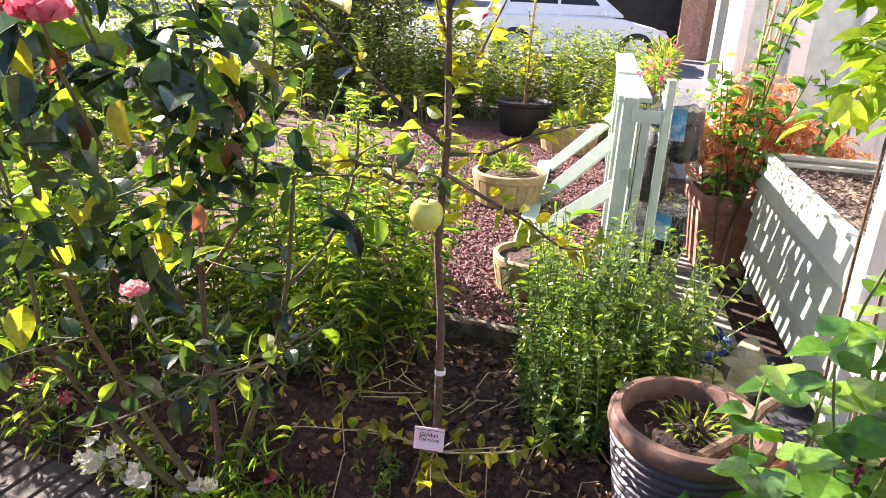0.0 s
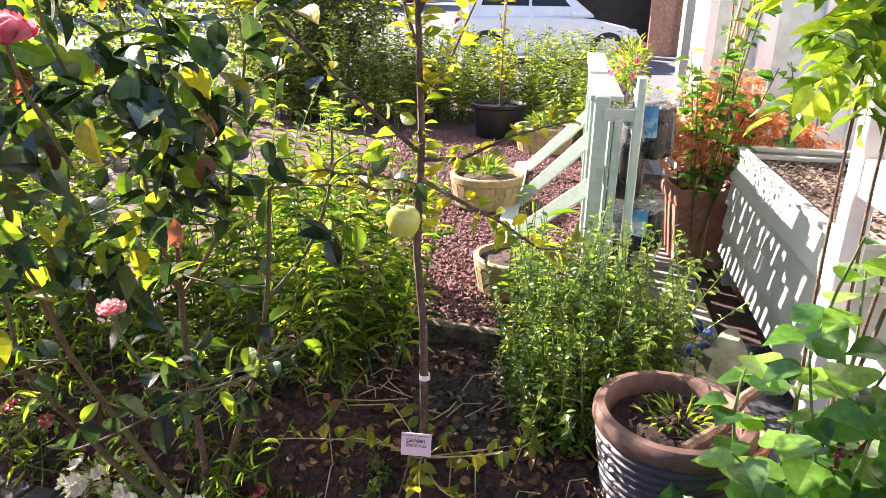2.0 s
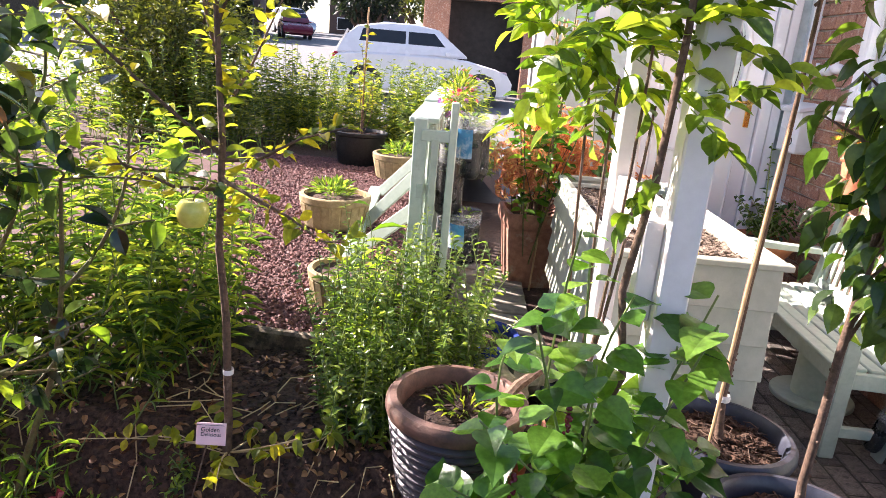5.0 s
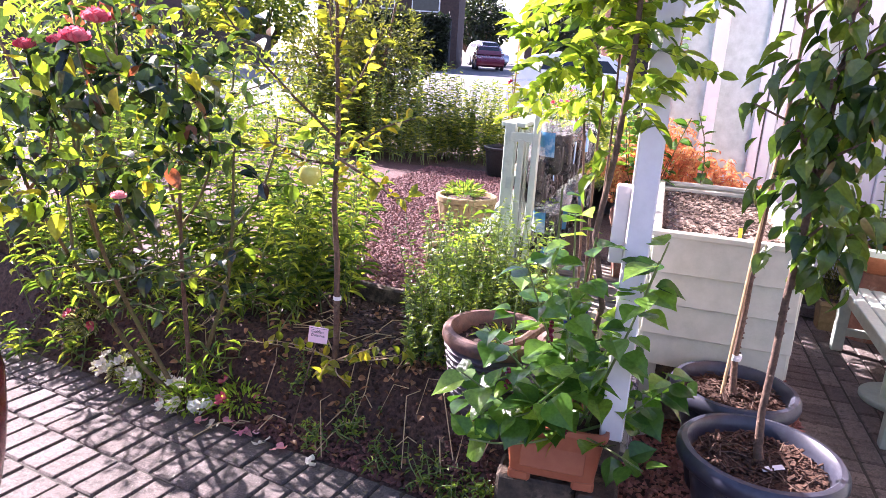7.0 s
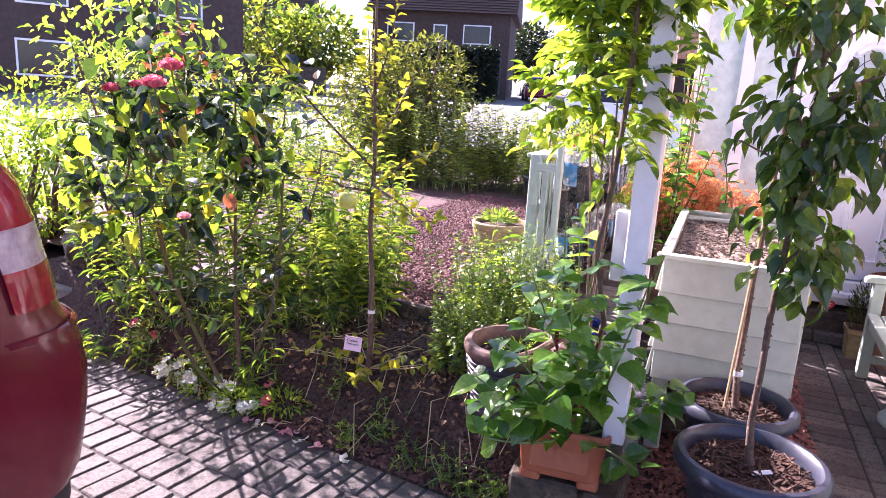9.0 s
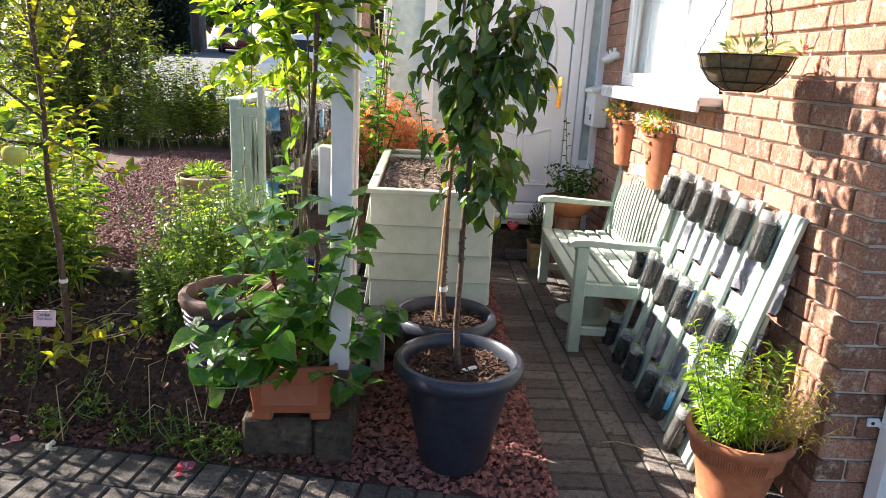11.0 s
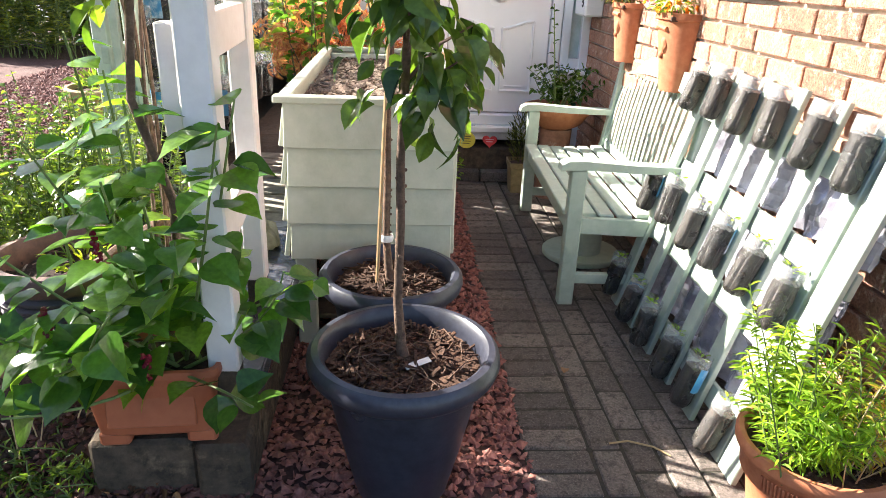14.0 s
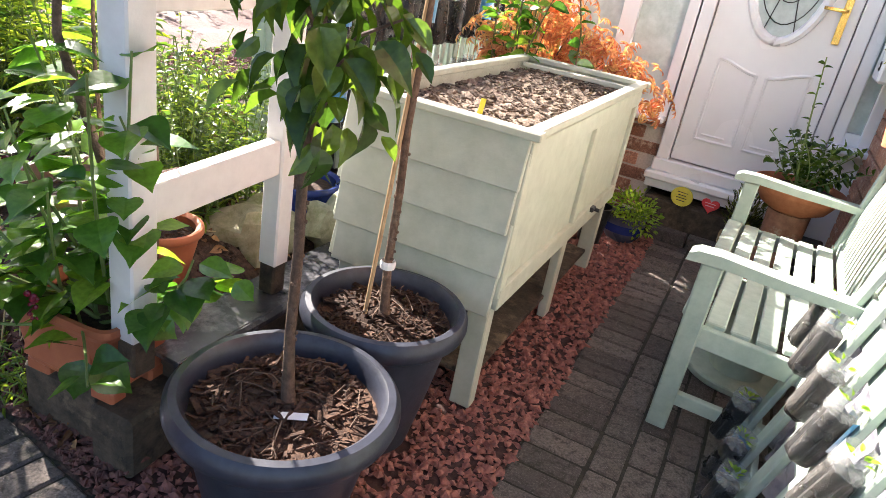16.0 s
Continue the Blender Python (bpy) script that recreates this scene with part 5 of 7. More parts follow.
for nm, lb, m_, x, y, zz in (("yellow_plaque", "small round yellow plaque on the door step", M_PLAQUE_Y, 0.075, DY - 0.14, 0.215), ("red_plaque", "small red heart plaque on the door step", M_PLAQUE_R, 0.235, DY - 0.14, 0.21)):
    sh = Shape()
    n = 24
    if "yellow" in nm:
        ring = [(0.062 * math.cos(a), 0.056 * math.sin(a)) for a in np.linspace(0, 2 * math.pi, n, endpoint=False)]
    else:
        ring = [(0.0037 * 16 * math.sin(a) ** 3 * 0.85, 0.0036 * (13 * math.cos(a) - 5 * math.cos(2 * a) - 2 * math.cos(3 * a) - math.cos(4 * a)) * 0.8) for a in np.linspace(0, 2 * math.pi, n, endpoint=False)]
    vs = [(a, -0.006, b + 0.06) for a, b in ring] + [(a, 0.006, b + 0.06) for a, b in ring]
    sh.add(vs, [tuple(range(n)), tuple(range(n, 2 * n))[::-1]] + [(k, k + n, (k + 1) % n + n, (k + 1) % n) for k in range(n)])
    t = thing(nm, lb, "plaque", (x, y, zz - 0.004), rz=-8)
    part("board", sh, m_, t)
    sh = Shape()
    for q in range(4 if "yellow" in nm else 2):
        sh.box((0.0, -0.0075, 0.085 - q * 0.016 - (0.012 if "red" in nm else 0)), (0.06 - 0.012 * (q % 2), 0.002, 0.004), ch=0.0004)
    part("writing_bars", sh, M_SLEEPER if "yellow" in nm else M_CARD, t)

# pots beyond the bench
cp = thing("pedestal_pot", "wide terracotta bowl on a terracotta stand", "plant pot", (0.60, 2.93, 0))
part("stand", Shape().lathe([(0, 0), (0.11, 0), (0.105, 0.02), (0.095, 0.25), (0.10, 0.44), (0, 0.44)], 36), M_TERRA_DULL, cp, smooth=True)
part("bowl", Shape().lathe([(0.09, 0.44), (0.15, 0.47), (0.19, 0.53), (0.205, 0.545), (0.208, 0.575), (0.195, 0.58), (0.185, 0.55)], 44), M_TERRA, cp, smooth=True)
part("compost", Shape().disc(0.188, 0.545, 32, lump=0.01), M_SOIL, cp)
st_ = shoots(np.tile([[0.60, 2.93, 0.55]], (26, 1)), np.column_stack([0.60 + rng.normal(0, .13, 26), 2.93 + rng.normal(0, .11, 26), rng.uniform(0.66, 0.84, 26)]), .05)
tall = shoots([[0.58, 2.9, 0.55]], [[0.50, 2.85, 1.17]], .06)
pl = thing("rose_plant", "dark leaved rose with one long shoot in a bowl", "plant")
part("stem_mass", stem_shape(tall, .005, .003, shape=stem_shape(st_, .004, .002)), M_STEM, pl)
p, d, u = along(st_, 12, .3)
q, e, _ = along(tall, 16, .2)
part("leaf_mass", foliage([(OVAL, p, ring_ways(d, .8), rng.uniform(.03, .05, len(p)), .026), (OVAL, q, ring_ways(e, .8), .045, .022)]), L_PEAR, pl)
tr2 = thing("small_trough", "buff stone square pot with grey foliage", "plant pot", (0.42, 3.02, 0))
part("body", Shape().lathe([(0, 0), (0.075, 0), (0.085, 0.16), (0.095, 0.17), (0.095, 0.20), (0.085, 0.20), (0.08, 0.17)], 32, square=0.8), M_STONEPOT, tr2)
part("compost", Shape().disc(0.085, 0.18, 20), M_SOIL, tr2)
p, d = cloud([(0.42, 3.02, 0.33, 0.10, 0.09, 0.17)], 420)
single("lavender_plant", foliage([(LANCE, p, d * [.5, .5, .3] + [0, 0, 1], rng.uniform(.03, .05, 420), 0.006)]), L_OLIVE, "grey green lavender in a stone pot", "plant")


# ---- on the wall: mailbox, wall pots, hanging basket ----
mb = thing("mailbox", "white metal mailbox fixed to the brick wall", "mailbox", (WX - 0.065, 3.22, 1.10))
part("body", Shape().box((0, 0, 0.125), (0.12, 0.25, 0.27), ch=0.012), M_UPVC, mb)
part("lid", Shape().box((-0.012, 0, 0.275), (0.145, 0.27, 0.035), pose(0, 0, 0, 0, -14, 0), ch=0.01), M_UPVC, mb)
part("keyhole_mark", Shape().tube([(-0.0625, -0.07 + 0.014 * math.cos(a), 0.065 + 0.02 * math.sin(a)) for a in np.linspace(0.2, 5.9, 14)], 0.003, 5), M_IRON, mb)


def wall_pot(x, y, z0, h, r0, r1, group="wall pots"):
    t = thing("wall_pot", "tall tapered terracotta wall pot with a moulded front", "plant pot", (x, y, z0), group=group)
    n = 28
    vs, fs = [], []
    for u, r in ((0, r0), (0.04, r0 * 1.03), (0.3, r0 + (r1 - r0) * .3), (0.6, r0 + (r1 - r0) * .62), (0.9, r1 * .97), (0.92, r1 * 1.05), (1.0, r1 * 1.06), (1.0, r1 * .9), (0.9, r1 * .86)):
        for k in range(n):
            a = math.pi / 2 + math.pi * k / (n - 1)
            vs.append((r * 0.95 * math.cos(a) + x * 0, r * math.sin(a), h * u))
    for i in range(8):
        for k in range(n - 1):
            fs.append((i * n + k, i * n + k + 1, (i + 1) * n + k + 1, (i + 1) * n + k))
    part("body", Shape().add(vs, fs), M_TERRA, t, smooth=True)
    part("moulding", Shape().ball((-r1 * 0.70, -r1 * .22, h * 0.62), 0.022, 10, 7, 2.0, .3).ball((-r1 * 0.74, -r1 * .1, h * 0.47), 0.016, 10, 7, 1.1).ball((-r1 * 0.66, -r1 * .33, h * 0.76), 0.02, 10, 7, .6).tube([(-r1 * .8, -r1 * .4, h * .8), (-r1 * .9, 0, h * .83), (-r1 * .8, r1 * .4, h * .8)], 0.012, 7), M_TERRA, t, smooth=True)
    part("compost", Shape().box((-r1 * .42, 0, h * 0.93), (r1 * .8, r1 * 1.5, 0.02), ch=0.004), M_SOIL, t)
    return t


def flowers(name, label, blobs, n, petals, size=0.02, leaf=L_BUSH, per=9, nleaf=220):
    t = thing(name, label, "flowers")
    p, d = cloud(blobs, nleaf)
    part("leaf_mass", foliage([(LANCE, p, d + [0, 0, .4], rng.uniform(.02, .04, nleaf), 0.010)]), leaf, t)
    for m_, k in petals:
        p, d = cloud(blobs, k, 0.95)
        p[:, 2] += np.abs(d[:, 2]) * 0.015
        up = unit(d + [-.3, -.3, .9])
        pos = np.repeat(p, per, 0)
        up9 = np.repeat(up, per, 0)
        a = np.tile(np.linspace(0, 2 * math.pi, per, endpoint=False), k)
        x = unit(np.cross(up9, np.tile([[.3, .9, .2]], (len(up9), 1))))
        y = np.cross(up9, x)
        w = x * np.cos(a)[:, None] + y * np.sin(a)[:, None]
        part("bloom_mass", foliage([(PETAL, pos, w + up9 * rng.uniform(.1, .7, (len(w), 1)), size, size * .75, up9)]), m_, t)
    return t


wall_pot(WX - 0.003, 1.80, 0.86, 0.33, 0.085, 0.135)
wall_pot(WX - 0.003, 2.52, 0.90, 0.30, 0.08, 0.12)
flowers("marigolds", "orange and yellow marigolds with pink petunias in a wall pot", [(WX - .08, 1.80, 1.235, .10, .14, .06)], 0, [(F_ORANGE, 16), (F_PINK, 5), (F_WHITE, 5)], 0.017)
flowers("marigolds", "rusty orange marigolds in a wall pot", [(WX - .08, 2.52, 1.25, .09, .12, .06)], 0, [(F_ORANGE, 14)], 0.016, L_OLIVE)
for i in range(3):
    single("wall_ornament", Shape().ball((0, 0, 0), 0.045, 10, 8, 0.7).tube([(-.01, 0, .03), (-.012, 0, .055)], .012, 6), M_UPVC, "small pale oval ornament on the brick wall", "ornament", (WX - 0.03, 2.98 + i * 0.11, 1.62 - 0.012 * i), smooth=True, group="wall ornaments")

hb = thing("hanging_basket", "wire hanging basket lined with coir on chains", "hanging basket", (0.625, 0.455, 1.575))
n = 0.172
part("lining", Shape().lathe([(0.0, -0.125), (0.06, -0.118), (0.11, -0.09), (0.145, -0.045), (0.162, 0.0), (0.15, -0.01), (0.0, -0.015)], 36, wob=0.01), M_COIR, hb, smooth=True)
s = Shape()
for rr, zz in ((0.168, 0.002), (0.150, -0.045), (0.115, -0.092), (0.062, -0.122)):
    s.tube([(rr * math.cos(a), rr * math.sin(a), zz) for a in np.linspace(0, 2 * math.pi, 33)], 0.0028, 5, cap=False)
for k in range(10):
    a = k * 0.628
    s.tube([(rr * math.cos(a), rr * math.sin(a), zz) for rr, zz in ((0.168, 0.002), (0.152, -0.045), (0.117, -0.092), (0.064, -0.123))], 0.0024, 5)
part("wire_frame", s, M_IRON, hb)
for k in range(3):
    a = 0.5 + k * 2.094
    s = Shape()
    m = 26
    for i in range(m):
        u0, u1 = i / m, (i + 1) / m
        f = lambda u: Vector((0.166 * (1 - u) * math.cos(a), 0.166 * (1 - u) * math.sin(a), 0.005 + 0.42 * u))
        s.tube([f(u0), (f(u0) + f(u1)) / 2 + Vector((0.003 * (-1) ** i, 0.003, 0)), f(u1)], 0.0028, 4)
    part("chain", s, M_IRON, hb)
part("bracket", Shape().beam((0, 0, 0.43), (0.245, 0, 0.43), 0.012, 0.012).tube([(0.02, 0, 0.425), (0.12, 0, 0.36), (0.24, 0, 0.25)], 0.005, 6).box((0.242, 0, 0.35), (0.008, 0.03, 0.24), ch=0.002), M_IRON, hb)
p, d = cloud([(0.625, 0.455, 1.59, .12, .12, .03)], 90)
single("basket_plant", foliage([(LANCE, p, d * [1, 1, .5] + [0, 0, .5], rng.uniform(.03, .07, 90), 0.008)]), L_GREY, "sparse straggly plants in a hanging basket", "plant")
flowers("geranium_sprig", "red sprig trailing over a hanging basket", [(0.79, 0.39, 1.60, .02, .02, .03)], 0, [(F_RED, 3)], .010, nleaf=10)

# downpipe on the front of the house
dp = thing("downpipe", "white square plastic downpipe on the brick wall", "downpipe", (1.075, WY0 - 0.045, 0.0), kind="structure")
part("pipe", Shape().box((0, 0, 2.45), (0.065, 0.065, 4.7), ch=0.004), M_UPVC, dp)
for z in (0.475, 2.0):
    part("socket", Shape().box((0, 0, z + 0.075), (0.076, 0.076, 0.075), ch=0.004), M_UPVC, dp)
for z in (0.40, 1.10, 2.4):
    part("clip", Shape().box((0, 0.005, z), (0.08, 0.07, 0.022), ch=0.003).box((-0.055, 0.037, z + .004), (0.04, 0.012, 0.03), ch=0.003), M_UPVC, dp)
    part("screw", Shape().lathe([(0, .003), (.006, .002), (.006, 0)], 8, c=(0, 0, 0)).mesh("screw", M_IRON), M_IRON, dp).matrix_basis = pose(-0.06, 0.030, z + .004, 90)
single("drain_tray", Shape().box((1.085, -0.20, 0.004), (0.26, 0.18, 0.010), pose(0, 0, 0, 0, 0, 6), 0.003), M_UPVC, "thin white drain cover on the pavers", "drain cover")
single("loose_brick", Shape().box((0, 0, 0.0325), (0.215, 0.1025, 0.065), ch=0.006), M_BRICK, "loose red brick lying at the foot of the downpipe", "brick", (1.135, -0.20, 0.011), rz=-4)
single("plastic_tub", Shape().lathe([(0, 0), (0.16, 0), (0.17, 0.01), (0.208, 0.33), (0.226, 0.338), (0.236, 0.352), (0.234, 0.374), (0.222, 0.384), (0.206, 0.378), (0.20, 0.34), (0.165, 0.05), (0, 0.04)], 40), M_TEAL, "round dark teal plastic tub by the house", "tub", (1.555, -0.34, 0), smooth=True)

# rocks and bits on the side soil
single("rock", Shape().ball((-1.13, 1.06, 0.30), 0.15, 16, 11, 0.75, .55), M_ROCK, "mossy sandstone boulder beside the white posts", "rock", smooth=True)
single("rock", Shape().ball((-0.96, 1.30, 0.30), 0.11, 14, 10, 1.1, .6), M_ROCK, "upright grey stone beside the planter box", "rock", smooth=True)
round_pot("blue_pot", "deep blue glazed pot behind the boulder", (-1.17, 1.36, 0.19), pot_profile(0.10, 0.15, 0.24, 0.012, 0.03), M_BLUEPOT, 0.135, 0.20, nchips=0)
for k in range(9):
    single("deck_board", Shape().box((-1.12, 1.75 + 0.14 * k, 0.225), (0.46, 0.12, 0.03), pose(0, 0, 0, 0, 0, rng.uniform(-2, 2)), 0.005), M_GREYWOOD, "weathered grey deck board between fence and planter", "deck board", group="deck boards")
# stone kerb and boulder at the far end of the drive
kb = thing("kerb_stone", "long pale stone kerb at the edge of the bed", "kerb")
part("slab", Shape().box((-4.25, 0.98, 0.12), (0.75, 0.30, 0.24), pose(0, 0, 0, 0, 0, 14), ch=0.02), M_GREYWOOD, kb)
part("slab", Shape().box((-3.80, 1.06, 0.15), (0.34, 0.26, 0.28), pose(0, 0, 0, 0, 0, 20), ch=0.02), M_GREYWOOD, kb)
single("rock", Shape().ball((-4.28, 1.12, 0.42), 0.19, 16, 12, 1.1, .4), M_SLEEPER, "dark rounded stone standing on the kerb", "rock", smooth=True)
wp = thing("plant_label", "white plastic plant label on a stake", "plant label", (-4.2, 1.95, 0.26))
part("stake", Shape().box((0, 0, 0.15), (0.02, 0.012, 0.36), ch=0.002), M_WHITE, wp)
part("plate", Shape().box((0, -0.01, 0.34), (0.15, 0.008, 0.11), ch=0.003), M_WHITE, wp)
part("writing_bars", Shape().box((0, -0.0155, 0.36), (0.11, 0.002, 0.010), ch=.0004).box((0, -0.0155, 0.335), (0.10, 0.002, 0.010), ch=.0004).box((0, -0.0155, 0.31), (0.08, 0.002, 0.010), ch=.0004), M_INK, wp)


# ---- plants of the bed ----
def ground_pts(x, y):
    return np.column_stack([x, y, [gz(a, b) for a, b in zip(x, y)]])


# apple tree
def apple_tree():
    t = thing("apple_tree", "young apple tree with thin trunk and yellowing leaves", "tree")
    X, Y = -1.935, 0.535
    g = gz(X, Y)
    trunk = [(X - 0.01, Y, g - 0.02), (X, Y, g + 0.15), (X - .005, Y, 0.75), (X - .025, Y + .005, 0.95), (X - .012, Y, 1.25), (X - 0.02, Y, 1.45), (X - 0.028, Y, 1.7), (X - 0.03, Y, 2.2)]
    part("trunk", Shape().tube(trunk, [0.0150, 0.0128, 0.0115, 0.0108, 0.0095, 0.008, 0.0065, 0.0035], 9), M_BARK, t, smooth=True)
    br = [[(X - .02, Y, 1.22), (X - .18, Y - .03, 1.36), (X - .36, Y - .06, 1.53), (X - .52, Y - .08, 1.74), (X - .62, Y - .1, 1.95)],
          [(X - .015, Y, 1.20), (X + .10, Y - .05, 1.22), (X + .22, Y - .1, 1.29), (X + .34, Y - .12, 1.33)],
          [(X - .015, Y, 1.15), (X + .10, Y - .1, 1.13), (X + .20, Y - .14, 1.10), (X + .30, Y - .2, 1.06), (X + .36, Y - .22, 1.07)],
          [(X - .01, Y, 1.12), (X - .10, Y - .10, 1.14), (X - .20, Y - .16, 1.20), (X - .30, Y - .2, 1.19)],
          [(X - .012, Y, 1.32), (X + .05, Y + .05, 1.45), (X + .12, Y + .08, 1.62)],
          [(X - .02, Y, 1.45), (X - .08, Y + .06, 1.60), (X - .12, Y + .1, 1.8)],
          [(X - .02, Y, 1.55), (X + .06, Y - .04, 1.72), (X + .10, Y - .05, 1.95)],
          [(X - .36, Y - .06, 1.53), (X - .45, Y, 1.60), (X - .55, Y + .05, 1.62)]]
    twigs = Shape()
    sets_p, sets_d = [], []
    for k, b in enumerate(br):
        part("branch", Shape().tube(b, [0.0062 - 0.0045 * i / (len(b) - 1) for i in range(len(b))], 7), M_BARK, t, smooth=True)
        b = np.array(b)
        st = np.stack([np.interp(np.linspace(0, len(b) - 1, 7), range(len(b)), b[:, i]) for i in range(3)], -1)[None]
        p, d, _ = along(st, 32, .12)
        e = ring_ways(d, .7)
        sets_p.append(p)
        sets_d.append(e * [1, 1, .6] + [0, 0, .15])
    tr_ = np.array(trunk)[3:]
    st = np.stack([np.interp(np.linspace(0, len(tr_) - 1, 7), range(len(tr_)), tr_[:, i]) for i in range(3)], -1)[None]
    p, d, _ = along(st, 60, .05)
    sets_p.append(p)
    sets_d.append(ring_ways(d, .8))
    p, d = np.concatenate(sets_p), np.concatenate(sets_d)
    L = rng.uniform(.030, .062, len(p))
    part("leaf_mass", foliage([(OVAL, p + unit(d) * .012, d, L, L * .52, rng.normal(0, .7, (len(p), 3)) + [0, 0, .8])]), L_APPLE, t)
    # low suckers round the foot
    b0 = np.tile([[X, Y, g + .05]], (13, 1))
    e0 = b0 + np.column_stack([rng.normal(0, .17, 13), rng.normal(-.06, .13, 13), rng.uniform(-.02, .17, 13)])
    st = shoots(b0, e0, .08)
    part("sucker_mass", stem_shape(st, .003, .0015), M_DRYSTEM, t)
    p, d, _ = along(st, 6, .35)
    L = rng.uniform(.035, .06, len(p))
    part("leaf_mass", foliage([(OVAL, p, ring_ways(d, .8), L, L * .6)]), L_APPLE, t)
    part("tree_tape", Shape().lathe([(0.0155, 0), (0.016, 0.008), (0.0155, 0.016)], 14, c=(X, Y, 0.575)), M_TAPE, t)
    a = thing("apple", "ripe yellow green apple hanging from the tree", "fruit", (-1.935, 0.30, 1.112))
    part("fruit", Shape().lathe([(0.0, -0.028), (0.012, -0.033), (0.025, -0.031), (0.034, -0.018), (0.0385, 0.002), (0.036, 0.018), (0.026, 0.030), (0.012, 0.031), (0.003, 0.024), (0, 0.022)], 28), M_APPLE, a, smooth=True)
    part("stalk", Shape().tube([(0, 0, .022), (.003, .006, .04), (.012, .05, .055), (.0, .1, .06)], .0016, 5), M_BARK, a)


apple_tree()
sg = thing("name_sign", "small pale pink card sign on a wire stake", "sign", (-1.912, 0.335, 0.500), rz=4)
card = part("card", Shape().box((0, 0, 0), (0.078, 0.004, 0.060), pose(0, 0, 0, -14), ch=0.0015), M_CARD, sg)
part("card_border", Shape().beam((-.037, -.0035, .028), (.037, -.0035, .028), .0012, .0012).beam((-.037, .0025, -.028), (.037, .0025, -.028), .0012, .0012), M_INK, card)
for txt, dz, sz in (("Golden", 0.016, 0.0165), ("Delicious", -0.001, 0.0145), ("\u2661", -0.019, 0.018)):
    o = part("lettering", text_mesh(txt, sz, M_INK), M_INK, card)
    o.matrix_basis = pose(0, -0.0027 + dz * -math.tan(radians(14)) * -1 * -1, dz, 76)
part("stake", Shape().tube([(-.01, .006, -.02), (-.06, .01, -.22), (-.12, .015, -.46)], .0024, 6), M_BARK, sg)


# rose
def rose():
    t = thing("rose_bush", "tall rose bush with dark glossy leaves and pink blooms", "rose bush")
    B = np.array([-2.62, 0.47, gz(-2.62, .47) - .02])
    main = [[B, B + [.01, .0, .22], B + [.0, -.01, .50], B + [.03, -.05, .80], B + [.08, -.10, 1.10], B + [.12, -.15, 1.45]],
            [B + [-.02, -.02, 0], B + [-.16, -.06, .12], B + [-.26, -.14, .36], B + [-.33, -.25, .66], B + [-.40, -.36, .95], B + [-.42, -.42, 1.20]],
            [B + [-.01, -.03, 0], B + [-.10, -.04, .15], B + [-.20, -.10, .42], B + [-.24, -.20, .72], B + [-.22, -.30, 1.05], B + [-.16, -.38, 1.38]],
            [B + [.02, .01, 0], B + [.09, .03, .28], B + [.20, .02, .55], B + [.30, -.08, .84], B + [.36, -.15, 1.15]]]
    forks = [(0, 3, (-.10, .05, 1.62)), (0, 3, (.34, -.30, 1.30)), (0, 4, (.24, .0, 1.52)), (1, 3, (-.55, -.10, 1.25)), (1, 4, (-.30, -.45, 1.42)), (2, 3, (-.02, -.52, 1.12)), (2, 4, (-.36, -.20, 1.50)), (3, 3, (.48, -.05, 1.28)), (3, 2, (.28, -.46, .78))]
    stems = []
    for st in main:
        st = np.array(st)
        stems.append(np.stack([np.interp(np.linspace(0, len(st) - 1, 10), range(len(st)), st[:, i]) for i in range(3)], -1))
        part("cane", Shape().tube([tuple(p) for p in stems[-1]], [0.0125 - 0.008 * i / 9 for i in range(10)], 8), M_ROSEWOOD if len(stems) > 1 else M_BARK, t, smooth=True)
    for c, k, tip in forks:
        q = shoots([main[c][k]], [B + np.array(tip)], .12, 10)[0]
        stems.append(q)
        part("cane", Shape().tube([tuple(p) for p in q], [0.007 - 0.004 * i / 9 for i in range(10)], 7), M_ROSEWOOD, t, smooth=True)
    tw = []
    for st in stems:
        for k in range(7):
            a = st[rng.integers(4, 10)]
            tw.append(shoots([a], [a + np.array([rng.normal(0, .14), rng.normal(-.02, .14), rng.uniform(-.05, .16)])], .04)[0])
    tw = np.array(tw)
    part("twig_mass", stem_shape(tw, .0035, .002), M_ROSEWOOD, t)
    p, d, _ = along(tw, 4, .15)
    q, e = cloud([(-2.42, .15, 1.33, .27, .24, .36), (-2.65, 0, 1.45, .27, .22, .28), (-2.22, .3, 1.45, .14, .14, .25), (-2.75, .25, 1.66, .25, .25, .22), (-2.95, -.05, 1.22, .24, .18, .28), (-2.75, -.12, 1.0, .2, .12, .16), (-2.42, -.12, 1.36, .16, .14, .16), (-2.55, .16, 1.0, .26, .20, .18)], 600, .2)
    p, d = np.concatenate([q, p]), np.concatenate([e, d])
    # leaves along the ray to the sun are left out to light the apple
    to_sun = np.array(SUN_TO)
    off = p - np.array([-1.935, .30, 1.11])
    clear_way = np.linalg.norm(off - (off @ to_sun)[:, None] * to_sun, axis=1) > .10
    p, d = p[clear_way], d[clear_way]
    way = unit(ring_ways(d, .8) + [0, 0, -.25])
    meshes = []
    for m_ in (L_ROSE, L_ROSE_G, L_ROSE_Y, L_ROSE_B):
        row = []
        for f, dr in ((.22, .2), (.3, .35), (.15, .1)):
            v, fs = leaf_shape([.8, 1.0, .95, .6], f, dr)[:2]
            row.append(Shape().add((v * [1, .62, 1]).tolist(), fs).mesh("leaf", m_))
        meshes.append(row)
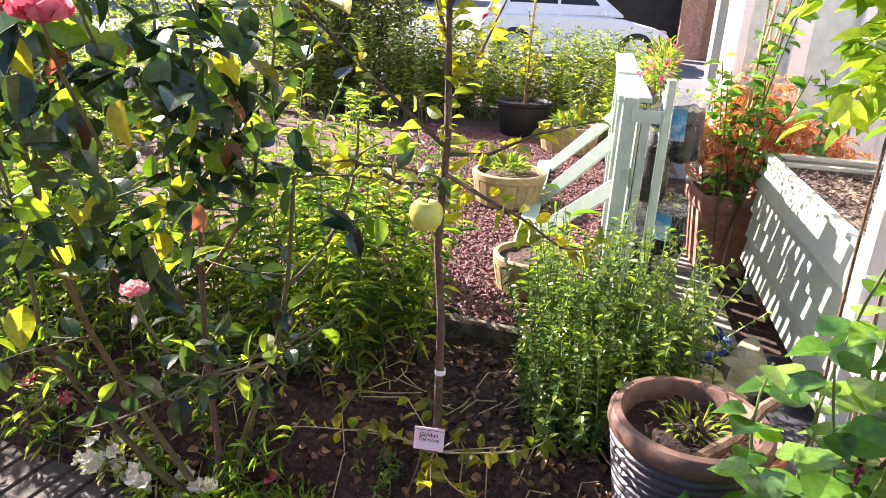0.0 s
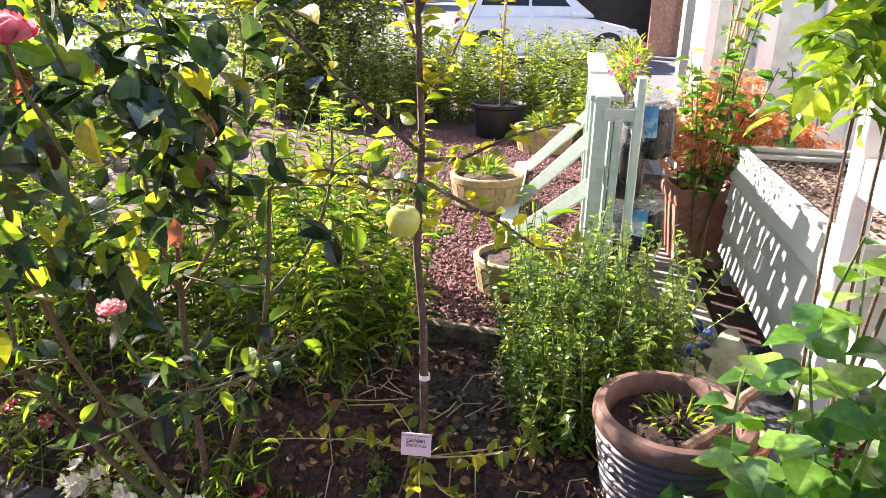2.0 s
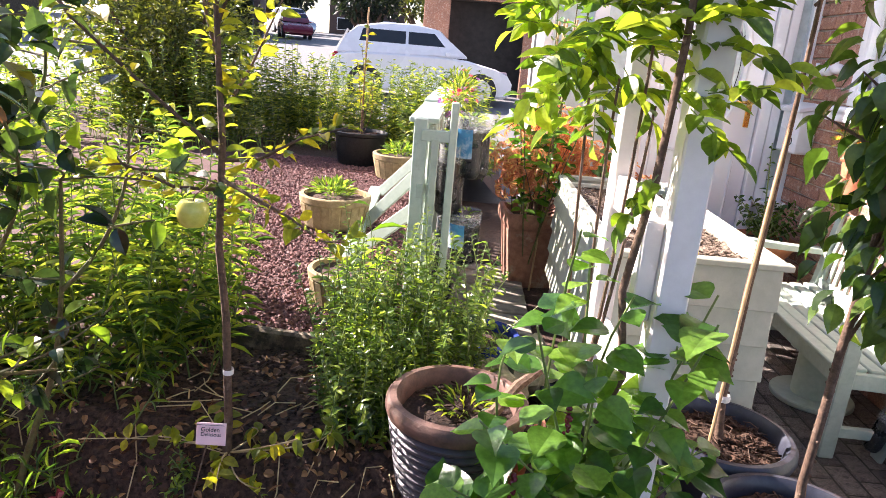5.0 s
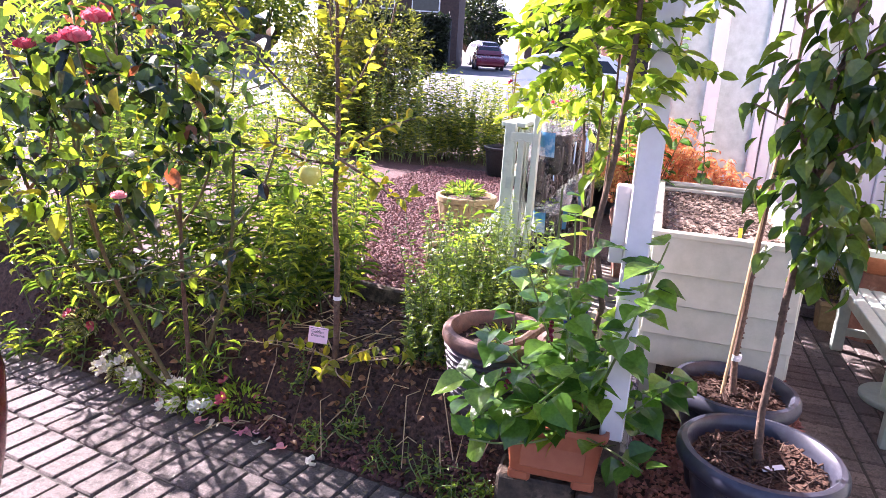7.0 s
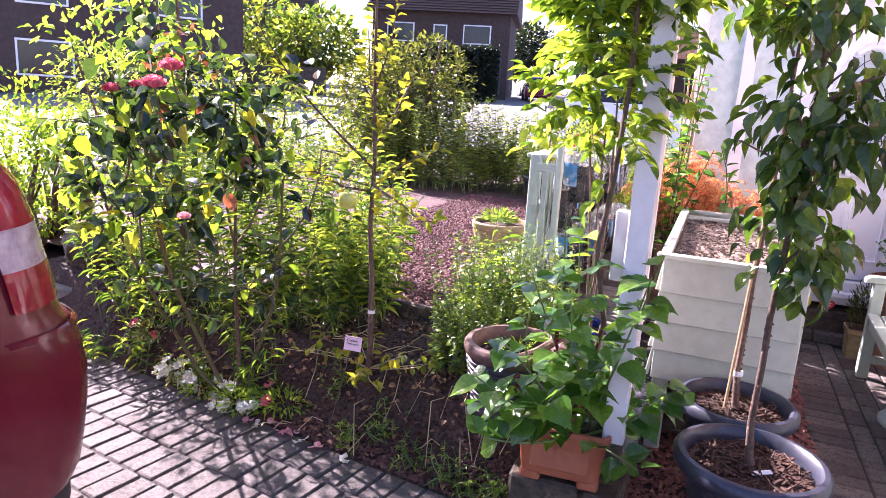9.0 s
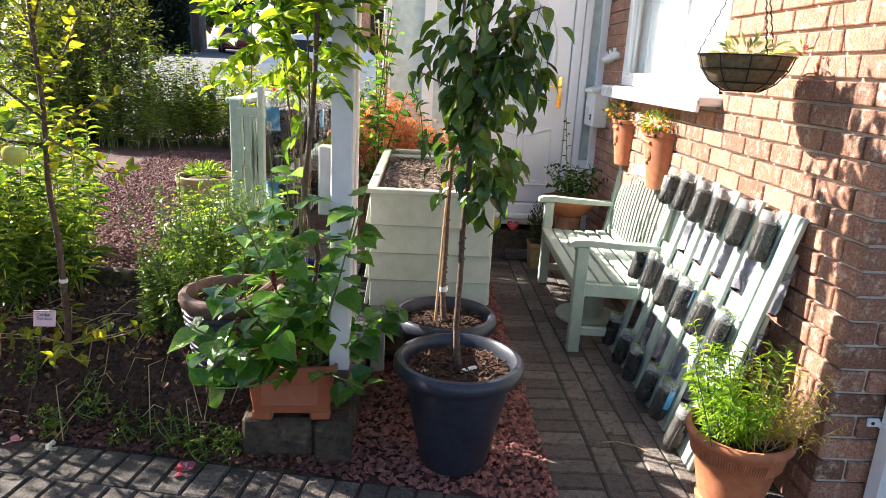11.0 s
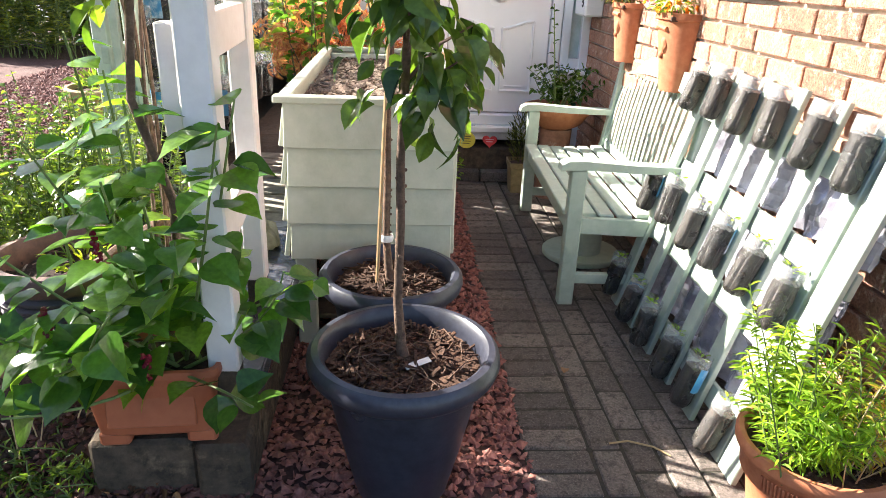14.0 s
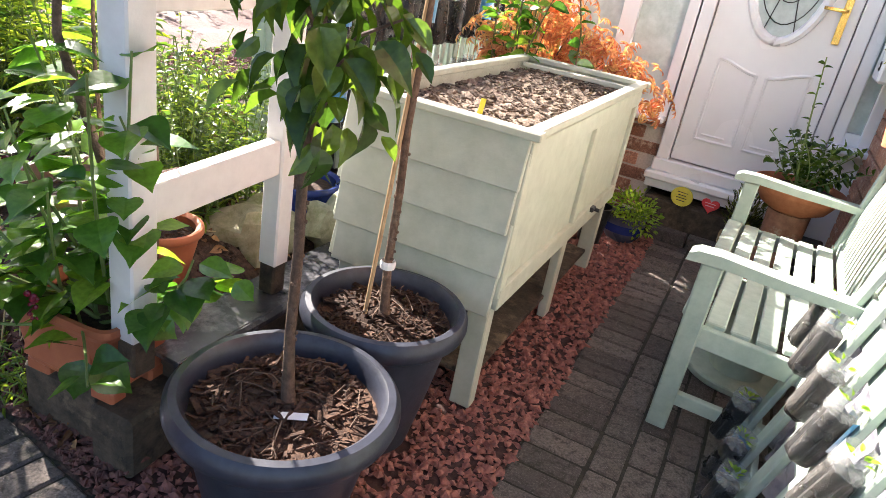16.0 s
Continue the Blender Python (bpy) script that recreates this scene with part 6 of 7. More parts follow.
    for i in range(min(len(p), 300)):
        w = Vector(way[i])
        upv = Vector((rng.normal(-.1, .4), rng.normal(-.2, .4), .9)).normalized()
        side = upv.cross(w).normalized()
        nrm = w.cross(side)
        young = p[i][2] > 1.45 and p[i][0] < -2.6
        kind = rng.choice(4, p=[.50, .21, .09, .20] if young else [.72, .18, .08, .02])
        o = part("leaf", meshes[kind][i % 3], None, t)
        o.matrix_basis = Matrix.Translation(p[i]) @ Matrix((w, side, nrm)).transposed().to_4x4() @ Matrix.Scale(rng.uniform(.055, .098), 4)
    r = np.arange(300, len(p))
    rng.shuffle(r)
    # about a quarter take the brighter green painted as sunlit
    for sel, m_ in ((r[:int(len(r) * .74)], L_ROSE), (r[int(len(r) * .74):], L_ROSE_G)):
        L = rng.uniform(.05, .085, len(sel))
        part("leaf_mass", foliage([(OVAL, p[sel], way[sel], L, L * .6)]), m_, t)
    return stems


rose()


def rose_bloom(loc, r, material, label, tilt=0.0):
    t = thing("rose_bloom", label, "flower", loc)
    pos, way, up = [], [], []
    for ring, (k, lift, q) in enumerate(((5, 1.5, .35), (6, .9, .5), (8, .45, .7))):
        for i in range(k):
            a = 2 * math.pi * i / k + ring * .5
            o = np.array([math.cos(a), math.sin(a), 0])
            pos.append(o * r * .12 * ring)
            way.append(o * 1.0 + [0, 0, lift * 1.4])
            up.append(-o + [0, 0, .6])
    part("petals", foliage([(PETAL, np.array(pos), np.array(way), r * 1.15, r * 1.25, np.array(up))]), material, t, smooth=True)
    part("heart", Shape().ball((0, 0, r * .45), r * .5, 10, 8, 1.1), material, t, smooth=True)
    part("stalk", Shape().tube([(0, 0, 0), (-.01, .03, -.07), (-.05, .14, -.20)], [.003, .003, .0035], 6), M_ROSEWOOD, t, "thin green brown flower stalk", smooth=True)


rose_bloom((-2.335, -0.165, 1.055), 0.022, F_PALE, "pale pink rose bud on a thin cane")
for loc, r in (((-2.31, -0.31, 1.51), .036), ((-2.42, -0.12, 1.57), .038), ((-2.73, -0.10, 1.48), .030), ((-2.60, -0.10, 1.50), .026)):
    rose_bloom(loc, r, F_RED, "deep pink open rose at the top of the bush")


# narrow-leaved perennials behind the rose
def upright_clump(name, label, n, xs, ys, heights, leaf, per, length, width, spread=.16, material=L_NARROW, stem=M_STEM, base=None, start=.12, form=LANCE, mound=None, category="plant"):
    t = thing(name, label, category)
    x, y = rng.uniform(*xs, n), rng.uniform(*ys, n)
    b = ground_pts(x, y) if base is None else np.column_stack([x, y, np.full(n, base)])
    h = rng.uniform(*heights, n)
    tip = b + np.column_stack([rng.normal(0, spread, n), rng.normal(0, spread, n), h])
    st = shoots(b - [0, 0, .01], tip, .06)
    part("stem_mass", stem_shape(st, .0035, .0015, 4), stem, t)
    p, d, u = along(st, per, start)
    L = rng.uniform(*length, len(p)) * (1.1 - .45 * u)
    part("leaf_mass", foliage([(form, p, ring_ways(d, .72), L, rng.uniform(*width, len(p)), d + rng.normal(0, .3, d.shape))]), material, t)
    return st


for xs, ys, n, hs in (((-2.58, -2.12), (.78, 1.22), 40, (.42, .86)), ((-3.2, -2.55), (.85, 1.35), 34, (.4, .85)), ((-3.0, -2.45), (1.3, 1.9), 24, (.5, 0.95)), ((-3.9, -3.25), (.70, 1.3), 46, (.5, 1.12))):
    upright_clump("tall_perennial", "tall clump of bright green narrow leaved perennials", n, xs, ys, hs, None, 40, (.065, .12), (.008, .015), spread=.13)
upright_clump("low_perennial", "low spreading narrow leaved plants under the rose", 34, (-3.3, -2.2), (.55, .95), (.10, .26), None, 12, (.05, .09), (.008, .012), spread=.14)

upright_clump("low_perennial", "leafy spreading plants at the edge of the bed", 60, (-3.7, -2.6), (.46, .90), (.10, .32), None, 14, (.05, .09), (.010, .016), spread=.12)
# rounded evergreen shrub by the ribbed pot
upright_clump("leafy_shrub", "dense bushy shrub with small lance shaped leaves", 150, (-1.70, -1.22), (.82, 1.24), (.24, .60), None, 34, (.030, .052), (.011, .017), spread=.10, material=L_BUSH, form=BLADE)
upright_clump("leafy_shrub", "dense low skirt of small dark leaves beside the pot", 60, (-1.72, -1.45), (.62, .85), (.10, .34), None, 24, (.028, .045), (.012, .017), spread=.07, material=L_BUSH, form=BLADE)
upright_clump("grass_tuft", "tuft of pale strap leaved grass on the gravel", 12, (-1.72, -1.60), (1.45, 1.6), (.32, .5), None, 3, (.14, .22), (.008, .010), spread=.10, material=L_LIME)


# heart-leaved shrub in the orange trough
def trough_shrub():
    t = thing("heart_leaved_shrub", "leafy shrub with large fresh green heart shaped leaves", "shrub")
    B = np.array([-0.985, 0.300, 0.37])
    tips = np.array([(-1.27, .06, .60), (-1.22, .12, .74), (-1.12, .12, .98), (-1.04, .20, 1.18), (-.92, .14, 1.06), (-.84, .10, .78), (-.60, .36, .58), (-.70, .06, .40), (-1.30, .20, .46), (-1.15, .35, .85), (-.95, .0, .66), (-1.08, .0, .52), (-.78, .22, .92), (-1.22, .02, .40), (-.66, .30, .62), (-.74, .12, 1.02), (-.98, .12, .90), (-1.00, .26, 1.10), (-.72, .20, 1.06)])
    st = shoots(np.tile(B, (len(tips), 1)) + rng.normal(0, .03, (len(tips), 3)) * [1.5, .8, .1], tips, .07)
    for q in st:
        part("stem", Shape().tube([tuple(p) for p in q], [.0055 - .003 * i / 6 for i in range(7)], 6), M_STEM, t, smooth=True)
    meshes = []
    for f, dr, cu in ((.14, .16, .1), (.22, .26, .25), (.10, .10, -.2), (.18, .34, 0)):
        fm = leaf_shape([.80, 1.06, 1.08, .92, .62, .24], f, dr, cu)
        v = fm[0] * [1, .80, 1]
        meshes.append(Shape().add(v.tolist(), fm[1]).mesh("leaf", L_HEART))
    p, d, u = along(st, 15, .2)
    w_ = unit(ring_ways(d, .85) * [1, 1, .4] + [-.12, -.25, -.05])
    for i in range(len(p)):
        w = Vector(w_[i])
        upv = Vector((rng.normal(-.3, .25), rng.normal(-.1, .3), 1.0)).normalized()
        side = upv.cross(w).normalized()
        if -1.12 < p[i][0] < -.84 and p[i][1] < .22 and p[i][2] < .46:
            continue
        o = part("leaf", meshes[i % 4], None, t)
        L = rng.uniform(.062, .118)
        o.matrix_basis = Matrix.Translation(Vector(p[i]) + w * .015) @ Matrix((w, side, w.cross(side))).transposed().to_4x4() @ Matrix.Scale(L, 4)
    for x, y, z in ((-1.13, .10, .62), (-.94, .12, .50), (-1.02, .14, .78)):
        s = Shape()
        for k in range(12):
            s.ball((x + rng.normal(0, .006), y + rng.normal(0, .006), z - .006 * k), .008 - .0003 * k, 6, 5)
        part("flower_tassel", s, M_MAROON, t, "dark red hanging flower tassel")


trough_shrub()


# potted pear trees
def pear_tree(px, py, top, blobs, n, cane, group="potted pear trees"):
    t = thing("pear_tree", "slim potted pear tree with glossy drooping leaves", "tree", group=group)
    tr_ = [(px, py, .375), (px - .012, py + .004, .43), (px - .022, py + .008, .55), (px - .018, py + .006, .75), (px - .02, py, .92), (px - .01, py, 1.15), (px, py, 1.5), (px + .01, py, top)]
    part("trunk", Shape().tube(tr_, [.0185, .0140, .0115, .011, .0105, .010, .007, .003], 10), M_BARK, t, smooth=True)
    s = Shape()
    for k in range(26):
        u = .43 + .5 * k / 26
        a = rng.uniform(0, 6.28)
        s.ball((px - .018 + .010 * math.cos(a), py + .006 + .010 * math.sin(a), u), .0045, 6, 5)
    part("knot_mass", s, M_BARK, t)
    p, d = cloud(blobs, n, .35)
    for i in range(0, n, 13):
        z = max(.95, p[i, 2] - .12)
        part("branch", Shape().tube([(px - .01, py, z), tuple((np.array([px - .01, py, z]) + p[i]) / 2 + [0, 0, .02]), tuple(p[i])], [.005, .004, .002], 5), M_BARK, t, smooth=True)
    meshes = []
    for f, dr, cu in ((.3, .3, .1), (.4, .45, .25), (.22, .55, -.1)):
        fm = leaf_shape([.75, 1.0, .98, .7, .3], f, dr, cu)
        meshes.append(Shape().add((fm[0] * [1, .64, 1]).tolist(), fm[1]).mesh("leaf", L_PEAR))
    way = unit(d * [1, 1, .3] + [0, 0, -.9] + rng.normal(0, .35, d.shape))
    for i in range(min(n, 260)):
        w = Vector(way[i])
        upv = (Vector(d[i]) * .8 + Vector((rng.normal(0, .3), rng.normal(0, .3), .6))).normalized()
        side = upv.cross(w).normalized()
        o = part("leaf", meshes[i % 3], None, t)
        o.matrix_basis = Matrix.Translation(p[i]) @ Matrix((w, side, w.cross(side))).transposed().to_4x4() @ Matrix.Scale(rng.uniform(.058, .096), 4)
    if n > 260:
        L = rng.uniform(.05, .08, n - 260)
        part("leaf_mass", foliage([(OVAL, p[260:], way[260:], L, L * .55)]), L_PEAR, t)
    if cane:
        part("cane", Shape().tube([(px - .05, py - .03, .38), (px - .028, py - .012, .9), (px + .0, py + .0, 1.5)], [.006, .006, .005], 8), M_BAMBOO, t, "bamboo support cane", smooth=True)
        part("tie", Shape().lathe([(0.02, 0), (0.022, .012), (0.019, .022)], 12, c=(px - .02, py + .005, .535)), M_TAPE, t)
    else:
        part("paper_tag", Shape().box((px + .03, py - .035, .400), (.07, .02, .002), pose(0, 0, 0, 8, -6, 25), .0006), M_TAPE, t, "white paper tag round the stem")


pear_tree(POT1[0] + .005, POT1[1] + .01, 2.15, [(-.34, .27, 1.20, .17, .17, .24), (-.36, .25, 1.48, .20, .20, .28), (-.36, .28, 1.85, .17, .17, .22), (-.22, .25, 1.55, .15, .15, .22), (-.30, .24, 1.08, .12, .12, .14)], 460, False)
pear_tree(POT2[0] + .005, POT2[1] + .0, 2.35, [(-.44, .74, 1.95, .22, .2, .24), (-.42, .76, 2.25, .2, .2, .2)], 110, True)


# climber on the white post
def climber():
    t = thing("climbing_vine", "yellow green climber with bare twisted stems on the post", "climber")
    B = np.array([-.96, .42, .30])
    tips = np.array([(-.90, .30, 1.45), (-.97, .38, 1.5), (-1.03, .40, 1.45), (-.93, .28, 1.6)])
    st = shoots(np.tile(B, (len(tips), 1)) + rng.normal(0, .035, (len(tips), 3)) * [1, 1, 0], tips, .12, 10)
    for q in st:
        part("stem", Shape().tube([tuple(p) for p in q], [.0062 - .003 * i / 9 for i in range(10)], 7), M_BARK, t, smooth=True)
    part("trunk", Shape().tube([(-.95, .38, .28), (-.92, .33, .6), (-.885, .25, .82), (-.93, .205, 1.05), (-.90, .20, 1.3), (-.885, .205, 1.6), (-.89, .2, 2.1)], [.011, .010, .010, .009, .009, .008, .006], 9), M_BARK, t, smooth=True)
    p, d = cloud([(-1.02, .32, 1.62, .17, .16, .24), (-.98, .34, 1.48, .10, .10, .09), (-.88, .16, 1.55, .10, .09, .28), (-.98, .3, 1.95, .20, .2, .22), (-.72, .42, 1.95, .3, .25, .17), (-1.08, .42, 1.76, .15, .2, .3)], 190, .4)
    w = unit(d * [1, 1, .3] + [0, 0, -.12] + rng.normal(0, .3, d.shape))
    pos, way = [], []
    rach = Shape()
    for i in range(len(p)):
        l = rng.uniform(.10, .16)
        rach.tube([tuple(p[i]), tuple(p[i] + w[i] * l)], [.0016, .001], 4)
        side = np.cross(w[i], [0, 0, 1])
        side /= np.linalg.norm(side) + 1e-6
        for k in range(5):
            for sg_ in (-1, 1):
                pos.append(p[i] + w[i] * l * (.15 + .8 * k / 5))
                way.append(side * sg_ + w[i] * .55)
        pos.append(p[i] + w[i] * l)
        way.append(w[i])
    part("stalk_mass", rach, M_STEM, t)
    L = rng.uniform(.050, .080, len(pos))
    part("leaf_mass", foliage([(OVAL, np.array(pos), np.array(way) + rng.normal(0, .22, (len(pos), 3)), L, L * .46)]), L_WIST, t)


climber()

# plants in the terracotta pot by the wall
n = 46
b = np.column_stack([.60 + rng.normal(0, .045, n), .04 + rng.normal(0, .05, n), np.full(n, .26)])
tip = b + np.column_stack([rng.normal(-.03, .085, n), rng.normal(-.02, .09, n), rng.uniform(.16, .38, n)])
st = shoots(b, tip, .04)
ft = thing("feathery_plant", "bright lime green feathery plant in a terracotta pot", "plant")
part("stem_mass", stem_shape(st, .003, .0015, 4), M_STEM, ft)
p, d, u = along(st, 40, .12)
part("leaf_mass", foliage([(LANCE, p, ring_ways(d, .7), rng.uniform(.028, .048, len(p)), .0055)]), L_LIME, ft)
spk = shoots([[.56, .0, .27], [.58, .05, .27], [.55, .06, .27], [.60, .0, .27]], [[.50, -.02, .66], [.55, .06, .62], [.47, .07, .56], [.57, -.05, .60]], .05)
part("stem_mass", stem_shape(spk, .003, .0015, 5), M_STEM, ft)
p, d, u = along(spk, 26, .3)
part("leaf_mass", foliage([(SCRAP, p, ring_ways(d, .7), .018, .008)]), L_WIST, ft)
n = 60
b = np.column_stack([.725 + rng.normal(0, .03, n), .02 + rng.normal(0, .05, n), np.full(n, .26)])
st = shoots(b, b + np.column_stack([rng.normal(.05, .06, n), rng.normal(-.04, .08, n), rng.uniform(.10, .32, n)]), .03)
dt = thing("dried_plant", "dry straw yellow stems in a terracotta pot", "plant")
part("stem_mass", stem_shape(st, .002, .001, 4), M_DRYSTEM, dt)
p, d, u = along(st, 16, .2)
part("leaf_mass", foliage([(SCRAP, p, ring_ways(d, .7), rng.uniform(.012, .028, len(p)), .005)]), leafy("straw leaves", (.30, .22, .05), (.45, .36, .08), (.40, .42, .10), .4, .6), dt)

# acer
at = thing("acer_tree", "small acer with feathery orange and pink autumn leaves", "tree")
b = np.tile([[AC[0], AC[1], .60]], (16, 1))
blobs = [(-.80, 2.90, 1.10, .30, .26, .20), (-.62, 2.92, .95, .30, .22, .20), (-.98, 2.72, .92, .22, .22, .22), (-.84, 2.70, .85, .22, .18, .14), (-.36, 2.95, .90, .22, .16, .17), (-.18, 2.98, .78, .12, .12, .12)]
p, d = cloud(blobs, 16, .8)
st = shoots(b, p, .06)
for q in st:
    part("branch", stem_shape([q], .007, .002, 6), M_BARK, at)
p, d = cloud(blobs, 900, .4)
a = rng.uniform(0, 6.28, 900)
pos, way, up = np.repeat(p, 5, 0), [], np.repeat(unit(d + [0, 0, .6]), 5, 0)
x = unit(np.cross(up, np.tile([[.2, .9, .3]], (len(up), 1))))
y = np.cross(up, x)
ang = np.tile(np.array([-1.1, -.55, 0, .55, 1.1]), 900) + np.repeat(a, 5)
L = rng.uniform(.035, .06, len(pos))
part("leaf_mass", foliage([(LANCE, pos, x * np.cos(ang)[:, None] + y * np.sin(ang)[:, None] - up * .2, L, L * .24, up)]), L_ACER, at)

# canes and the climbing plant behind the planter box
cn = thing("cane_wigwam", "bamboo canes with a broad leaved climber", "plant support")
for k in range(5):
    a = k * 1.25
    part("cane", Shape().tube([(-.88 + .12 * math.cos(a), 2.72 + .12 * math.sin(a), .2), (-.80 + .05 * math.cos(a + 2), 2.68 + .04 * math.sin(a + 2), 1.75)], .006, 7), M_BAMBOO, cn)
vn = thing("broad_leaved_climber", "green broad leaved climber on bamboo canes", "climber")
st = shoots(np.tile([[-.88, 2.7, .2]], (11, 1)), np.column_stack([-.80 + rng.normal(0, .20, 11), 2.6 + rng.normal(0, .14, 11), rng.uniform(1.2, 1.9, 11)]), .14, 9)
part("stem_mass", stem_shape(st, .006, .003, 6), M_ROSEWOOD, vn)
p, d, u = along(st, 22, .4)
L = rng.uniform(.055, .10, len(p))
part("leaf_mass", foliage([(OVAL, p, ring_ways(d, .85), L, L * .62)]), L_HEART, vn)

# flowers hanging on the far fence
flowers("aster_flowers", "mauve and coral asters above the fence bottles", [(-1.36, 2.1, 1.33, .08, .30, .11), (-1.33, 2.55, 1.32, .07, .2, .10)], 0, [(F_PURPLE, 26), (F_RED, 20)], .014, L_BORDER, 9, 700)

# low flowers along the drive
for x, y, m_, k, lab in ((-2.58, .42, F_WHITE, 20, "cream white bedding flowers at the edge of the bed"), (-3.02, .52, F_WHITE, 20, "cream white flowers with variegated leaves"), (-2.84, .46, F_WHITE, 14, "cream white bedding flowers at the edge of the bed"), (-3.35, .66, F_RED, 5, "small red flowers among variegated leaves"), (-2.33, .44, F_RED, 4, "deep pink pansies among grassy leaves")):
    z = gz(x, y)
    flowers("bedding_flowers", lab, [(x, y, z + .05, .13, .09, .05)], 0, [(m_, k)], .034, L_GREY if x < -2.9 else L_LIME, 6, 240)
upright_clump("grassy_tuft", "small grassy tuft in dark soil", 26, (-2.62, -2.38), (.44, .58), (.08, .2), None, 3, (.07, .12), (.004, .006), spread=.05, material=L_LIME)
for x, y in ((-1.95, .33), (-1.60, .32), (-1.45, .28), (-1.27, .26), (-1.75, .40), (-1.28, .22), (-2.1, .5)):
    upright_clump("weed_clump", "small green weed growing in dark soil", 9, (x - .05, x + .05), (y - .03, y + .04), (.05, .13), None, 12, (.022, .042), (.008, .012), spread=.045, material=L_BUSH)
n = 2800
x, y = rng.uniform(-3.8, -.95, n), np.where(rng.random(n) < .5, rng.uniform(.12, 1.15, n), rng.uniform(.12, .62, n))
keep = y > np.array([bed_edge(a) for a in x]) + .02
x, y = x[keep], y[keep]
p = ground_pts(x, y) + [0, 0, .012]
d = np.column_stack([rng.normal(0, 1, len(x)), rng.normal(0, 1, len(x)), rng.normal(0, .15, len(x))])
tagged(single("leaf_litter", foliage([(OVAL, p, d, rng.uniform(.018, .045, len(x)), rng.uniform(.012, .028, len(x)))]), L_LITTER, "", ""), "fallen brown leaves scattered on the soil", "leaf litter", kind="stuff")
for x, y, m_ in ((-2.40, .335, F_WHITE), (-2.27, .315, F_PINK), (-2.15, .30, F_WHITE), (-2.52, .40, F_WHITE), (-2.22, .34, F_PALE), (-2.06, .29, F_PALE), (-2.34, .38, F_PALE), (-2.60, .36, F_WHITE), (-2.75, .42, F_PALE), (-1.90, .24, F_WHITE), (-2.47, .33, F_PALE), (-1.33, .15, F_PINK), (-1.36, .13, F_RED)):
    q = np.array([[x, y, gz(x, y) + .012]] * 4)
    single("fallen_petals", foliage([(PETAL, q + rng.normal(0, .008, q.shape) * [1, 1, .3], rng.normal(0, 1, (4, 3)) * [1, 1, .15], .035, .03)]), m_, "fallen rose petals on the ground", "petals", group="fallen petals")
s = Shape()
for k in range(70):
    x, y = rng.uniform(-2.9, -1.2), rng.uniform(.35, 1.0)
    a, l = rng.uniform(0, 6.28), rng.uniform(.06, .22)
    z = gz(x, y) + .014
    s.tube([(x, y, z), (x + l * .5 * math.cos(a), y + l * .5 * math.sin(a), max(z, gz(x + l * .5 * math.cos(a), y + l * .5 * math.sin(a)) + .014) + .012), (x + l * math.cos(a + .3), y + l * math.sin(a + .3), gz(x + l * math.cos(a + .3), y + l * math.sin(a + .3)) + .012)], .0022, 5)
tagged(single("dead_twigs", s, M_DRYSTEM, "", ""), "dry dead twigs lying on the soil", "twigs", kind="stuff")
single("fallen_leaf", foliage([(OVAL, [[.215, .80, .012]], [[.4, 1, 0]], .055, .03, [[0, 0, 1]])]), L_LITTER, "single orange brown leaf on the pavers", "leaf")
single("dry_twig", Shape().tube([(.27, .42, .006), (.33, .43, .007), (.40, .40, .008), (.44, .36, .006)], .003, 6), M_DRYSTEM, "thin dry twig on the pavers", "twig")


# ---- border, shrubs and distance ----
for xs, ys, n, hs, m_ in (((-3.3, -1.2), (5.45, 6.5), 290, (.45, .92), L_BORDER), ((-4.9, -3.1), (5.0, 6.4), 260, (.55, 1.12), L_BORDER), ((-1.75, -1.1), (4.6, 5.4), 50, (.25, .6), L_BORDER), ((-6.4, -4.6), (2.6, 5.2), 160, (.3, .9), L_NARROW)):
    upright_clump("border_perennials", "mixed green border plants behind the gravel", n, xs, ys, hs, None, 34, (.055, .115), (.015, .027), spread=.14, material=m_, form=BLADE)


def big_shrub(name, label, foot, blobs, n, material, size, trunk_r=.05, category="shrub", form=OVAL, ratio=.45):
    t = thing(name, label, category)
    foot = Vector(foot)
    s = Shape()
    for bl in blobs:
        c = Vector(bl[:3])
        for k in range(1 if name == "small_tree" else 3):
            e = c + Vector((rng.normal(0, bl[3] * .4), rng.normal(0, bl[4] * .4), rng.normal(0, bl[5] * .3)))
            s.tube([foot + Vector((rng.normal(0, .05), rng.normal(0, .05), -.02)), (foot + e) / 2 + Vector((rng.normal(0, .1), rng.normal(0, .1), -.1)), e], [trunk_r, trunk_r * .6, trunk_r * .2], 7)
    part("trunk", s, M_BARK, t, smooth=True)
    p, d = cloud(blobs, n, .72)
    lump = np.array([noise.noise(Vector(q) * 2.6) for q in p])
    p = p + d * lump[:, None] * .22
    L = rng.uniform(size * .7, size * 1.3, n)
    part("crown", foliage([(form, p, unit(d + rng.normal(0, .6, d.shape)), L, L * ratio)]), material, t)


big_shrub("rounded_shrub", "large rounded olive green evergreen shrub", (-4.35, 5.9, .45), [(-4.4, 5.9, 1.45, .75, .7, .66), (-4.0, 5.8, 1.65, .55, .5, .52), (-4.9, 6.0, 1.5, .6, .6, .6), (-4.4, 5.95, 1.4, .45, .45, .45), (-4.4, 5.7, 1.0, .6, .5, .5)], 9000, L_OLIVE, .062)
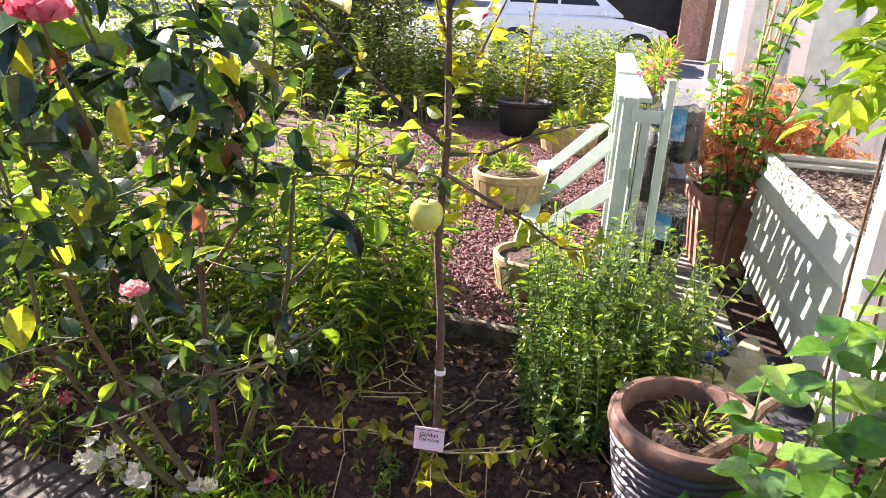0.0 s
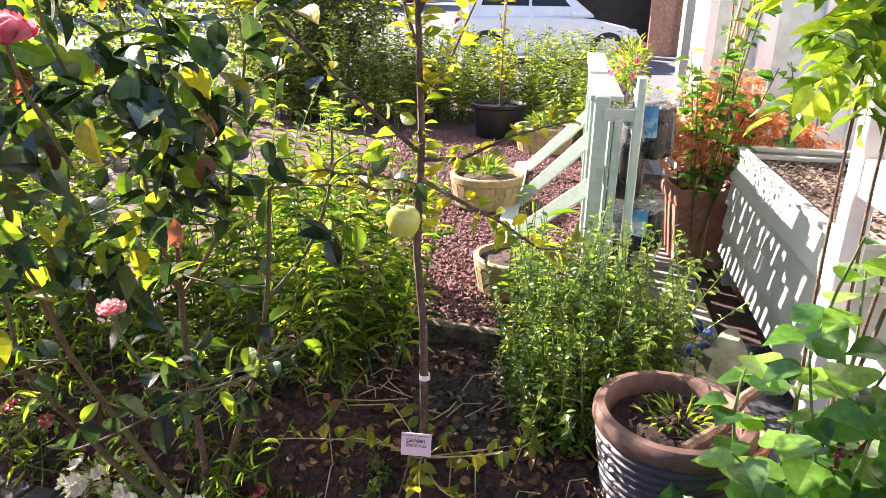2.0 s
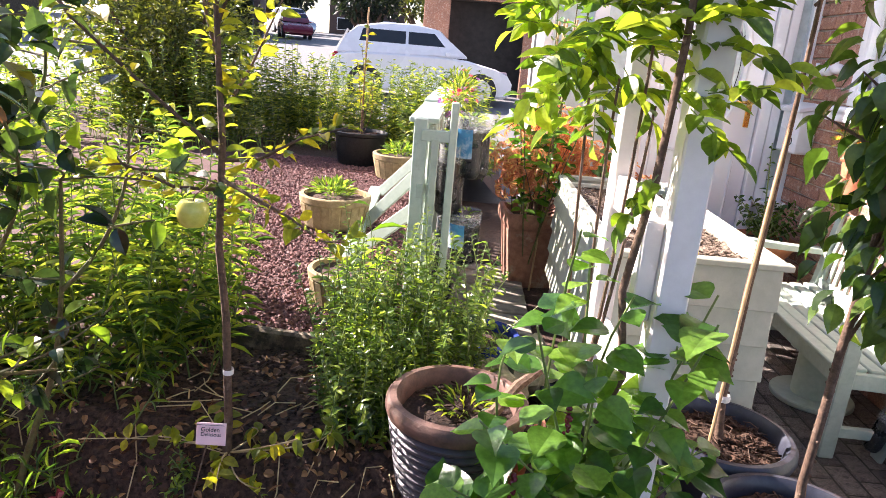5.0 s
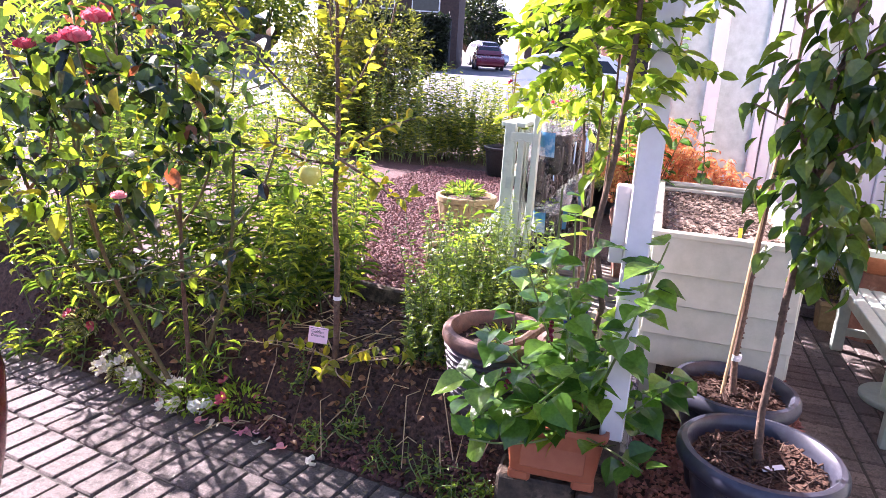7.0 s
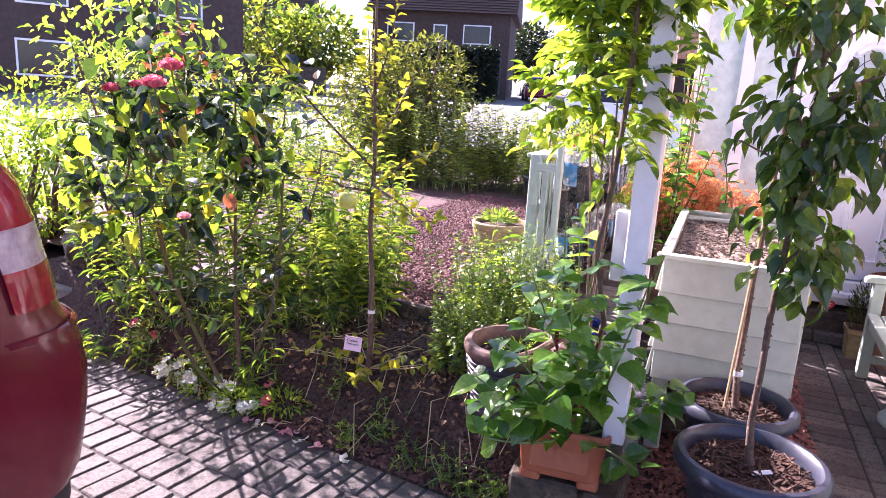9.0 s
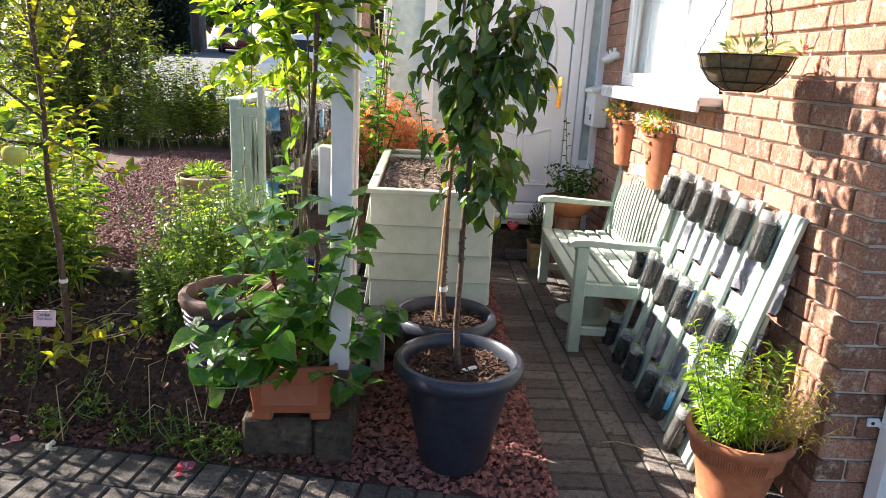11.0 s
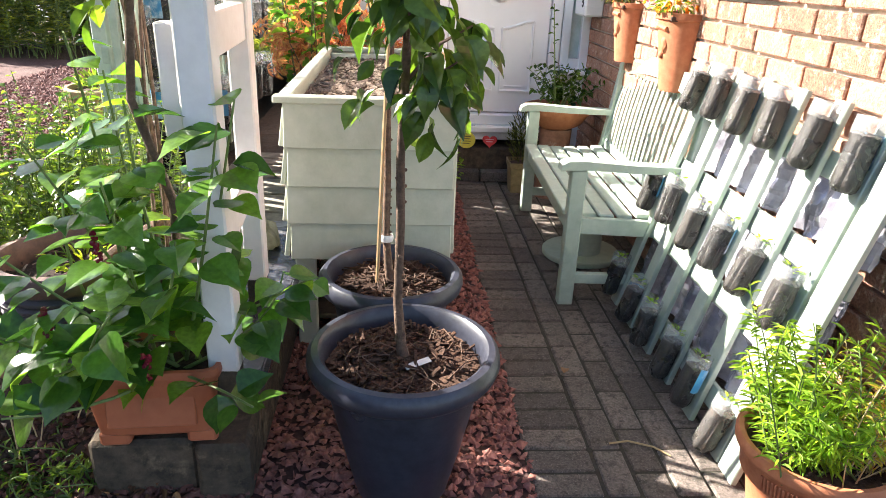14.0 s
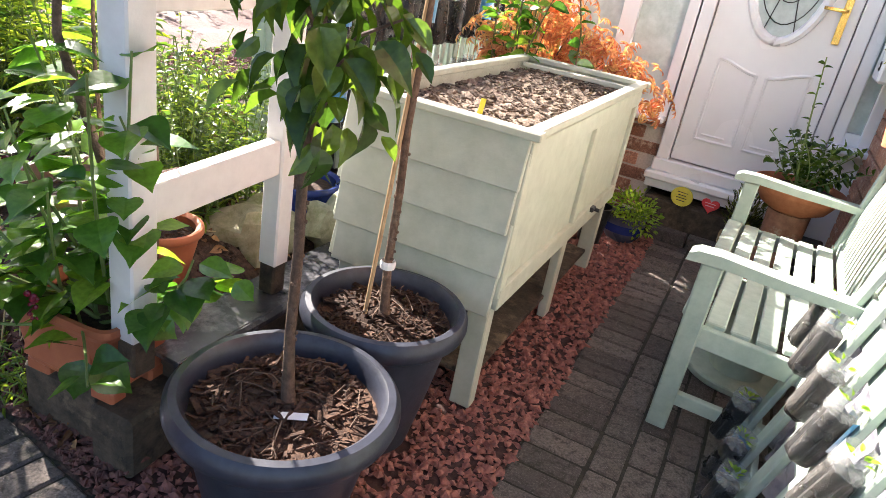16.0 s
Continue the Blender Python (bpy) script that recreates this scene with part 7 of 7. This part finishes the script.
big_shrub("golden_shrub", "yellow green variegated shrub beside the drive", (-5.15, 1.40, .24), [(-5.05, 1.35, .78, .45, .40, .42), (-5.55, 1.6, .95, .5, .45, .5), (-5.0, 1.45, 1.1, .35, .35, .28)], 2600, L_WIST, .055)
big_shrub("small_tree", "small leafy tree at the end of the flower bed", (-3.98, 1.48, gz(-3.98, 1.48) - .02), [(-3.92, 1.36, 1.86, .36, .32, .32), (-3.72, 1.28, 2.42, .46, .42, .36), (-4.25, 1.5, 2.25, .42, .42, .42), (-3.45, 1.1, 2.75, .4, .4, .3), (-4.45, 1.25, 1.75, .35, .35, .28)], 950, L_LIME, .062, .020, category="tree")
big_shrub("back_shrub", "mixed green hedge plants along the street", (-8.2, 6.5, .45), [(-8.0, 6.8, 1.2, 1.2, .7, .7), (-6.4, 6.8, 1.0, 1.1, .6, .6), (-9.6, 6.2, 1.3, 1.2, .8, .8)], 4200, L_BORDER, .08)
rl = thing("garden_wall", "low grey stone garden wall along the street", "wall")
part("coping", Shape().box((-3.9, 8.3, .74), (1.5, .2, .10), ch=.01), M_GREYWOOD, rl)
part("body", Shape().box((-3.9, 8.3, .56), (1.4, .14, .26), ch=.006), M_GREYWOOD, rl)


# ---- vehicles ----
def car(name, label, loc, rz, paint, L, W, H, scale=1.0):
    """A hatchback, nose along +x: body shell, windows, lamps, wheels."""
    t = thing(name, label, "car", loc, rz)
    low = [(-.50, .30), (-.495, .46), (-.47, .56), (-.40, .60), (-.20, .62), (.10, .62), (.24, .60), (.40, .52), (.47, .45), (.50, .34), (.495, .20), (.46, .14), (-.46, .14), (-.495, .20)]
    top = [(-.465, .57), (-.42, .80), (-.36, .93), (-.22, .99), (-.05, 1.0), (.08, .95), (.24, .62)]

    def loft(prof, wf):
        vs, fs = [], []
        rows = ((-1, .88), (-.94, 1.0), (-.5, 1.0), (.5, 1.0), (.94, 1.0), (1, .88))
        for sy, q in rows:
            cx = sum(p[0] for p in prof) / len(prof)
            cz = sum(p[1] for p in prof) / len(prof)
            for x, z in prof:
                w = wf(z)
                vs.append(((cx + (x - cx) * (1 - .06 * (1 - q) * 8 * .12)) * L, sy * W / 2 * w, (cz + (z - cz) * (q if abs(sy) > .95 else 1)) * H))
        k = len(prof)
        for j in range(len(rows) - 1):
            for i in range(k):
                fs.append((j * k + i, j * k + (i + 1) % k, (j + 1) * k + (i + 1) % k, (j + 1) * k + i))
        fs += [tuple(range(k))[::-1], tuple(range((len(rows) - 1) * k, len(rows) * k))]
        return Shape().add(vs, fs)
    part("body", loft(low, lambda z: 1.0 if z > .25 else .97), paint, t, smooth=True)
    part("cabin", loft(top, lambda z: .96 - .22 * max(0, (z - .57) / .43)), paint, t, smooth=True)
    for sy in (-1, 1):
        for x0, x1, x2, x3 in ((-.36, -.10, -.10, -.33), (-.085, .155, .055, -.085)):
            zz = (.645, .645, .90, .90)
            ww = [W / 2 * (.963 - .22 * (z - .57) / .43) * sy for z in zz]
            q = Shape()
            vs = [(x * L, w * 1.004, z * H) for x, w, z in zip((x0, x1, x2, x3), ww, zz)] + [(x * L, w * .985, z * H) for x, w, z in zip((x0, x1, x2, x3), ww, zz)]
            q.add(vs, [(0, 1, 2, 3), (7, 6, 5, 4), (0, 4, 5, 1), (1, 5, 6, 2), (2, 6, 7, 3), (3, 7, 4, 0)])
            part("side_window", q, M_GLASS, t)
        part("door_mirror", Shape().box((.13 * L, sy * W * .52, .66 * H), (.10, .12, .09), ch=.02), paint, t)
        for x in (-.31, .32):
            w = part("wheel", Shape().lathe([(.0, -.09), (.30 * H * .70, -.10), (.225 * H, -.085), (.225 * H, .085), (.30 * H * .70, .10), (0, .09)], 28), M_TYRE, t, smooth=True)
            w.matrix_basis = pose(x * L, sy * (W / 2 - .085), .225 * H, 90)
            part("rim", Shape().lathe([(0, .108), (.15 * H, .108), (.155 * H, .09), (.155 * H, -.09), (.15 * H, -.108), (0, -.108)], 20), M_SILVER, w)
        part("tail_lamp", Shape().box((-.472 * L, sy * W * .455, .52 * H), (.10, .10, .20), ch=.03), M_TAIL, t, "red tail lamp")
        part("headlamp", Shape().box((.445 * L, sy * W * .40, .46 * H), (.16, .22, .10), ch=.035), M_TAILW, t, "clear headlamp")
    part("windscreen", Shape().add([(.225 * L, -W * .40, .64 * H), (.225 * L, W * .40, .64 * H), (.09 * L, W * .36, .94 * H), (.09 * L, -W * .36, .94 * H)], [(0, 1, 2, 3)]), M_GLASS, t)
    part("rear_window", Shape().add([(-.468 * L, -W * .38, .64 * H), (-.468 * L, W * .38, .64 * H), (-.415 * L, W * .34, .88 * H), (-.415 * L, -W * .34, .88 * H)], [(0, 1, 2, 3)]), M_GLASS, t)
    part("rear_bumper", Shape().box((-.488 * L, 0, .27 * H), (.10, W * .94, .20), ch=.04), paint, t)
    part("front_bumper", Shape().box((.485 * L, 0, .25 * H), (.10, W * .92, .18), ch=.04), paint, t)
    return t


car("parked_car", "small white hatchback parked on the street", (-2.35, 13.2, street_z(13.2) - .06), 8, M_WCAR, 3.6, 1.65, 1.50)
car("parked_car", "maroon estate car parked across the road", (-12.4, 42.5, street_z(42.5)), -70, M_MAROON, 4.2, 1.75, 1.55)
car("parked_car", "silver blue car parked further up the road", (-15.0, 52.0, street_z(52.0)), -50, M_SILVER, 4.5, 1.8, 1.9)


def near_car():
    """The rear corner of the car on the drive: rounded shell, wrap-round lamp, bumper."""
    t = thing("red_car", "dusty red hatchback parked on the block paved drive", "car", (-2.34, -0.48, 0))
    W, L = 1.7, 3.9
    prof = [(.26, .05), (.30, .02), (.38, .00), (.50, -.02), (.62, -.025), (.72, -.015), (.77, .0), (.80, .03), (.84, .05), (.92, .06), (1.0, .07), (1.1, .085), (1.2, .11), (1.30, .16), (1.38, .26), (1.45, .44), (1.50, .66), (1.52, 1.0)]
    n = 30
    vs, fs = [], []
    full = [(z, i) for z, i in prof]
    for z, ins in full:
        tum = max(0.0, z - .62) * .15
        ring = []
        r = .26
        x1, x0, y1, y0 = -tum, -W + tum, -ins, -L + ins * .8
        for cx, cy, a0 in ((x1 - r, y1 - r, 0), (x0 + r, y1 - r, 90), (x0 + r, y0 + r, 180), (x1 - r, y0 + r, 270)):
            for k in range(10):
                a = radians(a0 + 10 * k)
                ring.append((cx + r * math.cos(a), cy + r * math.sin(a), z))
        vs += ring
    k = 40
    for i in range(len(full) - 1):
        for j in range(k):
            fs.append((i * k + j, i * k + (j + 1) % k, (i + 1) * k + (j + 1) % k, (i + 1) * k + j))
    fs += [tuple(range(k))[::-1], tuple(range((len(full) - 1) * k, len(full) * k))]
    part("body", Shape().add(vs, fs), M_RED, t, smooth=True)

    def wrap(z0, z1, a0, a1, out, shift):
        q = Shape()
        m = 12
        v, f = [], []
        r = .26 + out
        for z in (z0, (z0 + z1) / 2, z1):
            ins = float(np.interp(z, [p[0] for p in prof], [p[1] for p in prof]))
            tum = max(0.0, z - .62) * .15
            for i in range(m + 1):
                a = radians(a0 + (a1 - a0) * i / m)
                v.append((-tum - .26 + r * math.cos(a), -ins - .26 + r * math.sin(a), z))
        for j in range(2):
            for i in range(m):
                f.append((j * (m + 1) + i, j * (m + 1) + i + 1, (j + 2 - 1) * (m + 1) + i + 1, (j + 1) * (m + 1) + i))
        return q.add(v, f)
    part("tail_lamp", wrap(1.10, 1.34, 0, 75, .012, 0), M_TAIL, t, "red tail lamp lens", smooth=True)
    part("reversing_lamp", wrap(.98, 1.10, 0, 75, .011, 0), M_TAILW, t, "frosted clear lamp lens", smooth=True)
    part("lower_lamp", wrap(.86, .98, 0, 75, .012, 0), M_TAIL, t, "red lower lamp lens", smooth=True)
    part("bumper_crease", wrap(.765, .785, -40, 100, .012, 0), M_RED, t, smooth=True)
    part("bumper_skirt", wrap(.17, .275, -60, 110, -.012, 0), M_TYRE, t, "black plastic bumper skirt", smooth=True)
    for x in (-.10, -W + .10):
        for y in (-.72, -3.2):
            w = part("wheel", Shape().lathe([(0, -.09), (.22, -.10), (.30, -.08), (.30, .08), (.22, .10), (0, .09)], 28), M_TYRE, t, smooth=True)
            w.matrix_basis = pose(x, y, .30, 0, 90)
            part("rim", Shape().lathe([(0, .104), (.19, .104), (.20, .08), (.20, -.08), (.19, -.104), (0, -.104)], 20), M_SILVER, w)
    part("rear_window", Shape().add([(-.35, -.075, 1.04), (-1.35, -.075, 1.04), (-1.25, -.20, 1.36), (-.45, -.20, 1.36)], [(0, 1, 2, 3)]), M_GLASS, t)
    part("side_window", Shape().add([(-.05, -.55, 1.0), (-.05, -2.6, 1.0), (-.145, -2.1, 1.34), (-.145, -.75, 1.34)], [(0, 1, 2, 3)]), M_GLASS, t)


near_car()


# ---- houses and hedges across the street ----
def far_house(name, label, loc, rz, W, D, H, brick, win):
    t = thing(name, label, "house", loc, rz)
    part("wall", Shape().box((0, 0, H / 2), (W, D, H), ch=.01), brick, t)
    s = Shape()
    rv = [(-W / 2 - .4, -D / 2 - .5, H - .1), (W / 2 + .4, -D / 2 - .5, H - .1), (W / 2 + .4, D / 2 + .5, H - .1), (-W / 2 - .4, D / 2 + .5, H - .1), (-W / 2 - .4, 0, H + D * .34), (W / 2 + .4, 0, H + D * .34)]
    roof = part("roof", s.add(rv, [(0, 1, 5, 4), (2, 3, 4, 5), (0, 4, 3), (1, 2, 5), (0, 3, 2, 1)]), M_TILE, t)
    rows = Shape()
    for k in range(14):
        u = k / 14
        y, z = -D / 2 - .5 + (D / 2 + .5) * u, H - .1 + (D * .34 + .1) * u
        rows.beam((-W / 2 - .38, y, z + .03), (W / 2 + .38, y, z + .03), .20, .05)
    part("tile_courses", rows, M_TILE, roof)
    part("chimney", Shape().box((W * .3, .3, H + D * .34 + .2), (.7, .7, 1.3), ch=.02), brick, roof)
    for x, z, w, h in win:
        o = part("window", Shape().box((x, -D / 2 - .01, z), (w, .08, h), ch=.01), M_UPVC, t)
        part("pane", Shape().box((x, -D / 2 - .055, z), (w - .16, .02, h - .16), ch=.004), M_GLASS, o)
    return t


wins = [(-2.6, 4.0, 1.8, 1.2), (2.4, 4.0, 1.8, 1.2), (-2.6, 1.4, 2.0, 1.4), (2.4, 1.4, 2.2, 1.4), (0, 4.0, .9, 1.1)]
far_house("brick_house", "red brick house with white windows across the road", (-19.5, 44, street_z(40)), 14, 9, 8, 5.4, M_FARBRICK, wins)
far_house("brick_house", "red brick house with tiled roof across the road", (-40, 50, street_z(46)), 24, 9, 8, 5.4, M_FARBRICK, wins)
far_house("brick_house", "red brick house at the end of the street", (-14.5, 88, street_z(80)), 5, 9, 8, 5.2, M_FARBRICK, wins)
far_house("brick_house", "red brick house beyond the drive", (-27, 22, street_z(16)), 50, 10, 8, 5.4, M_FARBRICK, wins)
nb = thing("brick_garage", "red brick garage with a dark open doorway", "garage", (0.2, 15.5, street_z(15.5) - .5))
part("wall", Shape().box((1.35, 0, 1.6), (2.4, .3, 3.2), ch=.01).box((-.95, .02, 2.9), (2.3, .26, .6), ch=.01).box((-2.4, 0, 1.6), (.6, .3, 3.2), ch=.01), M_BRICK, nb)
part("pier", Shape().box((-.10, -.22, 1.6), (.5, .3, 3.2), ch=.01), M_BRICK, nb)
# Black boards in the opening stand for the shade inside the garage.
part("doorway", Shape().box((-1.0, .6, 1.3), (2.4, .05, 2.6), ch=.01), M_DARK, nb)
part("ceiling_board", Shape().box((-1.0, .3, 2.62), (2.4, .6, .04), ch=.01), M_DARK, nb)
hg = thing("tall_hedge", "tall dark clipped conifer hedge along the road", "hedge")
# Black filler: the hedge's inner shade is put into its colour.
part("core", Shape().box((-15.7, 36.6, 3.0), (4.9, 1.2, 2.9), pose(0, 0, 0, 0, 0, 12), .2), M_DARK, hg)
p = np.column_stack([rng.uniform(-18.2, -13.2, 5200), np.full(5200, 35.9), rng.uniform(1.2, 4.4, 5200)])
p[:, 1] += (p[:, 0] + 15.7) * math.tan(radians(12)) + rng.normal(0, .15, 5200)
part("leaf_mass", foliage([(OVAL, p, rng.normal(0, 1, p.shape) + [0, -.6, .2], .22, .14)]), L_HEDGE, hg)
for i, (x, y, h, r, m_) in enumerate(((-17.5, 58, 6, 2.2, L_HEDGE), (-11, 62, 5.5, 2.6, L_HEDGE), (-24, 34, 5, 2.6, L_BORDER), (-31, 36, 7, 3.5, L_BORDER), (-20.5, 68, 7, 3, L_OLIVE), (-36, 27, 5.5, 3, L_HEDGE), (-6, 66, 7, 3.2, L_OLIVE))):
    big_shrub("street_tree", "broad leafy tree along the street", (x, y, street_z(y) - .02), [(x, y, street_z(y) + h * .62, r, r, h * .36), (x + r * .5, y, street_z(y) + h * .5, r * .7, r * .7, h * .25), (x - r * .6, y, street_z(y) + h * .52, r * .6, r * .6, h * .25)], 1500, m_, .42, .22, "tree", OVAL, .6)
single("road_fence", Shape().box((-27, 27, .9 + street_z(22)), (14, .08, 1.8), pose(0, 0, 0, 0, 0, 40), .01), M_SLEEPER, "dark stained timber fence along the road", "fence")


# ---- paving ----
def paver_mesh(w, l):
    me = Shape().box((0, 0, -0.03), (w, l, 0.06), ch=0.007).mesh("paver", M_PAVER)
    return me


drive = single("driveway", Shape().sheet(-9, 8, -9, 0.95, 10, 10, lambda x, y: -0.010), M_JOINT, "", "", kind="structure")
path = single("path", Shape().box((0.435, 1.56, -0.012), (0.87, 3.36, 0.012), ch=0.001), M_JOINT, "", "", kind="structure")
P_LONG, P_CROSS = paver_mesh(0.0945, 0.1955), paver_mesh(0.1955, 0.0945)
for j in range(32):
    o = part("paver", P_CROSS, None, path)
    o.matrix_basis = pose(0.102, 0.052 + j * 0.1005, rng.uniform(-.0025, .002), rng.uniform(-.5, .5), rng.uniform(-.5, .5), rng.uniform(-.7, .7))
for i in range(7):
    for j in range(-1, 16):
        y = 0.102 + j * 0.2015 + (0.1 if i % 2 else 0)
        if y - 0.1 < bed_edge(0.256 + i * 0.1008) or y > 3.14:
            continue
        o = part("paver", P_LONG, None, path)
        o.matrix_basis = pose(0.256 + i * 0.1008, y, rng.uniform(-.0025, .002), rng.uniform(-.5, .5), rng.uniform(-.5, .5), rng.uniform(-.7, .7))
for i in range(7):
    x = 0.256 + i * 0.1008
    low = min(0.102 + j * 0.2015 + (0.1 if i % 2 else 0) for j in range(-1, 3) if 0.002 + j * 0.2015 + (0.1 if i % 2 else 0) >= bed_edge(x)) - 0.1035
    gap = low - bed_edge(x) - 0.002
    if gap > 0.025:
        o = part("paver", P_LONG, None, path)
        o.matrix_basis = pose(x, low - gap / 2, 0, rng.uniform(-.5, .5), rng.uniform(-.5, .5), 0) @ Matrix.Diagonal((1, gap / 0.1955, 1, 1))
rest = Shape()
count = 0
turn = pose(0, 0, 0, 0, 0, -math.degrees(math.atan(SKEW)))
drive.matrix_basis = turn
for j in range(44):
    y = -0.102 - j * 0.2015
    for i in range(-64, 34):
        x = 0.05 + i * 0.1008 + (0.05 if j % 2 else 0)
        lift, ra, rb, rc = rng.uniform(-.004, .002), rng.uniform(-.6, .6), rng.uniform(-.6, .6), rng.uniform(-.8, .8)
        if j < 7 and -1.45 < x < 1.35 and count < 298:
            count += 1
            o = part("paver", P_LONG, None, drive)
            o.matrix_basis = pose(x, y, lift, ra, rb, rc)
        elif j < 16 or -3 < x < 2:
            rest.box((x, y, lift - .03), (0.0945, 0.1955, 0.06), pose(0, 0, 0, ra, rb, rc), 0.007)
o = part("paver_field", rest, M_PAVER, drive)
o["kind"] = "stuff"
p = np.column_stack([rng.uniform(-1.6, 1.3, 260), rng.uniform(-.9, -.25, 260), np.zeros(260)])
jt = np.round((p[:, 0] - .1) / .1008) * .1008 + .1
p[:, 0] = jt + rng.normal(0, .004, 260)
tagged(single("joint_moss", foliage([(SCRAP, p, rng.normal(0, .6, p.shape) + [0, 0, 1], rng.uniform(.008, .02, 260), .006)]), L_LIME, "", ""), "tiny grass and moss tufts in paving joints", "moss", kind="stuff")


# ---- bricks ----
BL, BH, BD, J = 0.217, 0.073, 0.1025, 0.011


def brick_mesh(l, d):
    """A rough faced brick."""
    s = Shape().box((0, 0, 0), (d, l, BH), ch=0.004)
    v = np.array([tuple(p) for p in s.v])
    v += np.array([[noise.noise(Vector(p) * 40) * .002 for _ in range(1)] * 3 for p in v])
    s.v = [tuple(p) for p in v]
    return s.mesh("brick", M_BRICK)


B_FULL, B_HALF, B_CORNER = brick_mesh(BL, BD), brick_mesh(BD, BD), brick_mesh(BD, BL)
wall = bpy.data.objects["wall_side"]
front = bpy.data.objects["wall_front"]
more, count = Shape(), 0
for r in range(60):
    z = 0.005 + BH / 2 + r * (BH + J)
    if z > 4.7:
        break
    y = WY0
    first = True
    while y < DY - .03:
        l = BL
        if first and r % 2:
            l = BD
        l = min(l, DY - y)
        at_window = 1.37 < z < 2.56
        if at_window and y < 1.20 < y + l:
            l = max(1.20 - y, .03)
        if at_window and 1.19 < y < 2.83:
            y = 2.842
            l = BL if r % 2 else BD
        yc = y + l / 2
        d = BL if first and r % 2 else BD
        x = WX - .006 + d / 2 + rng.uniform(-.0015, .0015)
        if count < 299 and z < 1.62 and l > .1 and yc < 2.1:
            count += 1
            o = part("brick", B_CORNER if first and r % 2 else B_FULL if l > .2 else B_HALF, None, wall)
            o.matrix_basis = pose(x, yc, z, rng.uniform(-.4, .4), rng.uniform(-.4, .4), rng.choice([0, 180]))
            if l < .2 and l != BD:
                o.scale.y = l / BD
            elif BD < l < BL:
                o.scale.y = l / BL
        else:
            more.box((x, yc, z), (d, l, BH), None, .004)
        y += l + J
        first = False
o = part("brick_courses", more, M_BRICK, wall)
o["kind"] = "stuff"
more, count = Shape(), 0
for r in range(60):
    z = 0.005 + BH / 2 + r * (BH + J)
    if z > 4.7:
        break
    x = WX + (BL + J if r % 2 else BD + J) - .006
    while x < 4.2:
        xc = x + BL / 2
        if z < 1.9 and x < 1.9:
            o = part("brick", B_FULL, None, front)
            o.matrix_basis = pose(xc, WY0 - .006 + BD / 2 + rng.uniform(-.0015, .0015), z, rng.uniform(-.4, .4), rng.uniform(-.4, .4), rng.choice([90, 270]))
        else:
            more.box((xc, WY0 - .006 + BD / 2, z), (BL, BD, BH), None, .004)
        x += BL + J
o = part("brick_courses", more, M_BRICK, front)
o["kind"] = "stuff"
low = bpy.data.objects["wall_door_low"]
for r in range(8):
    z = 0.005 + BH / 2 + r * (BH + J)
    for i in range(5):
        x = -.86 + (.11 if r % 2 else 0) + i * (BL + J)
        if x + BL / 2 > -.13:
            continue
        o = part("brick", B_FULL, None, low)
        o.matrix_basis = pose(x + .05, DY - .006 + BD / 2, z, 0, 0, 90)
